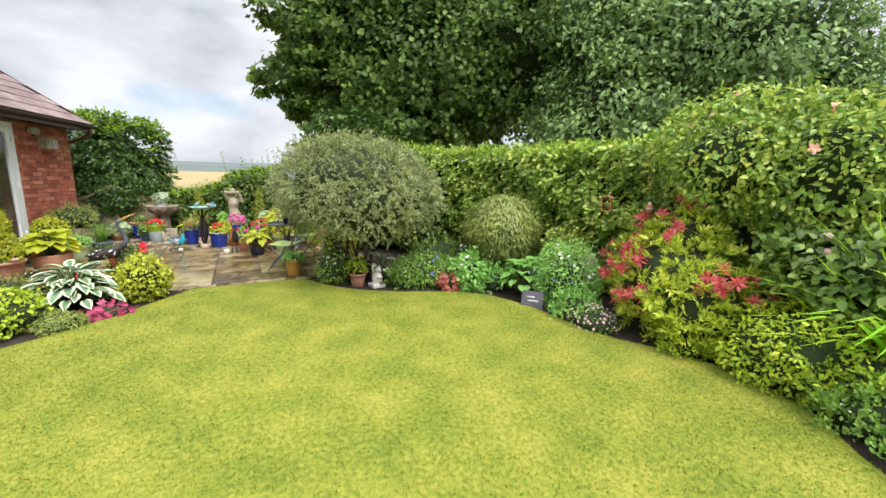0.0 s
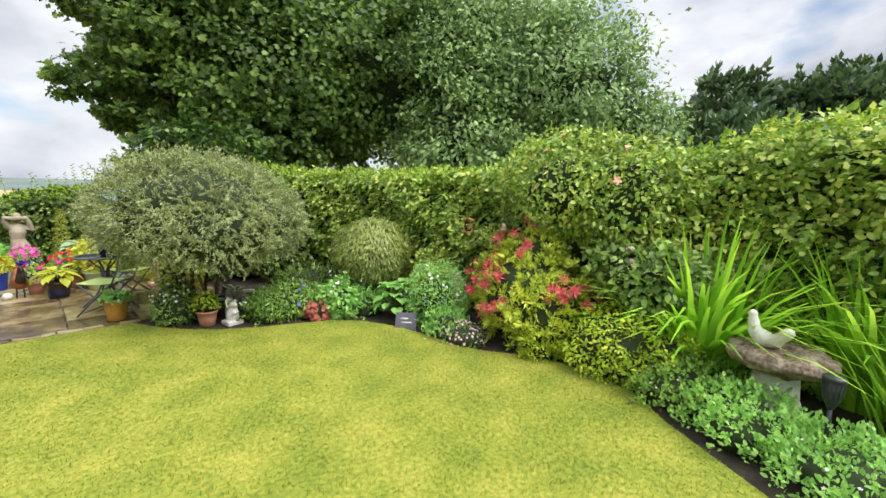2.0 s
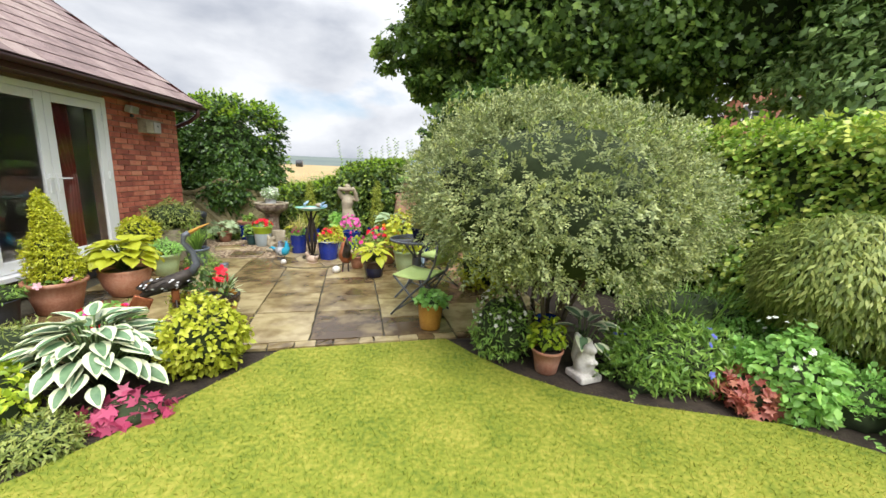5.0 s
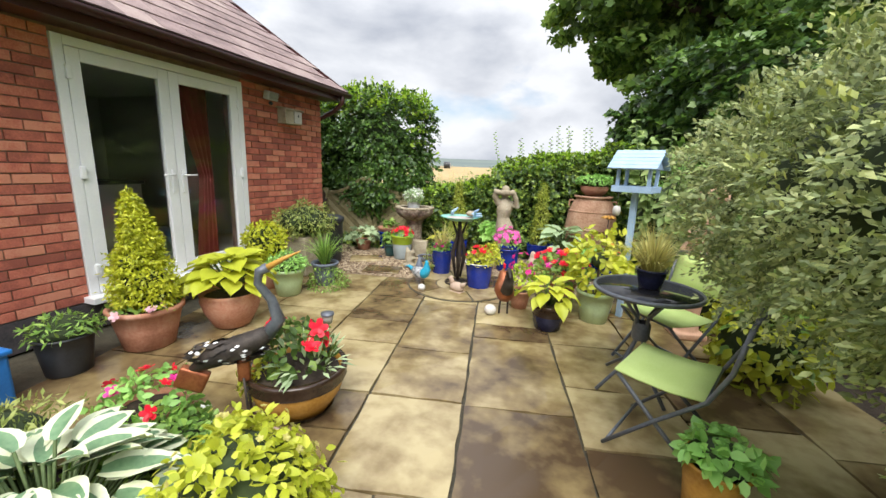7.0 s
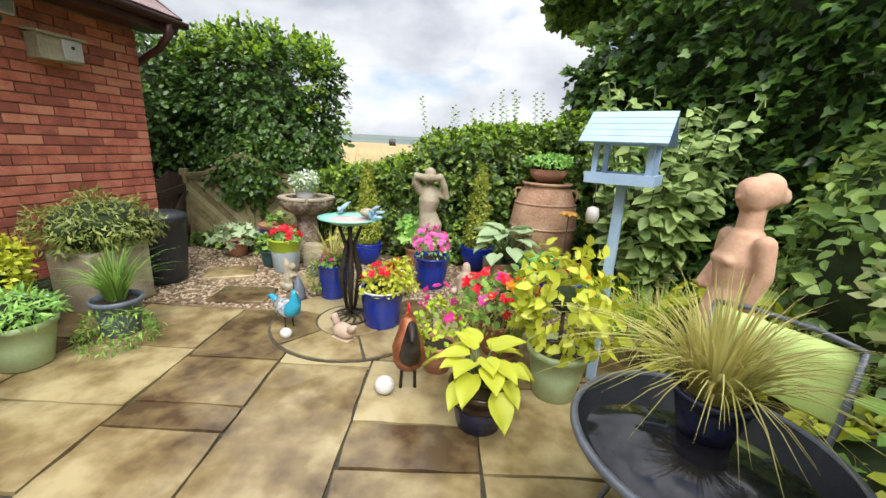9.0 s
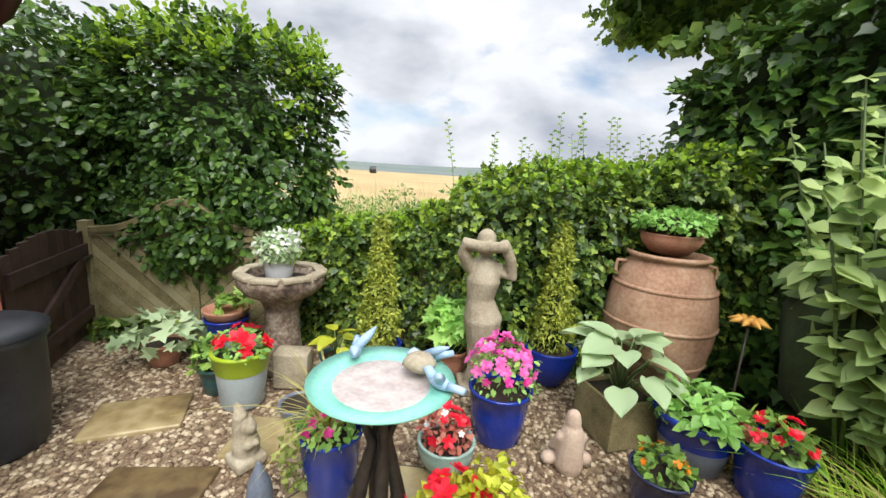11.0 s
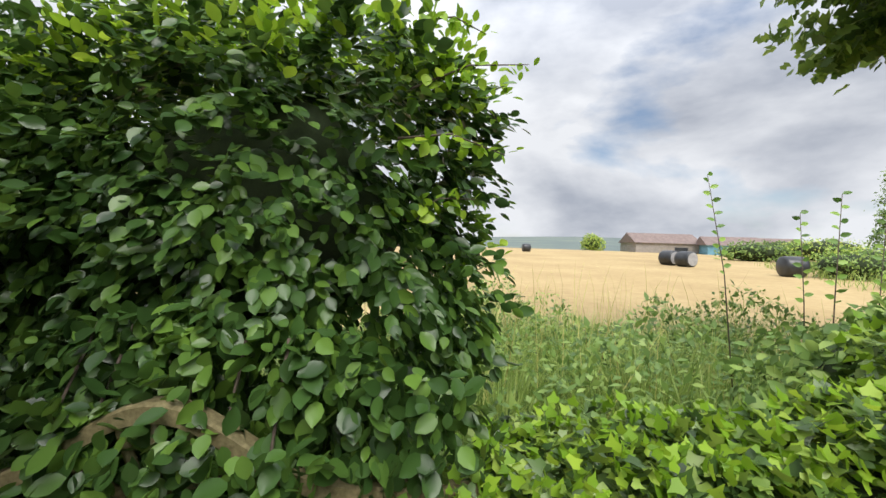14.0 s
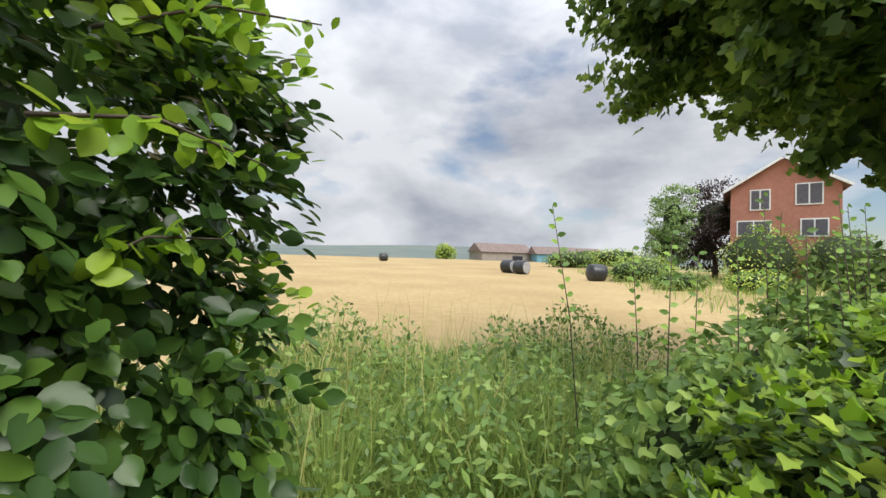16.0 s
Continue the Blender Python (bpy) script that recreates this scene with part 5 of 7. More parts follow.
part("lens", lathe([(0, 0.22), (0.026, 0.22), (0.034, 0.26), (0.034, 0.275)], 16), M["greyplastic"], lamp)
part("cap", lathe([(0.04, 0.272), (0.04, 0.285), (0, 0.29)], 16), M["tube"], lamp)

# heron of metal
ob = thing("heron_ornament", -1.42, 1.93, 0, "dark metal heron ornament with pale spotted feathers", "garden ornament", turn=35)
part("body", tube([(-0.22, 0, 0.40), (-0.12, 0, 0.46), (0.0, 0, 0.50), (0.10, 0, 0.54), (0.16, 0, 0.58)], [0.02, 0.058, 0.064, 0.055, 0.035], seg=12), M["iron"], ob)
part("neck", tube([(0.14, 0, 0.56), (0.20, 0, 0.64), (0.17, 0, 0.75), (0.11, 0, 0.84), (0.12, 0, 0.90), (0.16, 0, 0.92)], [0.04, 0.035, 0.024, 0.02, 0.024, 0.026], seg=10), M["tube"], ob)
part("beak", tube([(0.16, 0, 0.92), (0.24, 0, 0.965), (0.32, 0, 1.0)], [0.018, 0.011, 0.003], seg=8), M["rust"], ob, "rusty pointed beak")
part("tail", box((0.14, 0.05, 0.11), (-0.22, 0, 0.35), (0, 25, 0), bevel=0.015), M["copper"], ob, "rusty brown tail plate")
part("thigh", box((0.06, 0.05, 0.13), (0.02, 0, 0.38), bevel=0.015), M["copper"], ob)
for sgn in (-1, 1):
    part("leg", tube([(0.02, sgn * 0.025, 0.34), (0.03, sgn * 0.03, 0.18), (0.04, sgn * 0.04, 0.0)], 0.007), M["iron"], ob)
    part("foot", tube([(0.0, sgn * 0.04, 0.006), (0.12, sgn * 0.055, 0.006)], 0.006), M["iron"], ob)
p, o = blob_points((-0.02, 0, 0.49), (0.18, 0.068, 0.066), 90, 41, 0.02, 0.02)
leaves("feather", p, np.tile([[-1.0, 0, -0.2]], (len(p), 1)), o, 0.06, OVAL, M["iron"], ob)
p, o = blob_points((-0.02, 0, 0.495), (0.182, 0.074, 0.070), 40, 42, 0.02, 0.01)
leaves("feather_spot", p, np.tile([[-1.0, 0, -0.2]], (len(p), 1)), o, 0.028, OVAL, M["whitepot"], ob)
for x, y, s in ((-1.22, 1.93, 0.055), (-1.62, 1.62, 0.05)):
    tagged(part("cobble", ball((x, y, s * 0.6), (s * 1.5, s, s * 0.75), lump=0.1), M["sandfig"]), "smooth rounded beige cobble on the slabs", "stone")

# little bird ornaments
ob = thing("peacock_ornament", -1.56, 4.76, 0, "turquoise enamelled metal peacock ornament", "garden ornament", turn=-25)
part("breast", tube([(0.0, 0, 0.16), (0.06, 0, 0.19), (0.10, 0, 0.25), (0.09, 0, 0.31), (0.10, 0, 0.345)], [0.06, 0.065, 0.045, 0.024, 0.022], seg=12), M["turquoise"], ob)
part("body", tube([(0.04, 0, 0.18), (-0.05, 0, 0.17), (-0.14, 0, 0.19)], [0.07, 0.075, 0.04], seg=12), M["plumage"], ob, "black and white pierced wing")
part("tail", tube([(-0.12, 0, 0.18), (-0.22, 0, 0.22), (-0.30, 0, 0.20)], [0.035, 0.02, 0.006], seg=8), M["turquoise"], ob)
part("beak", tube([(0.115, 0, 0.345), (0.15, 0, 0.335)], [0.010, 0.002], seg=6), M["straw"], ob)
part("crest", tube([(0.095, 0, 0.36), (0.085, 0, 0.42)], [0.003, 0.008], seg=5), M["iron"], ob)
for sgn in (-1, 1):
    part("leg", tube([(0, sgn * 0.03, 0.12), (0.01, sgn * 0.035, 0.0)], 0.006), M["iron"], ob)
tagged(part("white_ball", ball((-1.5, 4.63, 0.04), (0.045, 0.04, 0.04)), M["palestone"]), "pale stone ball on the paving", "ornament")
ob = thing("gull_ornament", -1.09, 4.74, 0, "small grey stone gull ornament", "garden ornament", turn=160)
bm = ball((0, 0, 0.07), (0.10, 0.06, 0.06))
tube([(0.06, 0, 0.09), (0.09, 0, 0.15), (0.11, 0, 0.17)], [0.035, 0.025, 0.03], bm, 10)
tube([(-0.07, 0, 0.09), (-0.12, 0, 0.14)], [0.04, 0.008], bm, 8)
box((0.16, 0.10, 0.02), (0, 0, 0.01), bm=bm, bevel=0.005)
part("figure", bm, M["sandfig"], ob)
ob = thing("rooster_ornament", -0.45, 4.28, 0, "copper coloured metal rooster ornament", "garden ornament", turn=110)
ob.scale = (1.25, 1.25, 1.25)
part("body", tube([(-0.09, 0, 0.22), (-0.03, 0, 0.19), (0.05, 0, 0.20), (0.09, 0, 0.27), (0.09, 0, 0.34)], [0.03, 0.075, 0.08, 0.05, 0.032], seg=12), M["copper"], ob)
part("tail", tube([(-0.08, 0, 0.22), (-0.14, 0, 0.32), (-0.13, 0, 0.40), (-0.20, 0, 0.36)], [0.05, 0.04, 0.02, 0.008], seg=8), M["iron"], ob)
part("comb", box((0.06, 0.012, 0.035), (0.09, 0, 0.385), bevel=0.005), M["red"], ob, "red comb")
part("beak", tube([(0.115, 0, 0.345), (0.15, 0, 0.335)], [0.012, 0.002], seg=6), M["rust"], ob)
for sgn in (-1, 1):
    part("leg", tube([(0.0, sgn * 0.03, 0.13), (0.01, sgn * 0.035, 0.0)], 0.008), M["iron"], ob)
tagged(part("stone_ball", ball((-0.57, 4.2, 0.055), (0.06, 0.055, 0.055)), M["palestone"]), "round pale stone on the paving", "ornament")

# pots along the back of the patio
ob = pot("potted_fuchsia", -0.33, 4.55, 0.12, 0.20, M["terracotta"], "upright pink fuchsia in a small terracotta pot")
bush(ob, (0, 0, 0.30), (0.14, 0.14, 0.18), 220, 0.05, OVATE, M["mound"], 345, 0.3, -0.6, 0)
blooms(ob, (0, -0.02, 0.40), (0.13, 0.13, 0.22), 12, 0.065, M["magenta"], 346, "blossom", "bright pink fuchsia flower", -0.2)
ob = pot("potted_hosta", 0.0, 4.1, 0.17, 0.25, M["brownglaze"], "lime hosta in a dark navy and brown pot", band=(M["navy"], 0.55, "navy lower glaze"))
hosta(ob, (0, 0, 0.22), 0.32, 0.22, 24, LEAF["limesmall"], 5)
ob = pot("potted_shrub", 0.42, 4.49, 0.185, 0.32, M["mint"], "yellow-green leafy shrub in a pale green pot")
bush(ob, (0, 0, 0.62), (0.27, 0.27, 0.26), 420, 0.085, OVATE, M["lime"], 51, 0.35, core=0.3)
part("stem", tube([(0, 0, 0.28), (0, 0, 0.6)], 0.012), M["bark"], ob)
blooms(ob, (-0.05, -0.05, 0.66), (0.28, 0.28, 0.18), 5, 0.06, M["orange"], 52)
ob = pot("potted_geranium", 0.06, 4.92, 0.19, 0.26, M["terracotta"], "red geraniums in a terracotta pot")
flowers(ob, 0.27, 0.30, M["green"], M["red"], 53, 0.075, 420, 22, 0.2, 0.07, "red geranium flower", M["magenta"])
bush(ob, (-0.14, -0.06, 0.3), (0.2, 0.18, 0.12), 420, 0.05, SLIM, M["straw"], 54, 0.3, -0.4, 0, "dry_foliage")
ob = pot("potted_begonia", -0.91, 5.06, 0.175, 0.32, M["blue"], "red begonias and lime foliage in a cobalt blue pot", "straight")
flowers(ob, 0.31, 0.16, M["lime"], M["red"], 55, 0.08, 200, 8, 0.12, 0.05, "red begonia flower")
bush(ob, (0.12, 0.03, 0.42), (0.13, 0.13, 0.14), 420, 0.045, OVATE, M["lime"], 56, 0.3, -0.8, 0, "lime_foliage")
part("pale_rim", lathe([(0.172, 0.316), (0.182, 0.319), (0.180, 0.326), (0.166, 0.326)]), M["whitepot"], ob)
ob = pot("potted_phormium", -1.55, 5.48, 0.15, 0.34, M["blue"], "spiky straw-coloured plant in a cobalt pot", "straight")
blades(ob, (0, 0, 0.33), 90, 0.46, 1.0, 0.008, M["straw"], 57, droop=0.5)
flowers(ob, 0.33, 0.14, M["fresh"], M["magenta"], 58, 0.05, 180, 7, 0.08, 0.045)
bush(ob, (-0.13, -0.08, 0.24), (0.08, 0.08, 0.16), 200, 0.035, OVATE, M["dome"], 59, 0.3, -1, 0, "trailing_foliage")

# table and chairs
tb = thing("bistro_table", 0.645, 3.28, 0, "round black glass bistro table with a grey frame", "table")
part("tabletop", lathe([(0, 0.705), (0.315, 0.705), (0.315, 0.711), (0, 0.711)], 48), M["blackglass"], tb, "black glass tabletop")
part("rim", lathe([(0.315, 0.695), (0.33, 0.695), (0.336, 0.707), (0.33, 0.719), (0.315, 0.719), (0.315, 0.695)], 48), M["tube"], tb)
for k in range(4):
    a = k * math.pi / 2 + 0.55
    c_, s_ = math.cos(a), math.sin(a)
    part("leg", tube([(0.2 * c_, 0.2 * s_, 0.70), (0.05 * c_, 0.05 * s_, 0.52), (0.035 * c_, 0.035 * s_, 0.34), (0.12 * c_, 0.12 * s_, 0.16), (0.29 * c_, 0.29 * s_, 0.012)], 0.012), M["tube"], tb)
part("collar", lathe([(0.05, 0.36), (0.056, 0.38), (0.056, 0.46), (0.05, 0.48)], 18), M["tube"], tb)
ob = pot("potted_sedge", 0.665, 3.33, 0.10, 0.13, M["navy"], "straw-green ornamental sedge in a small dark pot", z=0.712)
blades(ob, (0, 0, 0.10), 380, 0.40, 0.95, 0.005, M["straw"], 61, droop=0.8)


def chair(name, x, y, turn, label):
    """A folding bistro chair: crossed tube legs, a fabric seat and a fabric back between the uprights."""
    ch = thing(name, x, y, 0, label, "chair", "folding bistro chairs", turn)
    for sgn in (-1, 1):
        w = 0.235 * sgn
        part("back_leg", tube([(w, 0.22, 0.012), (w, 0.0, 0.25), (w, -0.20, 0.45), (w, -0.27, 0.62), (w * 0.98, -0.31, 0.86)], 0.011), M["tube"], ch)
        part("front_leg", tube([(w * 0.9, -0.26, 0.012), (w * 0.9, 0.0, 0.24), (w * 0.9, 0.21, 0.44)], 0.011), M["tube"], ch)
    for y_, z_ in ((0.20, 0.04), (-0.24, 0.04), (0.2, 0.435), (-0.19, 0.435)):
        part("crossbar", tube([(-0.225, y_, z_), (0.225, y_, z_)], 0.009), M["tube"], ch)
    part("top_rail", tube([(-0.23, -0.31, 0.86), (-0.1, -0.335, 0.872), (0.1, -0.335, 0.872), (0.23, -0.31, 0.86)], 0.011), M["tube"], ch)
    for nm, rows in (("seat", [(0.21, 0.447), (0.1, 0.435), (-0.05, 0.43), (-0.19, 0.447)]), ("backrest", [(-0.262, 0.60), (-0.285, 0.68), (-0.30, 0.77), (-0.312, 0.85)])):
        bm = bmesh.new()
        g_ = [[bm.verts.new((xx, yy, zz + (0.006 if nm == "seat" else 0))) for xx in (-0.23, -0.12, 0, 0.12, 0.23)] for yy, zz in rows]
        for a, b in zip(g_, g_[1:]):
            for i in range(4):
                bm.faces.new((a[i], a[i + 1], b[i + 1], b[i]))
        ex = bmesh.ops.extrude_face_region(bm, geom=list(bm.faces))
        for v in ex["geom"]:
            if isinstance(v, bmesh.types.BMVert):
                v.co += Vector((0, -0.004 if nm == "backrest" else 0, -0.008))
        bmesh.ops.recalc_face_normals(bm, faces=bm.faces)
        part(nm, bm, M["sling"], ch, "taut lime-green fabric " + nm)
    return ch


ch = chair("folding_chair", 0.71, 2.70, 65, "grey folding chair with lime-green fabric seat")
copy_thing(ch, pose(0.86, 3.66, 0, 0, 0, 128))

# bird table on a post
ob = thing("bird_table", 0.68, 4.73, 0, "pale blue painted bird table on a tall post", "bird table", turn=-24)
part("post", box((0.055, 0.055, 1.28), (0, 0, 0.64), bevel=0.005), M["feeder"], ob, smooth=False)
part("tray", box((0.34, 0.30, 0.02), (0, 0, 1.29), bevel=0.003), M["feeder"], ob, smooth=False)
for s_, a_ in (((0.36, 0.016, 0.06), (0, -0.155, 1.31)), ((0.36, 0.016, 0.06), (0, 0.155, 1.31)), ((0.016, 0.294, 0.06), (-0.172, 0, 1.31)), ((0.016, 0.294, 0.06), (0.172, 0, 1.31))):
    part("tray_edge", box(s_, a_, bevel=0.003), M["feeder"], ob, smooth=False)
for sx in (-1, 1):
    for sy in (-1, 1):
        part("corner_post", box((0.03, 0.03, 0.17), (sx * 0.14, sy * 0.12, 1.415), bevel=0.003), M["feeder"], ob, smooth=False)
for sy in (-1, 1):
    for k in range(5):
        part("roof_slat", box((0.44, 0.062, 0.012), (0, sy * (0.025 + k * 0.042), 1.655 - k * 0.034), (-sy * 36, 0, 0), bevel=0.002), M["feeder"], ob, smooth=False)
for sx in (-1, 1):
    bm = bmesh.new()
    tri = [bm.verts.new((sx * 0.16, yy, zz)) for yy, zz in ((-0.17, 1.50), (0.17, 1.50), (0, 1.64))]
    fc = bm.faces.new(tri)
    ex = bmesh.ops.extrude_face_region(bm, geom=[fc])
    for v in ex["geom"]:
        if isinstance(v, bmesh.types.BMVert):
            v.co.x += 0.012
    bmesh.ops.recalc_face_normals(bm, faces=bm.faces)
    part("gable", bm, M["feeder"], ob, smooth=False)
ob = thing("hanging_feeder", 0.52, 4.62, 1.02, "clear plastic seed feeder hanging under the bird table", "bird feeder")
part("tube", lathe([(0, 0.03), (0.03, 0.035), (0.038, 0.08), (0.03, 0.12), (0, 0.13)], 18), M["greyplastic"], ob)
part("hook", tube([(0, 0, 0.13), (0, 0, 0.25)], 0.003, seg=5), M["iron"], ob)


def figure(name, x, y, z, turn, h, mat, label, lobes, base=0.0):
    """A plain garden figure: rounded masses fused into one skin."""
    bm = bmesh.new()
    for pts, rad in lobes:
        tube([(a * h, b * h, c * h) for a, b, c in pts], [r * h for r in rad], bm, 14)
        for (a, b, c), r in ((pts[0], rad[0]), (pts[-1], rad[-1])):
            ball((a * h, b * h, c * h), (r * h,) * 3, bm, 2)
    if base:
        box((base, base, 0.06), (0, 0, 0.03), bm=bm, bevel=0.01)
    me = bpy.data.meshes.new(name)
    bm.to_mesh(me)
    bm.free()
    me.materials.append(mat)
    ob = new(name, me)
    ob.matrix_world = pose(x, y, z, 0, 0, turn)
    rm = ob.modifiers.new("skin", "REMESH")
    rm.mode, rm.voxel_size, rm.use_smooth_shade = "VOXEL", 0.009, True
    sm = ob.modifiers.new("soften", "SMOOTH")
    sm.iterations, sm.factor = 6, 0.5
    return tagged(ob, label, "statue")


BODY = [([(0.0, 0, 0.03), (0.01, 0, 0.14), (0.02, 0, 0.30), (0.015, 0, 0.45), (-0.01, 0, 0.57), (0.0, 0, 0.68), (0.0, 0, 0.755)], [0.075, 0.062, 0.088, 0.112, 0.078, 0.098, 0.075]), ([(0, 0, 0.76), (0, 0, 0.84)], [0.036, 0.036]), ([(0, 0, 0.885), (0, 0.0, 0.925)], [0.056, 0.054])]
figure("stone_statue", -0.92, 6.6, 0, 12, 1.24, M["stone"], "weathered stone standing figure with raised arms", [(p, [r * 1.02 for r in rs]) for p, rs in BODY] + [
    ([(0.085, 0, 0.745), (0.155, -0.04, 0.72), (0.13, -0.07, 0.82), (0.09, -0.07, 0.905)], [0.042, 0.036, 0.032, 0.03]), ([(-0.085, 0, 0.755), (-0.13, -0.04, 0.84), (-0.125, -0.06, 0.90), (-0.03, -0.085, 0.885), (0.085, -0.085, 0.89)], [0.042, 0.038, 0.036, 0.034, 0.032])], 0.26)
figure("terracotta_statue", 1.22, 4.45, 0, -78, 1.42, M["clayfig"], "terracotta standing figure among the shrubs", [
    ([(0, 0, 0.03), (0, 0, 0.14), (0, 0, 0.30), (0, 0, 0.45), (0, 0.005, 0.57), (0, 0, 0.67), (0, 0.01, 0.74)], [0.075, 0.062, 0.076, 0.092, 0.066, 0.078, 0.062]), ([(0, 0.01, 0.76), (0, 0.01, 0.85)], [0.042, 0.038]),
    ([(0, 0.0, 0.885), (0, -0.008, 0.915)], [0.050, 0.052]), ([(0, 0.03, 0.90), (0, 0.04, 0.93)], [0.053, 0.052]), ([(0, 0.082, 0.905), (0, 0.085, 0.90)], [0.036, 0.036]), ([(0, -0.052, 0.895), (0, -0.06, 0.89)], [0.012, 0.008]),
    ([(-0.03, -0.055, 0.672), (0.03, -0.055, 0.672)], [0.024, 0.024]), ([(0.085, 0.01, 0.745), (0.105, 0.015, 0.64), (0.095, -0.01, 0.53)], [0.034, 0.028, 0.024]), ([(-0.085, 0.01, 0.745), (-0.105, 0.01, 0.63), (-0.07, -0.06, 0.56)], [0.034, 0.028, 0.024])], 0.26)
figure("seated_figure", -0.35, 5.9, 0, 190, 0.36, M["sandfig"], "small pinkish stone seated figure on gravel", [
    ([(0, 0, 0.1), (0, 0, 0.35), (0, 0, 0.62)], [0.22, 0.2, 0.17]), ([(0, -0.02, 0.78), (0, -0.02, 0.88)], [0.13, 0.11]), ([(-0.3, -0.1, 0.1), (0, -0.28, 0.1), (0.3, -0.1, 0.1)], [0.11, 0.12, 0.11]), ([(0.18, 0, 0.55), (0.25, -0.1, 0.32), (0.05, -0.25, 0.25)], [0.07, 0.06, 0.05]), ([(-0.18, 0, 0.55), (-0.25, -0.1, 0.32), (-0.05, -0.25, 0.25)], [0.07, 0.06, 0.05])])
SQ = [([(0, 0, 0.12), (0, 0, 0.4), (0, -0.05, 0.6)], [0.2, 0.24, 0.17]), ([(0, -0.1, 0.75), (0, -0.2, 0.78)], [0.15, 0.1]), ([(0.05, 0.2, 0.12), (0.05, 0.33, 0.4), (0.05, 0.3, 0.75), (0.05, 0.4, 0.9)], [0.1, 0.14, 0.13, 0.07]), ([(0.1, -0.12, 0.4), (0.06, -0.27, 0.5)], [0.07, 0.06]), ([(-0.1, -0.12, 0.4), (-0.06, -0.27, 0.5)], [0.07, 0.06]), ([(0.06, -0.08, 0.88), (0.06, -0.07, 0.98)], [0.04, 0.02])]
figure("squirrel_ornament", 2.05, 1.42, -0.03, 20, 0.34, M["palestone"], "pale cast stone squirrel at the lawn edge", SQ, 0.2)
figure("squirrel_ornament", -2.05, 5.55, 0, 60, 0.30, M["stone"], "dark weathered stone animal ornament on gravel", SQ, 0.16)
figure("stone_ornament", -1.82, 5.32, 0, 0, 0.24, M["greyglaze"], "small grey conical stone ornament", [([(0, 0, 0.1), (0, 0, 0.5), (0, 0, 0.95)], [0.26, 0.22, 0.05])])

# ---- gravel garden ----
ob = thing("stone_bird_bath", -2.42, 6.52, 0, "weathered stone bird bath on a textured pedestal", "bird bath")
part("foot", box((0.34, 0.34, 0.08), (0, 0, 0.04), bevel=0.015), M["stone"], ob)
part("pedestal", lathe([(0.16, 0.07), (0.165, 0.12), (0.14, 0.16), (0.13, 0.3), (0.125, 0.48), (0.15, 0.55), (0.165, 0.58)], 20), M["lichen"], ob)
part("bowl", lathe([(0, 0.57), (0.15, 0.57), (0.26, 0.63), (0.31, 0.69), (0.315, 0.75), (0.30, 0.772), (0.255, 0.775), (0.235, 0.755), (0.20, 0.70), (0, 0.68)], 40), M["lichen"], ob)
for k in range(9):
    a = k * 0.698
    part("rim_stone", box((0.085, 0.185, 0.035), (0.275 * math.cos(a), 0.275 * math.sin(a), 0.772), (0, 0, math.degrees(a)), bevel=0.012), M["stone"], ob)
part("wet_debris", lathe([(0, 0.715), (0.21, 0.715)], 24), M["soil"], ob)
ob = pot("potted_evergreen", -2.43, 6.50, 0.115, 0.155, M["whitepot"], "white variegated shrub in a small white pot", "straight", z=0.72)
bush(ob, (0, 0, 0.23), (0.15, 0.15, 0.11), 700, 0.05, OVATE, M["silver"], 71, 0.25, -0.5)
bush(ob, (0, 0, 0.24), (0.16, 0.16, 0.12), 160, 0.045, OVATE, M["white"], 72, 0.25, -0.3, 0, "cream_leaf")
blades(ob, (0.08, 0, 0.13), 30, 0.13, 0.9, 0.005, M["blade"], 73)
ob = thing("stone_block", -2.22, 6.32, 0, "rough cut pale stone block on gravel", "stone block", turn=12)
part("block", box((0.24, 0.16, 0.26), (0, 0, 0.13), bevel=0.012), M["stone"], ob)

ob = pot("potted_cypress", -1.68, 6.62, 0.17, 0.27, M["blue"], "slender cypress in a cobalt blue bowl", "bowl")
for k in range(6):
    bush(ob, (0, 0, 0.38 + k * 0.14), (0.15 - k * 0.02, 0.15 - k * 0.02, 0.15), 900, 0.042, SLIM, M["cone"], 400 + k, 0.3, core=0.6, name="spray", width=1.5)
ob = pot("potted_cypress", -0.36, 6.86, 0.20, 0.30, M["blue"], "tall thin cypress in a wide cobalt bowl", "bowl")
for k in range(6):
    bush(ob, (0, 0, 0.42 + k * 0.14), (0.15 - k * 0.019, 0.15 - k * 0.019, 0.15), 800, 0.042, SLIM, M["cone"], 420 + k, 0.35, core=0.6, name="spray", width=1.5)
ob = pot("potted_fern", -1.12, 6.78, 0.13, 0.22, M["terracotta"], "bright lobed foliage plant in a terracotta pot")
bush(ob, (0, 0, 0.42), (0.18, 0.18, 0.2), 160, 0.13, LOBED, M["fresh"], 74, 0.3, -0.6, 0)
part("stem", tube([(0, 0, 0.2), (0, 0, 0.45)], 0.008), M["stem"], ob)
ob = pot("potted_hosta", -1.95, 6.44, 0.12, 0.22, M["teal"], "young variegated hosta in a dark green pot")
hosta(ob, (0, 0, 0.19), 0.12, 0.2, 6, LEAF["limesmall"], 9)
ob = pot("potted_petunia", -2.42, 6.04, 0.17, 0.37, M["greypot"], "red petunias in a grey and lime tall pot", "straight")
part("lime_band", lathe([(0.155, 0.24), (0.1615, 0.25), (0.174, 0.352), (0.181, 0.358), (0.181, 0.374), (0.16, 0.376)]), M["limepot"], ob, "lime-green upper band")
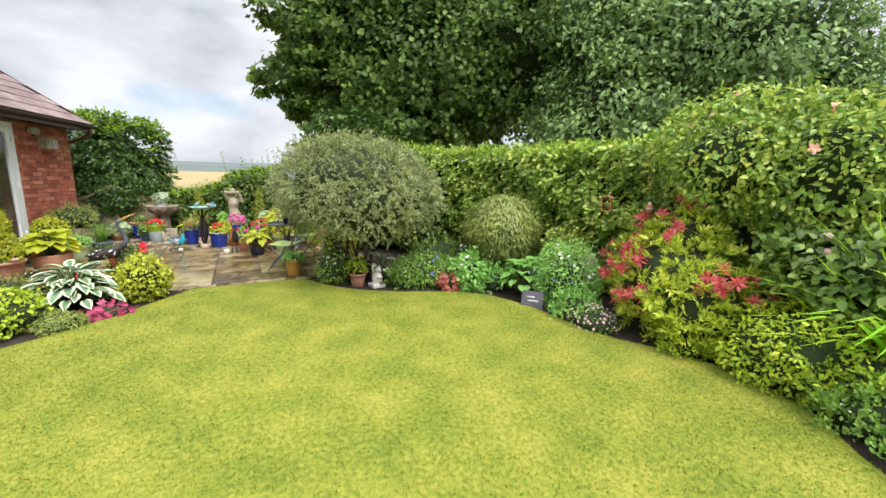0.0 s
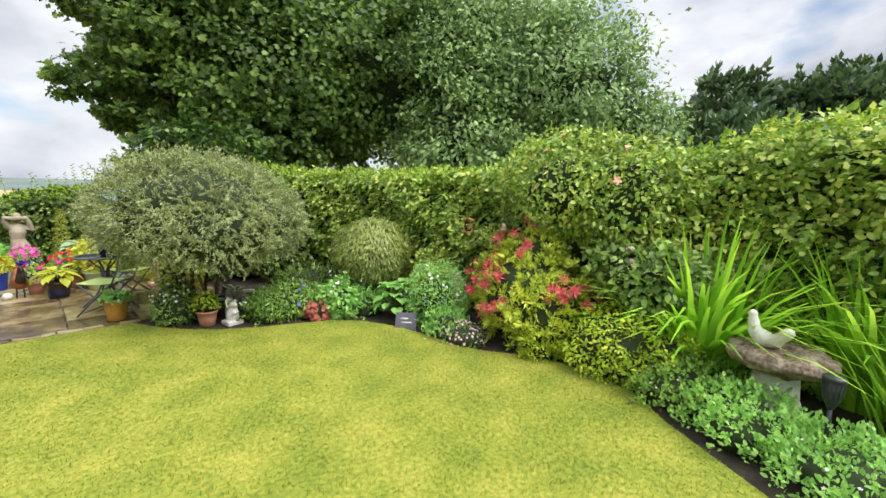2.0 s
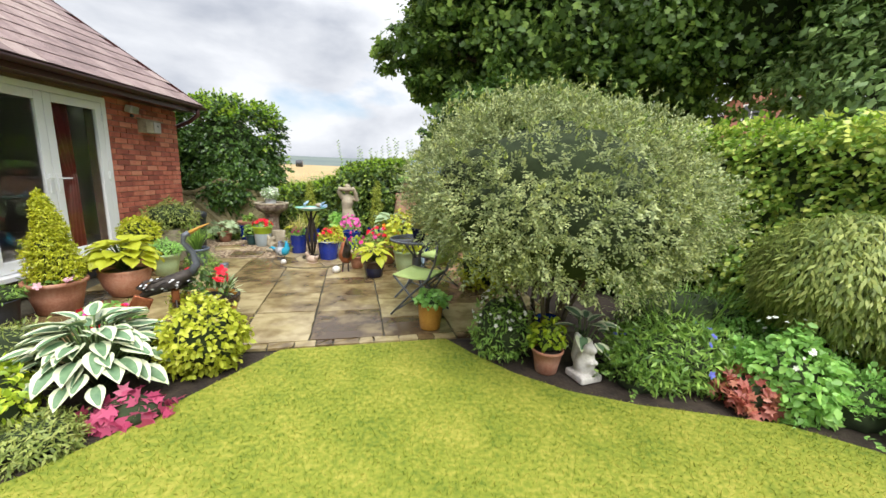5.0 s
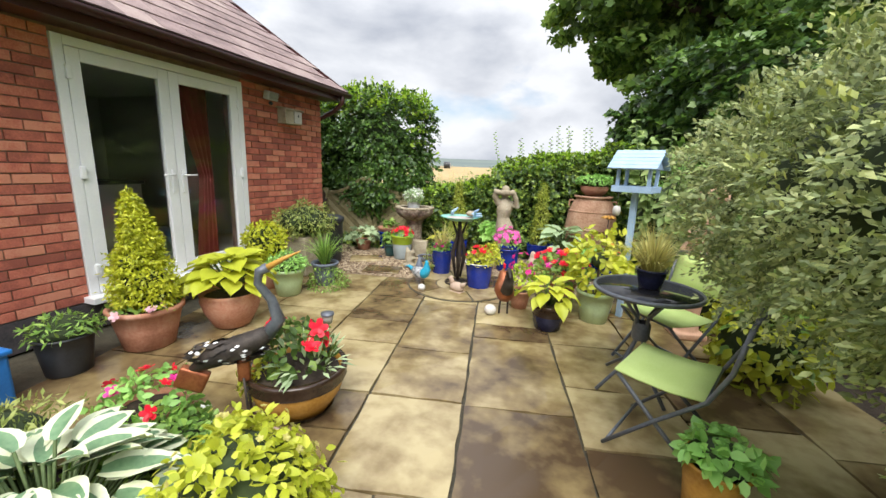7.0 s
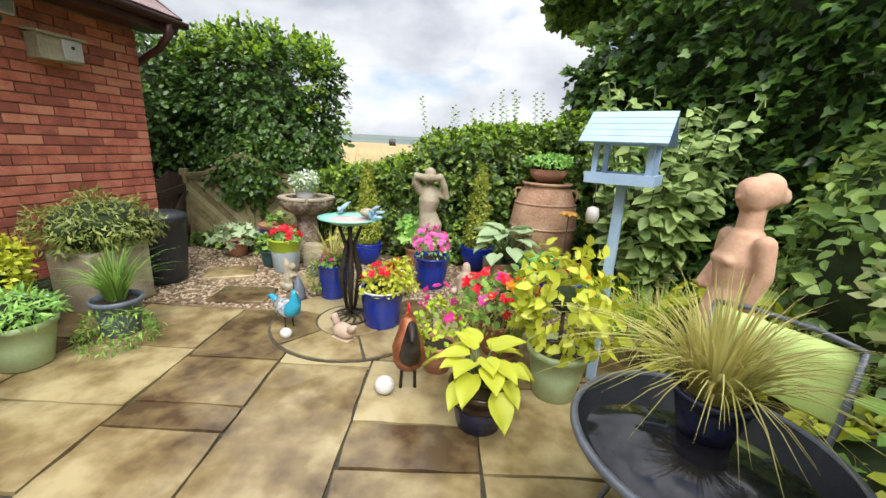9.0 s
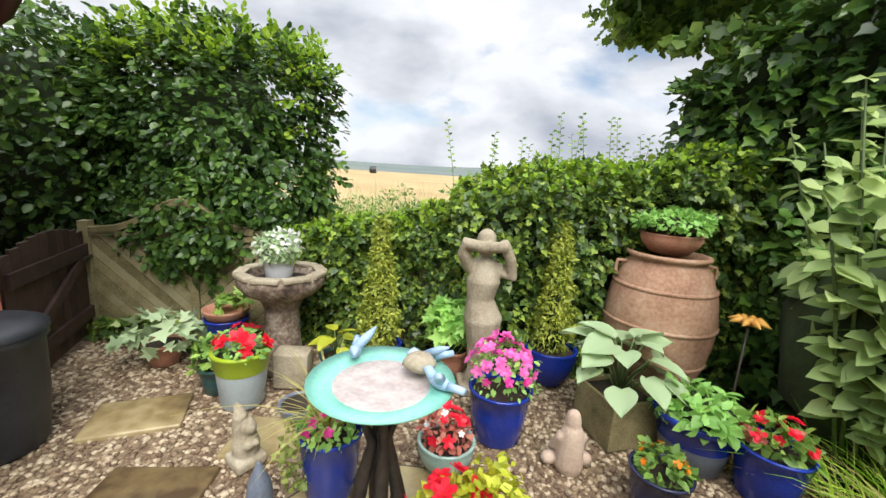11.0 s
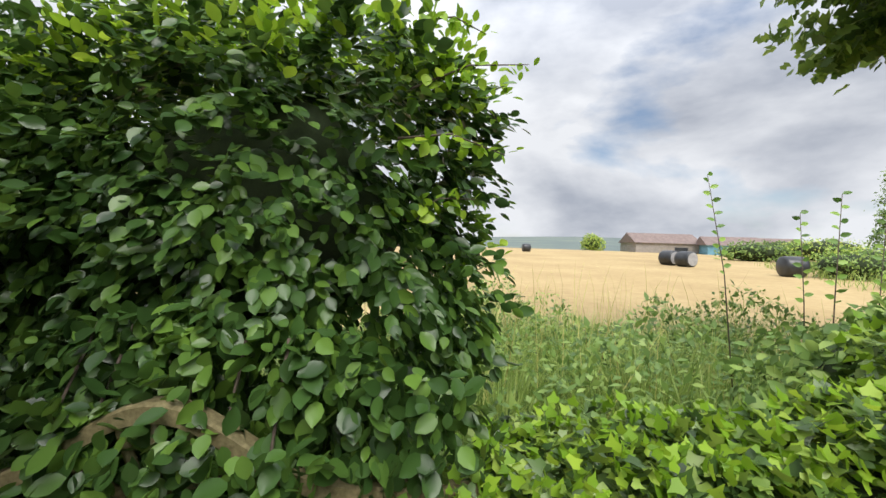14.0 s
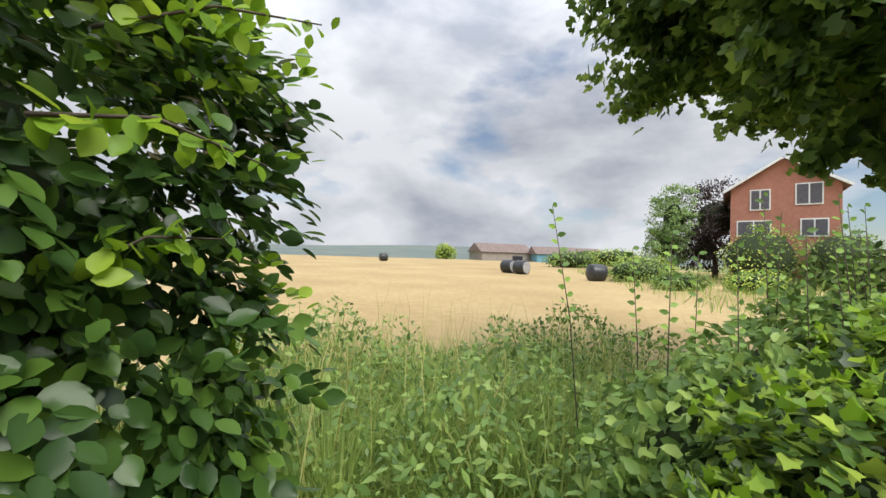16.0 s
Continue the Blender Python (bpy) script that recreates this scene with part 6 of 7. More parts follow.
flowers(ob, 0.36, 0.15, M["fresh"], M["red"], 75, 0.085, 220, 8, 0.09, 0.045, "red petunia flower")
ob = pot("potted_herb", -2.66, 6.12, 0.13, 0.2, M["teal"], "bushy green herb in a dark teal pot")
bush(ob, (0, 0, 0.26), (0.14, 0.14, 0.12), 220, 0.06, OVATE, M["green"], 76, 0.3, -0.6)
ob = pot("stacked_pot", -3.0, 6.66, 0.17, 0.30, M["blue"], "blue glazed pot holding a terracotta dish", "straight", category="plant pot")
part("inner_pot", lathe([(0.10, 0.29), (0.15, 0.30), (0.175, 0.36), (0.18, 0.375), (0.165, 0.376), (0.15, 0.34), (0, 0.335)]), M["terracotta"], ob, "terracotta dish on top")
bush(ob, (0.05, 0, 0.40), (0.13, 0.13, 0.08), 50, 0.09, LOBED, M["green"], 77, 0.3, -0.2, 0)
ob = pot("potted_fig", -3.3, 6.35, 0.14, 0.18, M["terracotta"], "low plant with large blue-green lobed leaves")
bush(ob, (0.04, -0.02, 0.24), (0.28, 0.24, 0.16), 60, 0.14, LOBED, M["silver"], 78, 0.3, -0.5, 0)
ob = pot("potted_petunia", -0.75, 6.10, 0.19, 0.33, M["blue"], "pink petunias spilling from a cobalt blue pot", "straight")
flowers(ob, 0.33, 0.19, M["fresh"], M["pink"], 79, 0.055, 260, 34, 0.18, 0.04, "pink petunia flower", M["magenta"])
ob = pot("potted_begonia", -1.02, 5.74, 0.15, 0.19, M["celadon"], "red and white begonias in a celadon bowl", "bowl")
flowers(ob, 0.18, 0.12, M["coral"], M["red"], 80, 0.05, 160, 10, 0.1, 0.045, "red begonia flower", M["white"])
ob = pot("potted_lily", 0.38, 6.14, 0.23, 0.32, M["blue"], "leafy green plant in a blue and grey pot", "flare", band=(M["greyglaze"], 0.5, "grey unglazed lower half"))
bush(ob, (0, 0, 0.34), (0.2, 0.2, 0.1), 260, 0.08, OVATE, M["fresh"], 81, 0.3, -0.2)
ob = pot("potted_marigold", 0.02, 5.68, 0.14, 0.25, M["navy"], "orange marigolds in a dark navy pot", "straight")
flowers(ob, 0.24, 0.11, M["green"], M["orange"], 82, 0.04, 150, 5, 0.07, 0.05, "orange marigold flower")
ob = pot("potted_begonia", 0.66, 5.94, 0.17, 0.29, M["blue"], "dark red begonias in a cobalt blue pot", "straight")
flowers(ob, 0.28, 0.15, M["green"], M["red"], 83, 0.055, 180, 12, 0.1, 0.06, "red begonia flower", M["coral"])
ob = pot("spare_bowl", -1.98, 5.98, 0.13, 0.1, M["greyglaze"], "empty grey glazed shallow bowl", "bowl", category="plant pot")
ob = thing("timber_planter", 0.0, 6.32, 0, "square timber planter with a large pale hosta", "planter", turn=24)
for k in range(4):
    part("side", box((0.36, 0.025, 0.30), (0.168 * math.sin(k * math.pi / 2), -0.168 * math.cos(k * math.pi / 2), 0.15), (0, 0, 90 * k), bevel=0.006), M["fence"], ob)
part("soil", box((0.31, 0.31, 0.02), (0, 0, 0.26)), M["soil"], ob)
hosta(ob, (0, 0, 0.26), 0.42, 0.38, 22, LEAF["silver"], 12)

urn = thing("garden_urn", 0.38, 6.87, 0.0, "large weathered terracotta urn with raised bands", "urn")
part("plinth", box((0.5, 0.5, 0.10), (0, 0, 0.05), bevel=0.02), M["stone"], urn)
up_ = [(0, 0.10), (0.25, 0.10), (0.27, 0.13), (0.33, 0.32), (0.365, 0.50), (0.372, 0.66), (0.345, 0.85), (0.29, 1.0), (0.25, 1.06), (0.25, 1.075), (0.275, 1.085), (0.275, 1.11), (0.24, 1.112), (0.22, 1.05)]
part("body", lathe(up_, 48), M["urnclay"], urn)
for z in (0.36, 0.62, 0.88):
    r = float(np.interp(z, [b for _, b in up_[1:9]], [a for a, _ in up_[1:9]]))
    part("raised_band", lathe([(r - 0.004, z - 0.016), (r + 0.010, z - 0.008), (r + 0.010, z + 0.008), (r - 0.004, z + 0.016)], 48), M["urnclay"], urn)
for sgn in (-1, 1):
    part("handle", tube([(sgn * 0.27, 0, 1.03), (sgn * 0.335, 0, 1.03), (sgn * 0.345, 0, 0.96), (sgn * 0.325, 0, 0.92)], 0.014), M["urnclay"], urn)
ob = pot("potted_trailer", 0.38, 6.87, 0.20, 0.15, M["terracotta"], "pale trailing plant in a terracotta bowl on the urn", "bowl", z=1.105)
bush(ob, (0, 0, 0.20), (0.24, 0.24, 0.11), 900, 0.045, OVATE, M["fresh"], 84, 0.3, -0.1)
ob = thing("rusty_flower_stake", 0.58, 6.2, 0, "rusty metal flower on a thin garden stake", "garden ornament")
part("stake", tube([(0, 0, 0), (0, 0, 0.84)], 0.006, seg=6), M["iron"], ob)
bm = bmesh.new()
for k in range(8):
    a = k * math.pi / 4
    tube([(0, 0, 0.845), (0.055 * math.cos(a), 0.055 * math.sin(a), 0.87), (0.10 * math.cos(a), 0.10 * math.sin(a), 0.855)], [0.012, 0.022, 0.003], bm, 6)
ball((0, 0, 0.865), (0.03, 0.03, 0.02), bm, 2)
part("flower_head", bm, M["rust"], ob)

bath = thing("metal_bird_bath", -1.19, 5.08, 0.016, "verdigris metal bird bath on an open iron stand", "bird bath")
for k in range(12):
    a = k * math.pi / 6
    part("base_bar", tube([(0.03 * math.cos(a), 0.03 * math.sin(a), 0.035), (0.09 * math.cos(a + 0.3), 0.09 * math.sin(a + 0.3), 0.03), (0.155 * math.cos(a), 0.155 * math.sin(a), 0.012)], 0.008, seg=6), M["iron"], bath)
part("base_ring", tube([(0.158 * math.cos(a), 0.158 * math.sin(a), 0.01) for a in np.linspace(0, 2 * math.pi, 25)], 0.009, seg=6), M["iron"], bath)
part("stem", tube([(0, 0, 0.02), (0, 0, 0.45), (0, 0, 0.80)], [0.022, 0.014, 0.02]), M["iron"], bath)
for k in range(4):
    a = k * math.pi / 2 + 0.4
    part("leaf_stay", tube([(0.03 * math.cos(a), 0.03 * math.sin(a), 0.08), (0.075 * math.cos(a), 0.075 * math.sin(a), 0.38), (0.03 * math.cos(a + .4), 0.03 * math.sin(a + .4), 0.62), (0.09 * math.cos(a), 0.09 * math.sin(a), 0.79)], [0.012, 0.03, 0.018, 0.01]), M["iron"], bath)
part("dish", lathe([(0, 0.80), (0.14, 0.805), (0.18, 0.83), (0.243, 0.845), (0.248, 0.852), (0.18, 0.842), (0.14, 0.822), (0, 0.818)], 40), M["verdigris"], bath)
part("grit", lathe([(0, 0.826), (0.10, 0.828), (0.165, 0.834), (0.17, 0.830)], 30), M["sand"], bath)
for k, a in enumerate((2.4, 0.9, -0.05)):
    b_ = part("perched_bird", ball((0, 0, 0.02), (0.05, 0.022, 0.022), sub=2), M["feeder"], bath, "pale blue metal bird on the rim")
    bm2 = tube([(0.03, 0, 0.025), (0.055, 0, 0.045), (0.08, 0, 0.04)], [0.018, 0.017, 0.003], seg=8)
    part("head", bm2, M["feeder"], b_)
    part("wing", tube([(0, 0, 0.03), (-0.03, 0.05, 0.07), (-0.06, 0.075, 0.09)], [0.02, 0.016, 0.004], seg=6), M["feeder"], b_)
    part("tail", tube([(-0.03, 0, 0.02), (-0.10, 0, 0.03)], [0.016, 0.012], seg=6), M["feeder"], b_)
    b_.matrix_local = pose(0.20 * math.cos(a), 0.20 * math.sin(a), 0.85, 0, 0, math.degrees(a) + 150)
tagged(part("bath_stone", ball((-1.08, 5.16, 0.90), (0.06, 0.05, 0.035), lump=0.15), M["stone"]), "rounded stone lying in the bird bath", "stone")


# ---- planted bed beside the lawn ----
def plant(name, x, y, label, category="plant", group="bed plants", z=-0.04):
    return thing(name, x, y, z, label, category, group)


ob = plant("evergreen_shrub", 1.80, 1.95, "large domed grey-green evergreen shrub on bare stems", "shrub", "")
sprig_bush(ob, [((0, -0.05, 1.48), (1.10, 1.10, 0.68)), ((-0.38, 0.42, 1.42), (0.80, 0.82, 0.60)), ((0.55, -0.2, 1.28), (0.66, 0.75, 0.52)), ((-0.36, -0.35, 1.25), (0.60, 0.62, 0.50)), ((0.1, -0.55, 1.18), (0.72, 0.58, 0.48)), ((0.15, 0.5, 1.72), (0.7, 0.6, 0.5))],
           250, 24, 0.11, 0.027, OVAL, M["shrub"], 91, 0.13, -0.8, 0.70)
p, o = blob_points((0, 0, 1.50), (1.16, 1.18, 0.74), 420, 92, 0.12, 0.10, -0.2, 4.0)
q, tip, nrm = sprays(p, o * 0.6 + np.array([0, 0, 0.5]), 7, 0.13, 93, -0.4, 0.7, 0.4)
leaves("young_growth", q, tip, nrm, 0.028, OVAL, M["dome"], ob, "pale young shoot tips")
for k in range(11):
    a = k * 0.62
    part("stem", tube([(0.16 * math.cos(a), 0.2 * math.sin(a), 0), (0.24 * math.cos(a + .3), 0.24 * math.sin(a + .3), 0.4), (0.55 * math.cos(a), 0.55 * math.sin(a), 1.05)], [0.026, 0.021, 0.014], seg=7), M["bark"], ob)
ob = plant("variegated_shrub", 1.55, 3.75, "shrub with yellow-edged leaves beside the patio", "shrub")
hosta(ob, (0, 0, 0.05), 0.4, 0.55, 26, LEAF["green"], 21)
bush(ob, (0, 0, 0.3), (0.35, 0.35, 0.3), 500, 0.09, OVATE, M["lime"], 93, 0.3)

ob = pot("potted_succulent", 0.83, 2.28, 0.13, 0.26, M["ochre"], "green succulent in an ochre glazed pot", "straight", group="bed pots")
bush(ob, (0, 0, 0.28), (0.14, 0.14, 0.08), 200, 0.07, OVATE, M["fresh"], 94, 0.2, -0.1)
ob = plant("daisy_clump", 1.45, 1.76, "tall white daisies with bushy green stems")
bush(ob, (0, 0, 0.28), (0.26, 0.26, 0.32), 1500, 0.06, SLIM, M["green"], 95, 0.2)
blooms(ob, (0, 0, 0.34), (0.27, 0.27, 0.32), 60, 0.035, M["white"], 96, "daisy", low=-0.1)
ob = pot("potted_herb", 1.78, 1.52, 0.125, 0.2, M["terracotta"], "small leafy plant in a terracotta pot", group="bed pots", z=-0.03)
bush(ob, (0, 0, 0.29), (0.13, 0.13, 0.14), 300, 0.05, OVATE, M["mound"], 97, 0.3, -0.5)
tagged(part("blue_pot", lathe([(0, 0), (0.08, 0), (0.11, 0.26), (0.115, 0.28), (0.095, 0.28), (0.09, 0.2)], 20), M["blue"]), "small cobalt blue pot under the shrub", "plant pot").matrix_world = pose(1.92, 2.0, -0.035)
ob = plant("edged_hosta", 2.12, 1.66, "cream-edged hosta behind the squirrel ornament")
hosta(ob, (0, 0, 0), 0.30, 0.42, 14, LEAF["edged"], 22)
ob = plant("blue_perennial", 2.7, 1.42, "leafy perennial with small blue flowers")
bush(ob, (0, 0, 0.2), (0.5, 0.34, 0.30), 3000, 0.08, SLIM, M["green"], 98, 0.2, core=0.65)
blooms(ob, (0, 0, 0.22), (0.5, 0.34, 0.3), 12, 0.05, M["blueflower"], 99, "blue_flower")
ob = plant("fern_clump", 3.3, 2.2, "dark green ferns under the shrubs")
blades(ob, (0, 0, 0), 200, 0.75, 0.75, 0.02, M["green"], 100, droop=0.5, base=0.4)
bush(ob, (0, 0, 0.25), (0.6, 0.45, 0.3), 1200, 0.08, SLIM, M["sycamore"], 101, 0.3)
ob = plant("coral_heuchera", 3.1, 1.08, "coral-leaved heuchera at the lawn edge")
bush(ob, (0, 0, 0.12), (0.2, 0.18, 0.15), 260, 0.075, LOBED, M["coral"], 102, 0.25, -0.5)
ob = plant("white_perennial", 3.36, 1.12, "fresh green perennial with flat white flowers")
bush(ob, (0, 0, 0.2), (0.35, 0.32, 0.32), 2400, 0.06, OVATE, M["fresh"], 103, 0.3, core=0.6)
blooms(ob, (0, 0, 0.32), (0.4, 0.35, 0.35), 30, 0.035, M["white"], 104, "white_flower")
ob = plant("dome_bush", 4.0, 1.42, "clipped dome of fine arching golden-green foliage", "shrub")
p, o = blob_points((0, 0, 0.86), (0.60, 0.60, 0.52), 15000, 105, 0.07, 0.15, -0.75, 3)
leaves("foliage", p, o * 0.5 + np.array([0, 0, -1.0]) + rng.normal(size=o.shape) * 0.35, o, 0.075 * rng.uniform(0.6, 1.2, len(p)), SLIM, M["dome"], ob)
# solid filler, darkened in colour to look like shade under the dome's leaves
part("inner_mass", ball((0, 0, 0.84), (0.52, 0.52, 0.44)), M["core"], ob)
part("stem", tube([(0, 0, -0.02), (0, 0, 0.5)], 0.04), M["bark"], ob)
ob = plant("large_leaved_plant", 3.98, 0.55, "plant with large soft light green leaves")
hosta(ob, (0, 0, 0.0), 0.42, 0.5, 44, LEAF["fresh"], 23)
ob = plant("slate_sign", 3.88, 0.06, "leaning grey slate sign with worn chalk lines", "sign", "", -0.035)
part("slate", box((0.27, 0.02, 0.22), (0, 0, 0.11), (-22, 0, 0), bevel=0.004), M["slate"], ob)
for k, (w, zz) in enumerate(((0.10, 0.145), (0.13, 0.10))):
    part("chalk_line", box((w, 0.004, 0.018), (-0.02 + 0.03 * k, -0.0125 + (zz - 0.11) * 0.404, zz), (-22, 0, 0)), M["chalk"], ob)
ob.matrix_world = pose(3.86, 0.08, -0.035, 0, 0, -38)
ob = plant("white_perennial", 4.3, 0.1, "tall mixed perennials with white and blue flowers")
bush(ob, (0, 0, 0.35), (0.38, 0.5, 0.45), 4200, 0.065, SLIM, M["fresh"], 106, 0.3, core=0.6)
blooms(ob, (0, 0, 0.4), (0.42, 0.52, 0.45), 40, 0.04, M["white"], 107, "white_flower")
blooms(ob, (0, 0, 0.35), (0.4, 0.5, 0.4), 14, 0.035, M["blueflower"], 108, "blue_flower")
ob = plant("pink_diascia", 4.18, -0.72, "low mound of small pink flowers on the lawn edge")
bush(ob, (0, 0, 0.1), (0.22, 0.26, 0.14), 500, 0.04, SLIM, M["green"], 109, 0.3)
blooms(ob, (-0.04, 0, 0.12), (0.25, 0.28, 0.18), 110, 0.03, M["palepink"], 110, "pink_flower", low=-0.2)
ob = plant("bronze_perennial", 4.75, 0.75, "bronze-leaved perennial in front of the hedge")
bush(ob, (0, 0, 0.5), (0.35, 0.4, 0.5), 2600, 0.07, OVATE, M["hedge_red"], 111, 0.3, core=0.6)
ob = plant("stone_post", 4.75, 0.2, "short weathered stone post among the plants", "post", "")
part("post", lathe([(0.07, 0), (0.07, 0.6), (0.05, 0.66), (0, 0.68)], 14), M["stone"], ob)

def rosette(name, n, length, mat, width=1.0, rise=0.4):
    """A whorl of slim leaves round a shoot tip, which points along z."""
    g = np.random.default_rng(9)
    a = np.arange(n) * 2.4
    lift = np.linspace(-0.3, 1.1, n) + rise
    tip = np.stack([np.cos(a), np.sin(a), lift], 1)
    ob = leaves(name, np.stack([0 * a, 0 * a, np.linspace(0, 0.03, n)], 1), tip, np.stack([-np.cos(a) * lift, -np.sin(a) * lift, 1 + 0 * a], 1), length * g.uniform(0.75, 1.1, n), SLIM, mat, None, "", width)
    me = ob.data
    bpy.data.objects.remove(ob)
    return me


FLAME = rosette("flame_shoot", 14, 0.085, M["flame"], 1.15, 0.0)
ob = plant("pieris_shrub", 4.95, -0.98, "pieris with yellow-green leaves and scarlet shoots", "shrub", "")
for k, (c, r, n_) in enumerate((((0, 0, 0.55), (0.62, 0.70, 0.58), 3600), ((0.12, 0.02, 1.0), (0.36, 0.36, 0.34), 1100), ((-0.1, -0.4, 0.4), (0.45, 0.42, 0.42), 1500))):
    sprig_bush(ob, [(c, r)], 150, 12, 0.06, 0.075, SLIM, M["pieris"], 112 + 9 * k, 0.2, -0.8, 0.78, 3.0, -0.4, "foliage")
for k, (c, r) in enumerate((((0.05, 0.12, 1.25), (0.2, 0.24, 0.16)), ((-0.3, 0.34, 0.86), (0.12, 0.12, 0.14)), ((-0.42, 0.42, 0.62), (0.12, 0.14, 0.14)), ((-0.5, 0.1, 0.72), (0.1, 0.16, 0.12)), ((-0.55, -0.02, 0.42), (0.1, 0.12, 0.15)), ((-0.2, -0.62, 0.72), (0.1, 0.14, 0.1)), ((0.1, -0.72, 0.58), (0.08, 0.08, 0.14)), ((-0.1, 0.1, 1.05), (0.3, 0.3, 0.15)))):
    p, o = blob_points(c, r, 9, 120 + k, 0.2, 0.3, -0.3)
    for a, d in zip(p, o):
        sh = new("flame_shoot", FLAME)
        sh.parent = ob
        sh["label"] = "scarlet young shoot"
        way = Vector(d + np.array([-0.35, -0.2, 0.25])).normalized()
        sh.matrix_local = Matrix.Translation(Vector(a + d * 0.05)) @ way.to_track_quat("Z", "Y").to_matrix().to_4x4() @ pose(0, 0, 0, 0, 0, 360 * random.random())
ob = plant("climbing_rose", 5.45, -1.0, "tall climbing rose with peach flowers", "rose", "")
for k, (c, r, n_) in enumerate((((0, 0, 1.85), (0.62, 0.85, 0.66), 4200), ((0.15, -0.75, 1.75), (0.5, 0.75, 0.70), 3000), ((0.1, 0.5, 1.5), (0.45, 0.5, 0.5), 1600), ((0.3, -0.2, 1.1), (0.5, 0.8, 0.5), 1800))):
    bush(ob, c, r, int(n_ * 1.5), 0.062, OVATE, M["bramble"] if k > 1 else M["hedge"], 130 + k, 0.3, core=0.55)
blooms(ob, (0, -0.1, 1.85), (0.66, 1.0, 0.66), 24, 0.085, M["peach"], 135, "rose_flower", "peach rose flower", -0.5)
for k in range(5):
    part("cane", tube([(0.1 * k - 0.2, 0.1, 0), (0.15 * k - 0.3, 0, 1.2), (0.2 * k - 0.4, -0.1 * k, 2.3 + 0.1 * (k % 2))], [0.018, 0.013, 0.006], seg=6), M["stem"], ob)
ob = plant("pink_rose", 5.35, -2.15, "rose bush with large pale pink flowers", "rose", "")
bush(ob, (0, 0, 0.95), (0.42, 0.6, 0.35), 1700, 0.08, OVATE, M["bramble"], 136, 0.3, core=0.6)
for k, (x, y, z) in enumerate(((-0.22, 0.05, 1.2), (-0.24, 0.02, 1.08), (-0.24, 0.2, 0.94))):
    bm = bmesh.new()
    for j in range(3):
        lathe([(0.01, 0.0), (0.030 - j * 0.008, 0.012), (0.044 - j * 0.011, 0.035), (0.036 - j * 0.010, 0.05)], 12, bm, (x, y, z + j * 0.006))
    part("rose_flower", bm, M["palepink"], ob, "pale pink double rose flower")
part("stem", tube([(0, 0, 0), (0, 0, 0.9)], 0.02), M["bark"], ob)
ob = plant("golden_mound", 5.1, -2.05, "low spreading mound of golden-green foliage", "shrub", "")
bush(ob, (0, 0, 0.22), (0.52, 0.72, 0.42), 7000, 0.05, OVAL, M["mound"], 140, 0.22, -0.5, 0.85, freq=5)
bush(ob, (0.35, 0.1, 0.35), (0.5, 0.8, 0.45), 3000, 0.05, OVAL, M["mound"], 141, 0.22, -0.5, 0.85, freq=5)
ob = plant("crocosmia_clump", 5.95, -2.78, "large clump of bright green sword-shaped leaves")
blades(ob, (-0.15, 0.25, 0), 420, 1.75, 0.82, 0.044, M["blade"], 142, droop=0.66, base=0.45, name="sword_leaf")
blades(ob, (0.35, -0.9, 0), 260, 1.50, 0.80, 0.044, M["blade"], 143, droop=0.55, base=0.35, name="sword_leaf")
ob = plant("iris_clump", 5.45, -4.05, "upright clump of broad iris leaves")
blades(ob, (0, 0, 0), 70, 1.0, 0.45, 0.03, M["blade"], 144, droop=0.3, base=0.25, name="sword_leaf")
ob = thing("stone_table", 5.14, -3.30, -0.04, "toadstool-like lichened stone table on a pale pedestal", "garden ornament")
part("pedestal", lathe([(0, 0), (0.2, 0), (0.22, 0.06), (0.15, 0.25), (0.14, 0.42), (0.17, 0.48)], 20), M["palestone"], ob)
bm = lathe([(0, 0.46), (0.20, 0.46), (0.30, 0.50), (0.335, 0.55), (0.31, 0.60), (0.21, 0.63), (0, 0.635)], 48)
bmesh.ops.subdivide_edges(bm, edges=bm.edges[:], cuts=2, use_grid_fill=True)
for v in bm.verts:
    v.co *= 1 + 0.07 * noise.noise(v.co * 9) + 0.04 * noise.noise(v.co * 26)
part("top_stone", bm, M["lichen"], ob, "dark pitted lichened top stone")
ob = figure("hen_ornament", 5.02, -3.24, 0.58, 70, 0.30, M["palestone"], "white painted stone hen on the stone table", [([(-0.25, 0, 0.25), (0.05, 0, 0.22), (0.25, 0, 0.35)], [0.14, 0.24, 0.16]), ([(0.28, 0, 0.4), (0.36, 0, 0.75)], [0.15, 0.1]), ([(0.36, 0, 0.8), (0.5, 0, 0.78)], [0.11, 0.03]), ([(-0.25, 0, 0.3), (-0.48, 0, 0.55)], [0.14, 0.13])])
ob["category"] = "garden ornament"
ob = thing("solar_torch", 4.75, -3.66, -0.04, "black solar torch light on a stake", "garden light")
part("stake", tube([(0, 0, 0), (0, 0, 0.46)], 0.012), M["bin"], ob)
part("cone", lathe([(0.014, 0.42), (0.035, 0.47), (0.045, 0.50)], 16), M["bin"], ob)
for k in range(14):
    a = k * math.pi / 7
    part("louvre", box((0.004, 0.012, 0.11), (0.05 * math.cos(a), 0.05 * math.sin(a), 0.555), (0, 4, math.degrees(a)), bevel=0.001), M["bin"], ob)
part("lamp_core", lathe([(0, 0.50), (0.042, 0.50), (0.046, 0.61), (0, 0.61)], 16), M["slate"], ob)
part("cap", lathe([(0.056, 0.608), (0.06, 0.62), (0.055, 0.635), (0, 0.64)], 20), M["bin"], ob)
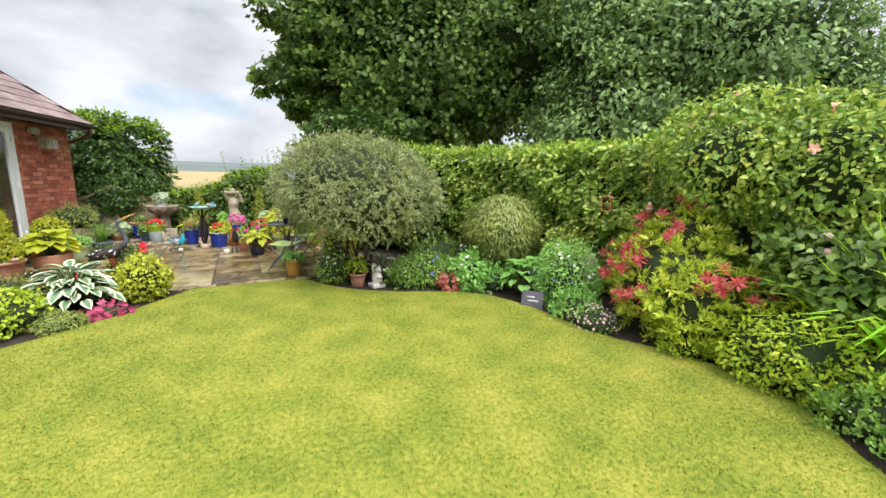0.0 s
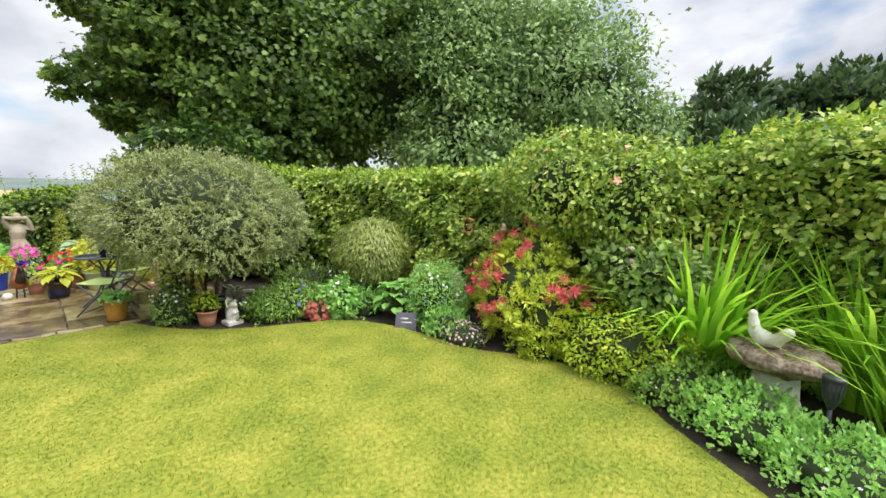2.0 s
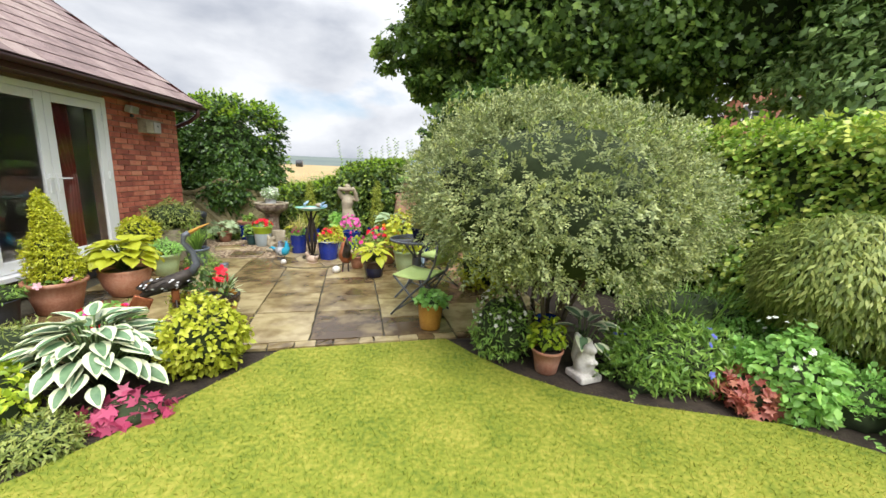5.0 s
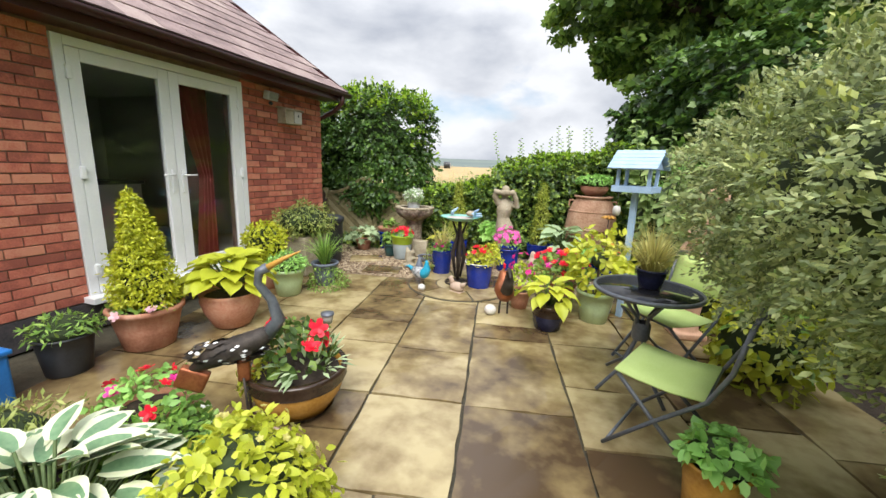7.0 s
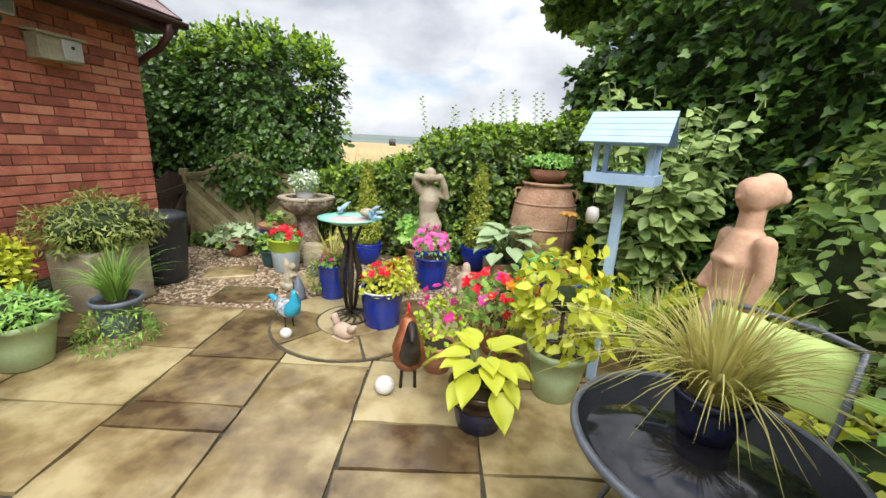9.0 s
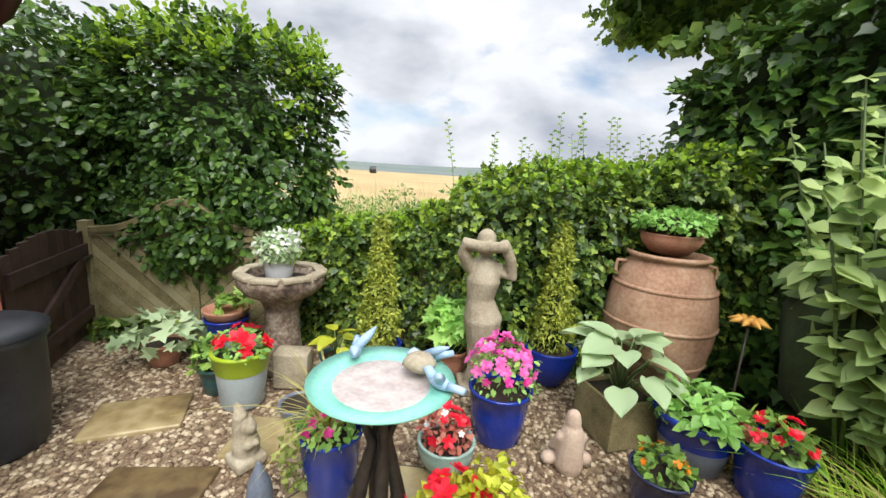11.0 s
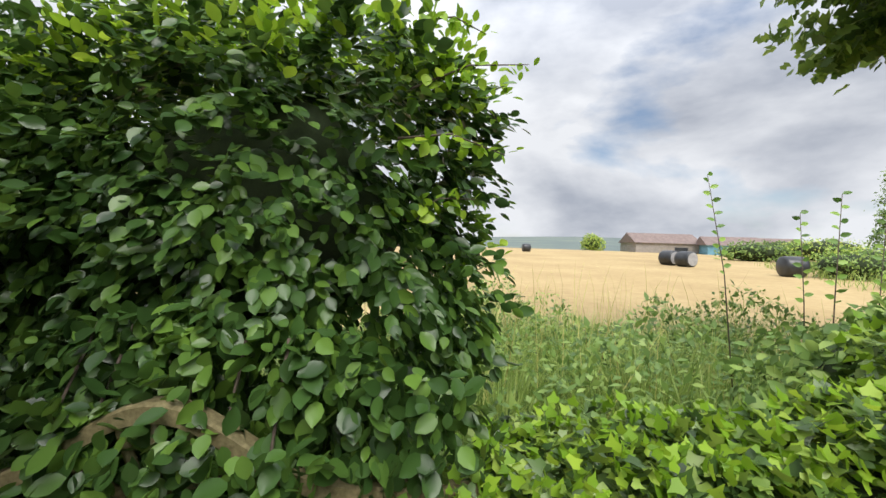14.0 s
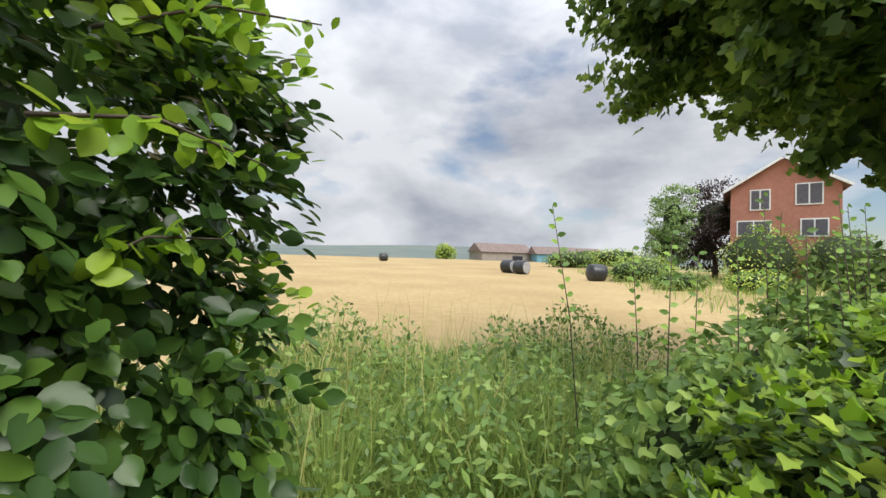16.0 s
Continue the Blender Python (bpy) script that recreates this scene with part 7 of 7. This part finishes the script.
for k, (x, y, rx, ry, m) in enumerate(((4.95, -2.75, 0.4, 0.42, "green"), (4.72, -3.25, 0.38, 0.34, "bramble"), (4.55, -3.9, 0.4, 0.4, "fresh"), (4.35, -4.6, 0.5, 0.5, "green"), (5.6, -2.6, 0.45, 0.4, "green"), (4.0, -5.6, 0.6, 0.7, "green"), (3.72, 0.95, 0.25, 0.22, "fresh"), (4.12, -0.42, 0.2, 0.24, "green"), (4.62, -1.42, 0.2, 0.22, "mound"), (2.45, 1.32, 0.22, 0.16, "green"), (3.45, 1.75, 0.4, 0.3, "green"))):
    ob = plant("ground_cover", x, y, "leafy green ground cover spilling over the lawn edge")
    sprig_bush(ob, [((0, 0, 0.10), (rx, ry, 0.22))], 300, 8, 0.11, 0.036, OVATE, M["fresh" if k % 3 == 1 else m], 150 + 11 * k, 0.35, -0.2, 0.8, 4.0, -0.6)
    if k in (0, 2):
        blooms(ob, (0, 0, 0.14), (rx, ry, 0.2), 40, 0.022, M["white"], 160 + k, "white_flower")
for k, (x, y, z, r) in enumerate(((6.1, -2.0, 1.0, 0.6), (6.3, -4.2, 1.3, 0.7), (6.4, -5.6, 1.2, 0.8), (6.0, -6.4, 0.8, 0.9))):
    ob = plant("bronze_shrub", x, y, "dense shrub with bronze and green leaves before the hedge", "shrub")
    bush(ob, (0, 0, z), (r, r, z * 0.95), 3000, 0.085, OVATE, M["hedge_red"] if k != 1 else M["hedge"], 170 + k, 0.25)
# hanging feeders in front of the hedge
bx = thing("bird_box", 4.80, 0.03, 1.21, "small orange cedar bird feeder hanging by the hedge", "bird feeder", turn=-50)
part("floor", box((0.12, 0.10, 0.012), (0, 0, 0.0), bevel=0.002), M["cedar"], bx)
for sx in (-1, 1):
    part("side", box((0.012, 0.09, 0.15), (sx * 0.05, 0, 0.08), bevel=0.002), M["cedar"], bx)
    part("roof_board", box((0.095, 0.13, 0.010), (sx * 0.037, 0, 0.172), (0, sx * 24, 0), bevel=0.002), M["cedar"], bx)
part("seed_window", box((0.085, 0.07, 0.12), (0, 0, 0.07)), M["glass"], bx)
part("wire", tube([(0, 0, 0.18), (0, 0, 0.42)], 0.003, seg=5), M["iron"], bx)
sf = thing("seed_feeder", 4.92, -0.54, 1.11, "slim tube seed feeder hanging by the hedge", "bird feeder")
part("tube", lathe([(0, 0), (0.03, 0), (0.03, 0.13), (0.036, 0.135), (0.036, 0.2), (0.01, 0.24), (0, 0.24)], 14), M["cedar"], sf)
part("cap", lathe([(0.037, 0.16), (0.04, 0.17), (0.015, 0.245), (0, 0.246)], 14), M["greyplastic"], sf)
part("wire", tube([(0, 0, 0.24), (0, 0, 0.45)], 0.003, seg=5), M["iron"], sf)

# ---- bed beside the house end of the lawn ----
ob = plant("edged_hosta", -1.42, 1.12, "large cream-edged hosta beside the lawn")
hosta(ob, (0, 0, 0.0), 0.60, 0.50, 96, LEAF["edged"], 24)
ob = plant("golden_shrub", -0.86, 1.42, "small yellow-green leafy shrub at the lawn corner", "shrub")
bush(ob, (0, 0, 0.28), (0.27, 0.27, 0.32), 1900, 0.05, OVATE, M["lime"], 180, 0.2)
blooms(ob, (0, 0, 0.36), (0.26, 0.26, 0.28), 26, 0.03, M["straw"], 181, "cream_flower")
ob = plant("cerise_heuchera", -0.97, 0.82, "low cerise-leaved heuchera at the lawn edge")
bush(ob, (0, 0, 0.06), (0.22, 0.16, 0.10), 120, 0.085, LOBED, M["cerise"], 182, 0.25, -0.4)
for k, (x, y, rx, h, m, sz, ol) in enumerate(((-1.75, 0.55, 0.42, 0.42, "mound", 0.05, OVATE), (-2.1, -0.05, 0.42, 0.5, "green", 0.06, OVATE), (-2.2, 1.2, 0.4, 0.4, "dome", 0.05, SLIM), (-1.3, 0.55, 0.22, 0.16, "dome", 0.05, SLIM), (-2.7, -0.9, 0.5, 0.6, "green", 0.06, OVATE), (-1.62, 1.62, 0.3, 0.25, "green", 0.05, OVATE), (-2.9, 0.5, 0.5, 0.5, "bramble", 0.07, OVATE))):
    ob = plant("bed_perennial", x, y, "leafy green perennial clump in the soil bed")
    bush(ob, (0, 0, h * 0.45), (rx, rx * 0.9, h * 0.6), 1800, sz, ol, M[m], 185 + k, 0.3, -0.5)
    if k in (1, 5):
        blooms(ob, (0, 0, h * 0.5), (rx, rx, h * 0.6), 16, 0.03, M["white"], 195 + k, "white_flower")
ob = pot("potted_petunia", -1.82, 1.72, 0.16, 0.2, M["terracotta"], "red and purple petunias in a terracotta bowl", "bowl", group="bed pots")
flowers(ob, 0.2, 0.2, M["fresh"], M["red"], 200, 0.07, 240, 4, 0.1, 0.05, "", M["magenta"])
ob = thing("recycling_box", -3.0, 1.35, 0, "blue plastic recycling box by the house wall", "box", turn=5)
part("body", box((0.4, 0.55, 0.32), (0, 0, 0.16), bevel=0.02), M["bluebox"], ob)
part("rim", box((0.43, 0.58, 0.03), (0, 0, 0.325), bevel=0.01), M["bluebox"], ob)
ob = pot("potted_herb", -3.0, 1.98, 0.16, 0.27, M["bin"], "leafy green plant in a black plastic pot", "straight")
bush(ob, (0, 0, 0.30), (0.2, 0.2, 0.1), 300, 0.06, SLIM, M["green"], 201, 0.3, -0.1)

# ---- shrubs beyond the table and in the far corner ----
ob = plant("tall_leafy_shrub", 1.22, 6.12, "tall shrub with long pointed dull green leaves", "shrub", "")
M["buddleja"] = leafy("dull_pointed_leaf", (0.150, 0.225, 0.075), (0.310, 0.430, 0.150), (0.530, 0.650, 0.260), 0.3, 0.5, 2.0)
g = np.random.default_rng(210)
for k in range(26):
    a, rad, top = g.uniform(0, 6.28), g.uniform(0.25, 0.75), g.uniform(1.25, 2.15)
    ex, ey = rad * math.cos(a), rad * math.sin(a)
    part("stem", tube([(0.15 * ex, 0.15 * ey, 0), (0.6 * ex, 0.6 * ey, top * 0.6), (ex, ey, top)], [0.012, 0.009, 0.004], seg=5), M["stem"], ob)
    t = np.clip(g.uniform(0.25, 1.02, 45), 0, 1)
    way = g.uniform(0, 6.28, 45)
    pp = np.stack([ex * t, ey * t, top * t], 1)
    tips = np.stack([np.cos(way), np.sin(way), 0.25 - 1.1 * g.random(45)], 1)
    leaves("foliage", pp, tips, np.stack([0.25 * ex + g.normal(size=45) * 0.3, 0.25 * ey - 0.5 + g.normal(size=45) * 0.3, np.full(45, 0.8)], 1), (0.20 - 0.10 * t ** 3) * g.uniform(0.8, 1.15, 45), OVATE, M["buddleja"], ob, "", 0.9)
# dark filler behind the stems, with shade put into its colour
part("inner_mass", ball((0.1, 0.2, 0.75), (0.40, 0.40, 0.65), lump=0.2), M["core"], ob, "dark solid filler with the inner shade in its colour")
ob = plant("daylily_patch", 1.35, 5.55, "tangle of straw and green arching leaves")
blades(ob, (0, 0, 0), 380, 0.55, 1.0, 0.010, M["straw"], 211, droop=0.7, base=0.55)
blades(ob, (0, 0.2, 0), 260, 0.6, 1.0, 0.012, M["blade"], 212, droop=0.7, base=0.5)
ob = plant("golden_shrub", 1.42, 4.80, "bright yellow-green shrub beside the bird table post", "shrub")
bush(ob, (0, 0, 0.36), (0.36, 0.36, 0.36), 700, 0.09, OVATE, M["lime"], 213, 0.3)
ob = plant("green_shrub", 2.1, 4.75, "mid-green shrub behind the terracotta figure", "shrub")
bush(ob, (0.2, 0, 0.9), (0.6, 0.7, 0.95), 3000, 0.09, OVATE, M["bramble"], 214, 0.3)
for k, (x, y) in enumerate(((2.6, 5.0), (3.2, 3.9), (1.75, 6.75))):
    ob = plant("green_shrub", x, y, "dark leafy shrub filling the corner by the hedge" if k < 2 else "tall fresh green leafy shrub beside the urn", "shrub")
    bush(ob, (0, 0, 0.95), (0.65, 0.65, 1.0), 2600, 0.09, IVY if k < 2 else OVATE, M["ivy"] if k < 2 else M["fresh"], 220 + k, 0.3)
ob = plant("beech_drape", -3.55, 6.86, "beech shoots hanging down over the fence", "branches", "", 0)
p, o = blob_points((-0.02, -0.05, 0.87), (0.58, 0.12, 0.29), 1900, 225, 0.6, 0.5, freq=3.5)
p2, o2 = blob_points((0.05, 0.13, 1.22), (0.85, 0.10, 0.28), 1700, 224, 0.3, 0.3)
p, o = np.concatenate([p, p2]), np.concatenate([o, o2])
tip, nrm = leaf_ways(o, 226, 0.9, 0.2)
leaves("foliage", p, tip, nrm, 0.075 * rng.uniform(0.6, 1.2, len(p)), BEECH, M["beech"], ob, smooth=True)
for k in range(6):
    part("twig", tube([(-0.4 + k * 0.15, 0.12, 1.4), (-0.42 + k * 0.16, 0.0, 1.1), (-0.45 + k * 0.17, -0.03, 0.75)], [0.006, 0.005, 0.002], seg=5), M["bark"], ob)
ob = plant("fallen_ivy", -3.7, 6.62, "low ivy creeping along the foot of the fence", "ivy", "", 0)
bush(ob, (0, 0, 0.05), (0.75, 0.14, 0.16), 600, 0.06, IVY, M["ivy"], 227, 0.3, -0.2, 0.5)

# ---- rough growth beyond the fence ----
ob = thing("meadow_weeds", -1.6, 9.2, 0.0, "tall rank grass and weeds beyond the fence", "grass", kind="stuff")
g = np.random.default_rng(230)
nw = 6000
wx, wy = g.uniform(-3.4, 3.2, nw), g.uniform(-1.5, 3.6, nw)
hgt = 0.75 + 0.35 * np.sin(wx * 1.7 + 1) * np.cos(wy * 1.3) + g.uniform(-0.15, 0.35, nw)
p = np.stack([wx, wy, np.full(nw, -0.02)], 1)
leaves("grass_blades", p, g.normal(size=p.shape) * 0.42 + np.array([0, 0, 1.0]), g.normal(size=p.shape), hgt * g.uniform(0.6, 1.0, nw), BLADE, M["weed"], ob, "", 0.014)
for k, (cx_, cy_) in enumerate(((-2.2, -0.3), (-1.0, 0.1), (0.2, 0.4), (1.4, 0.6), (-1.8, 1.6), (-0.2, 1.9), (1.2, 2.2))):
    blades(ob, (cx_, cy_, 0), 900, 1.05, 0.75, 0.008, M["weed"], 700 + k, "grass_tuft", 0.6, 0.9)
nw = 17000
wx, wy = g.uniform(-3.4, 3.4, nw), g.uniform(-1.5, 3.4, nw)
top = 0.72 + 0.30 * np.sin(wx * 1.7 + 1) * np.cos(wy * 1.3) + 0.22 * np.sin(wx * 4.1) * np.sin(wy * 3.3)
p = np.stack([wx, wy, top * (1 - 0.75 * g.random(nw) ** 1.6) * 1.12], 1)
tip, nrm = leaf_ways(np.tile([[0, -0.4, 0.8]], (nw, 1)), 231, 0.3, 0.5)
leaves("weed_leaves", p, tip, nrm, 0.095 * g.uniform(0.5, 1.2, nw), SLIM, M["bramble"], ob, "", 1.7)
nw = 260
wx, wy = g.uniform(-3.2, 2.2, nw), g.uniform(-0.6, 3.4, nw)
p = np.stack([wx, wy, np.full(nw, 0.0)], 1)
leaves("seed_stalks", p, g.normal(size=p.shape) * 0.12 + np.array([0, 0, 1.0]), g.normal(size=p.shape), g.uniform(1.1, 1.65, nw), BLADE, M["straw"], ob, "pale grass seed stalks", 0.006)
for k, (x, y, z, rx, rz) in enumerate(((-0.75, 7.85, 1.15, 0.62, 0.62), (0.1, 8.1, 1.3, 0.8, 0.65), (1.2, 8.3, 1.4, 0.9, 0.75), (-1.3, 7.7, 0.7, 0.5, 0.5), (2.6, 9.5, 1.3, 1.2, 0.9))):
    ob = thing("bramble_bush", x, y, 0, "dense bramble bush growing through the fence line", "bush", "brambles")
    bush(ob, (0, 0, z - rz * 0.3), (rx, rx * 0.7, rz), 4600, 0.066, OVATE, M["bramble"], 240 + k, 0.3, -0.8, 0.75)
    part("stem", tube([(0, 0, -0.05), (0, 0, z)], 0.02), M["bark"], ob)
sp_rng = np.random.default_rng(250)
for k in range(20):
    x, y = (-1.25 if k == 0 else -1.1 + k * 0.13) + sp_rng.uniform(-.08, .08), 8.1 + sp_rng.uniform(-.2, .3)
    h = (2.3 if k == 0 else 2.12) + sp_rng.uniform(-.18, .2)
    ob = thing("hedge_sprig", x, y, 0, "thin upright leafy sprig standing above the hedge", "sprig", "hedge sprigs")
    lx = -0.2 if k == 0 else sp_rng.uniform(-.16, .06)
    part("stem", tube([(0, 0, 0.6), (lx * 0.5, 0, h * 0.75), (lx, 0, h)], [0.004, 0.003, 0.0015], seg=5), M["bark"], ob)
    tt = np.linspace(0.0, 1, 16)
    pp = np.stack([lx * (0.5 + 0.5 * tt), 0 * tt, h * (0.75 + 0.25 * tt)], 1)
    leaves("sprig_leaves", pp, np.stack([np.where(np.arange(16) % 2, 1.0, -1.0), sp_rng.normal(size=16) * .4, 0.3 + 0 * tt], 1), sp_rng.normal(size=(16, 3)) * 0.4 + np.array([0, -1.0, 0.4]), 0.045, OVATE, M["green"], ob)

# ---- far field ----
def bale(x, y, turn, label):
    ob = thing("wrapped_bale", x, y, field_z(x, y) - 0.03, label, "bale", "field bales", turn)
    bm = lathe([(0, -0.6), (0.52, -0.6), (0.62, -0.54), (0.64, -0.4), (0.64, 0.4), (0.62, 0.54), (0.52, 0.6)], 28)
    bmesh.ops.rotate(bm, verts=bm.verts, matrix=Euler((0, radians(90), 0)).to_matrix())
    bmesh.ops.translate(bm, verts=bm.verts, vec=(0, 0, 0.62))
    part("wrap", bm, M["wrap"], ob)
    bm = lathe([(0.52, 0.6), (0.3, 0.615), (0, 0.61)], 28)
    bmesh.ops.rotate(bm, verts=bm.verts, matrix=Euler((0, radians(90), 0)).to_matrix())
    bmesh.ops.translate(bm, verts=bm.verts, vec=(0, 0, 0.62))
    part("end", bm, M["hay"], ob, "pale wrapped bale end")
    return ob


bale(10.6, 40.0, -60, "black plastic wrapped round bale in stubble")
bale(10.0, 41.8, -60, "black wrapped bale beside another in stubble")
bale(13.8, 33.0, 0, "dark wrapped bale near the field edge")
bale(-1.5, 68.0, 20, "small far black bale out in the stubble")
bale(-24.0, 72.0, 10, "lone black bale far across the stubble field")


def farm(name, x, y, w, d, h, rh, turn, wall, label, z=1.2):
    ob = thing(name, x, y, z, label, "building", "farm buildings", turn)
    part("wall", box((w, d, h), (0, 0, h / 2)), wall, ob, smooth=False)
    bm = bmesh.new()
    e = 0.4
    v = [bm.verts.new(q) for q in ((-w / 2 - e, -d / 2 - e, h), (w / 2 + e, -d / 2 - e, h), (w / 2 + e, d / 2 + e, h), (-w / 2 - e, d / 2 + e, h), (-w / 2 - e, 0, h + rh), (w / 2 + e, 0, h + rh))]
    for f in ((0, 1, 5, 4), (2, 3, 4, 5), (0, 4, 3), (1, 2, 5), (0, 3, 2, 1)):
        bm.faces.new([v[i] for i in f])
    part("roof", bm, M["farroof"], ob, smooth=False)
    part("door", box((w * 0.2, 0.1, h * 0.7), (w * 0.2, -d / 2 - 0.03, h * 0.35)), M["bin"], ob, smooth=False)
    return ob


farm("barn", 27, 97, 13, 8, 2.6, 2.2, 8, M["farstone"], "long grey farm barn with a brown roof")
farm("barn", 38, 92, 9, 7, 2.4, 1.8, -6, M["bluewall"], "blue clad farm shed with a brown roof")
farm("barn", 47, 94, 8, 6, 2.6, 1.6, 4, M["farbrick"], "low red brick farm building")
hs = thing("brick_house", 32.2, 35.0, 0.45, "two-storey red brick house with white windows", "house", turn=-46)
hw, hd, hh, hr = 6.6, 9.0, 7.9, 2.2
bm = bmesh.new()
pf = [(-hw / 2, 0), (hw / 2, 0), (hw / 2, hh), (0, hh + hr), (-hw / 2, hh)]
fr, bk = [bm.verts.new((x, -hd / 2, z)) for x, z in pf], [bm.verts.new((x, hd / 2, z)) for x, z in pf]
bm.faces.new(fr), bm.faces.new(bk)
for i in range(5):
    bm.faces.new((fr[i], fr[(i + 1) % 5], bk[(i + 1) % 5], bk[i]))
bmesh.ops.recalc_face_normals(bm, faces=bm.faces)
part("wall", bm, M["farbrick"], hs, smooth=False)
sl = math.degrees(math.atan2(hr, hw / 2))
for sgn in (-1, 1):
    part("roof", box((4.5, hd + 0.8, 0.12), (sgn * 1.95, 0, hh + hr - 1.95 * hr / (hw / 2) + 0.12), (0, sgn * sl, 0)), M["farroof"], hs, smooth=False)
    part("bargeboard", box((4.5, 0.06, 0.2), (sgn * 1.95, -hd / 2 - 0.43, hh + hr - 1.95 * hr / (hw / 2) + 0.08), (0, sgn * sl, 0)), M["upvc"], hs, smooth=False)
for wx_, wz_, ww, wh in ((-1.4, 6.9, 1.3, 1.7), (1.5, 7.2, 1.6, 1.7), (-1.8, 4.6, 2.2, 1.3), (1.8, 4.6, 1.6, 1.4)):
    w_ = part("window", box((ww, 0.08, wh), (wx_, -hd / 2 - 0.03, wz_)), M["upvc"], hs, smooth=False)
    for k in (-1, 1):
        part("pane", box((ww / 2 - 0.14, 0.03, wh - 0.2), (wx_ + k * (ww / 4 - 0.02), -hd / 2 - 0.075, wz_)), M["slate"], w_, smooth=False)
tree("far_birch", 27.0, 41.0, [((0, 0, 6.6), (2.0, 2.0, 3.2)), ((-0.8, 0, 3.6), (2.0, 1.8, 2.2))], 9000, 0.28, OVAL, M["pale_tree"], "pale birch tree beyond the brick house", 260, 0.16, 3)
tree("far_copper_beech", 31.4, 40.5, [((0, 0, 6.8), (3.6, 3.4, 3.6)), ((-1.2, 0, 3.6), (2.6, 2.4, 2.4))], 8000, 0.32, OVAL, M["copper_tree"], "dark copper beech beside the brick house", 270, 0.25, 3)
for k, (x, y, r, h) in enumerate(((17, 33, 2.2, 1.6), (20, 36, 2.6, 1.8), (26, 60, 4, 2.2), (13, 95, 2.2, 3.2), (46, 90, 5, 3), (26.5, 31.5, 3.0, 4.2), (30, 28.5, 3.0, 4.0), (20, 26, 1.8, 1.2), (15.5, 27, 1.6, 1.0), (40, 70, 5, 3))):
    ob = thing("field_bush", x, y, field_z(x, y) - 0.1, "green bush along the far edge of the field", "bush", "field bushes")
    bush(ob, (0, 0, h * 0.5), (r, r * 0.7, h * 0.6), 1500, 0.22 if y < 50 else 0.4, OVAL, M["hedge"] if k % 2 else M["bramble"], 280 + k, 0.3, -0.8)
ob = thing("field_margin", 16, 24, 0.30, "strip of rough green grass along the field edge", "grass", kind="stuff")
nm_ = 9000
mx_, my_ = g.uniform(-12, 26, nm_), g.uniform(-12.5, 24, nm_)
kp = mx_ > -9 + 0.35 * (my_ + 12)
p = np.stack([mx_[kp], my_[kp], 0.0215 * (my_[kp])], 1)
leaves("grass_blades", p, g.normal(size=p.shape) * 0.3 + np.array([0, 0, 1.0]), g.normal(size=p.shape), g.uniform(0.35, 0.8, kp.sum()), BLADE, M["weed"], ob, "", 0.05)

# ---- bricks of the house wall ----
def brick_mesh(name, length):
    me = bpy.data.meshes.new(name)
    bm = box((0.03, length, 0.065), bevel=0.004)
    bm.to_mesh(me)
    bm.free()
    me.materials.append(M["brick"])
    return me


STRETCH, HALF = brick_mesh("brick", 0.215), brick_mesh("half_brick", 0.1025)
joined = bmesh.new()
wall_obs = {o.name: o for o in house.children}
for y0, y1, near in ((DY1 + 0.005, 5.62, True), (0.9, DY0 - 0.005, True), (-4.0, 0.9, False)):
    for course in range(28):
        z = 0.245 + 0.0375 + course * 0.075
        if z > 2.36:
            break
        y = y1
        first = course % 2 == 1
        while y > y0 + 0.05:
            ln = 0.1025 if first or y - y0 < 0.2 else 0.215
            first = False
            if y - ln < y0 - 0.06:
                break
            if near and (y0 > 2 or y > 1.75):
                ob = new("brick", HALF if ln < 0.2 else STRETCH)
                ob.parent = house
                ob.matrix_local = pose(-0.010 + random.uniform(-0.002, 0.002), y - ln / 2 - 2.0, z)
            else:
                bmesh.ops.create_cube(joined, size=1.0, matrix=pose(-0.010, y - ln / 2 - 2.0, z) @ Matrix.Diagonal((0.03, ln, 0.065, 1)))
            y -= ln + 0.010
tagged(part("brick_rows", joined, M["brick"], house, smooth=False), kind="stuff")
for course in range(28):
    z = 0.245 + 0.0375 + course * 0.075
    if z < 2.36:
        for k in range(3):
            ob = new("brick", STRETCH)
            ob.parent = house
            ob.matrix_local = pose(-0.02 - 0.1075 - k * 0.225 - (0.11 if course % 2 else 0), 5.62 - 2.0 + 0.002, z, 0, 0, 90)
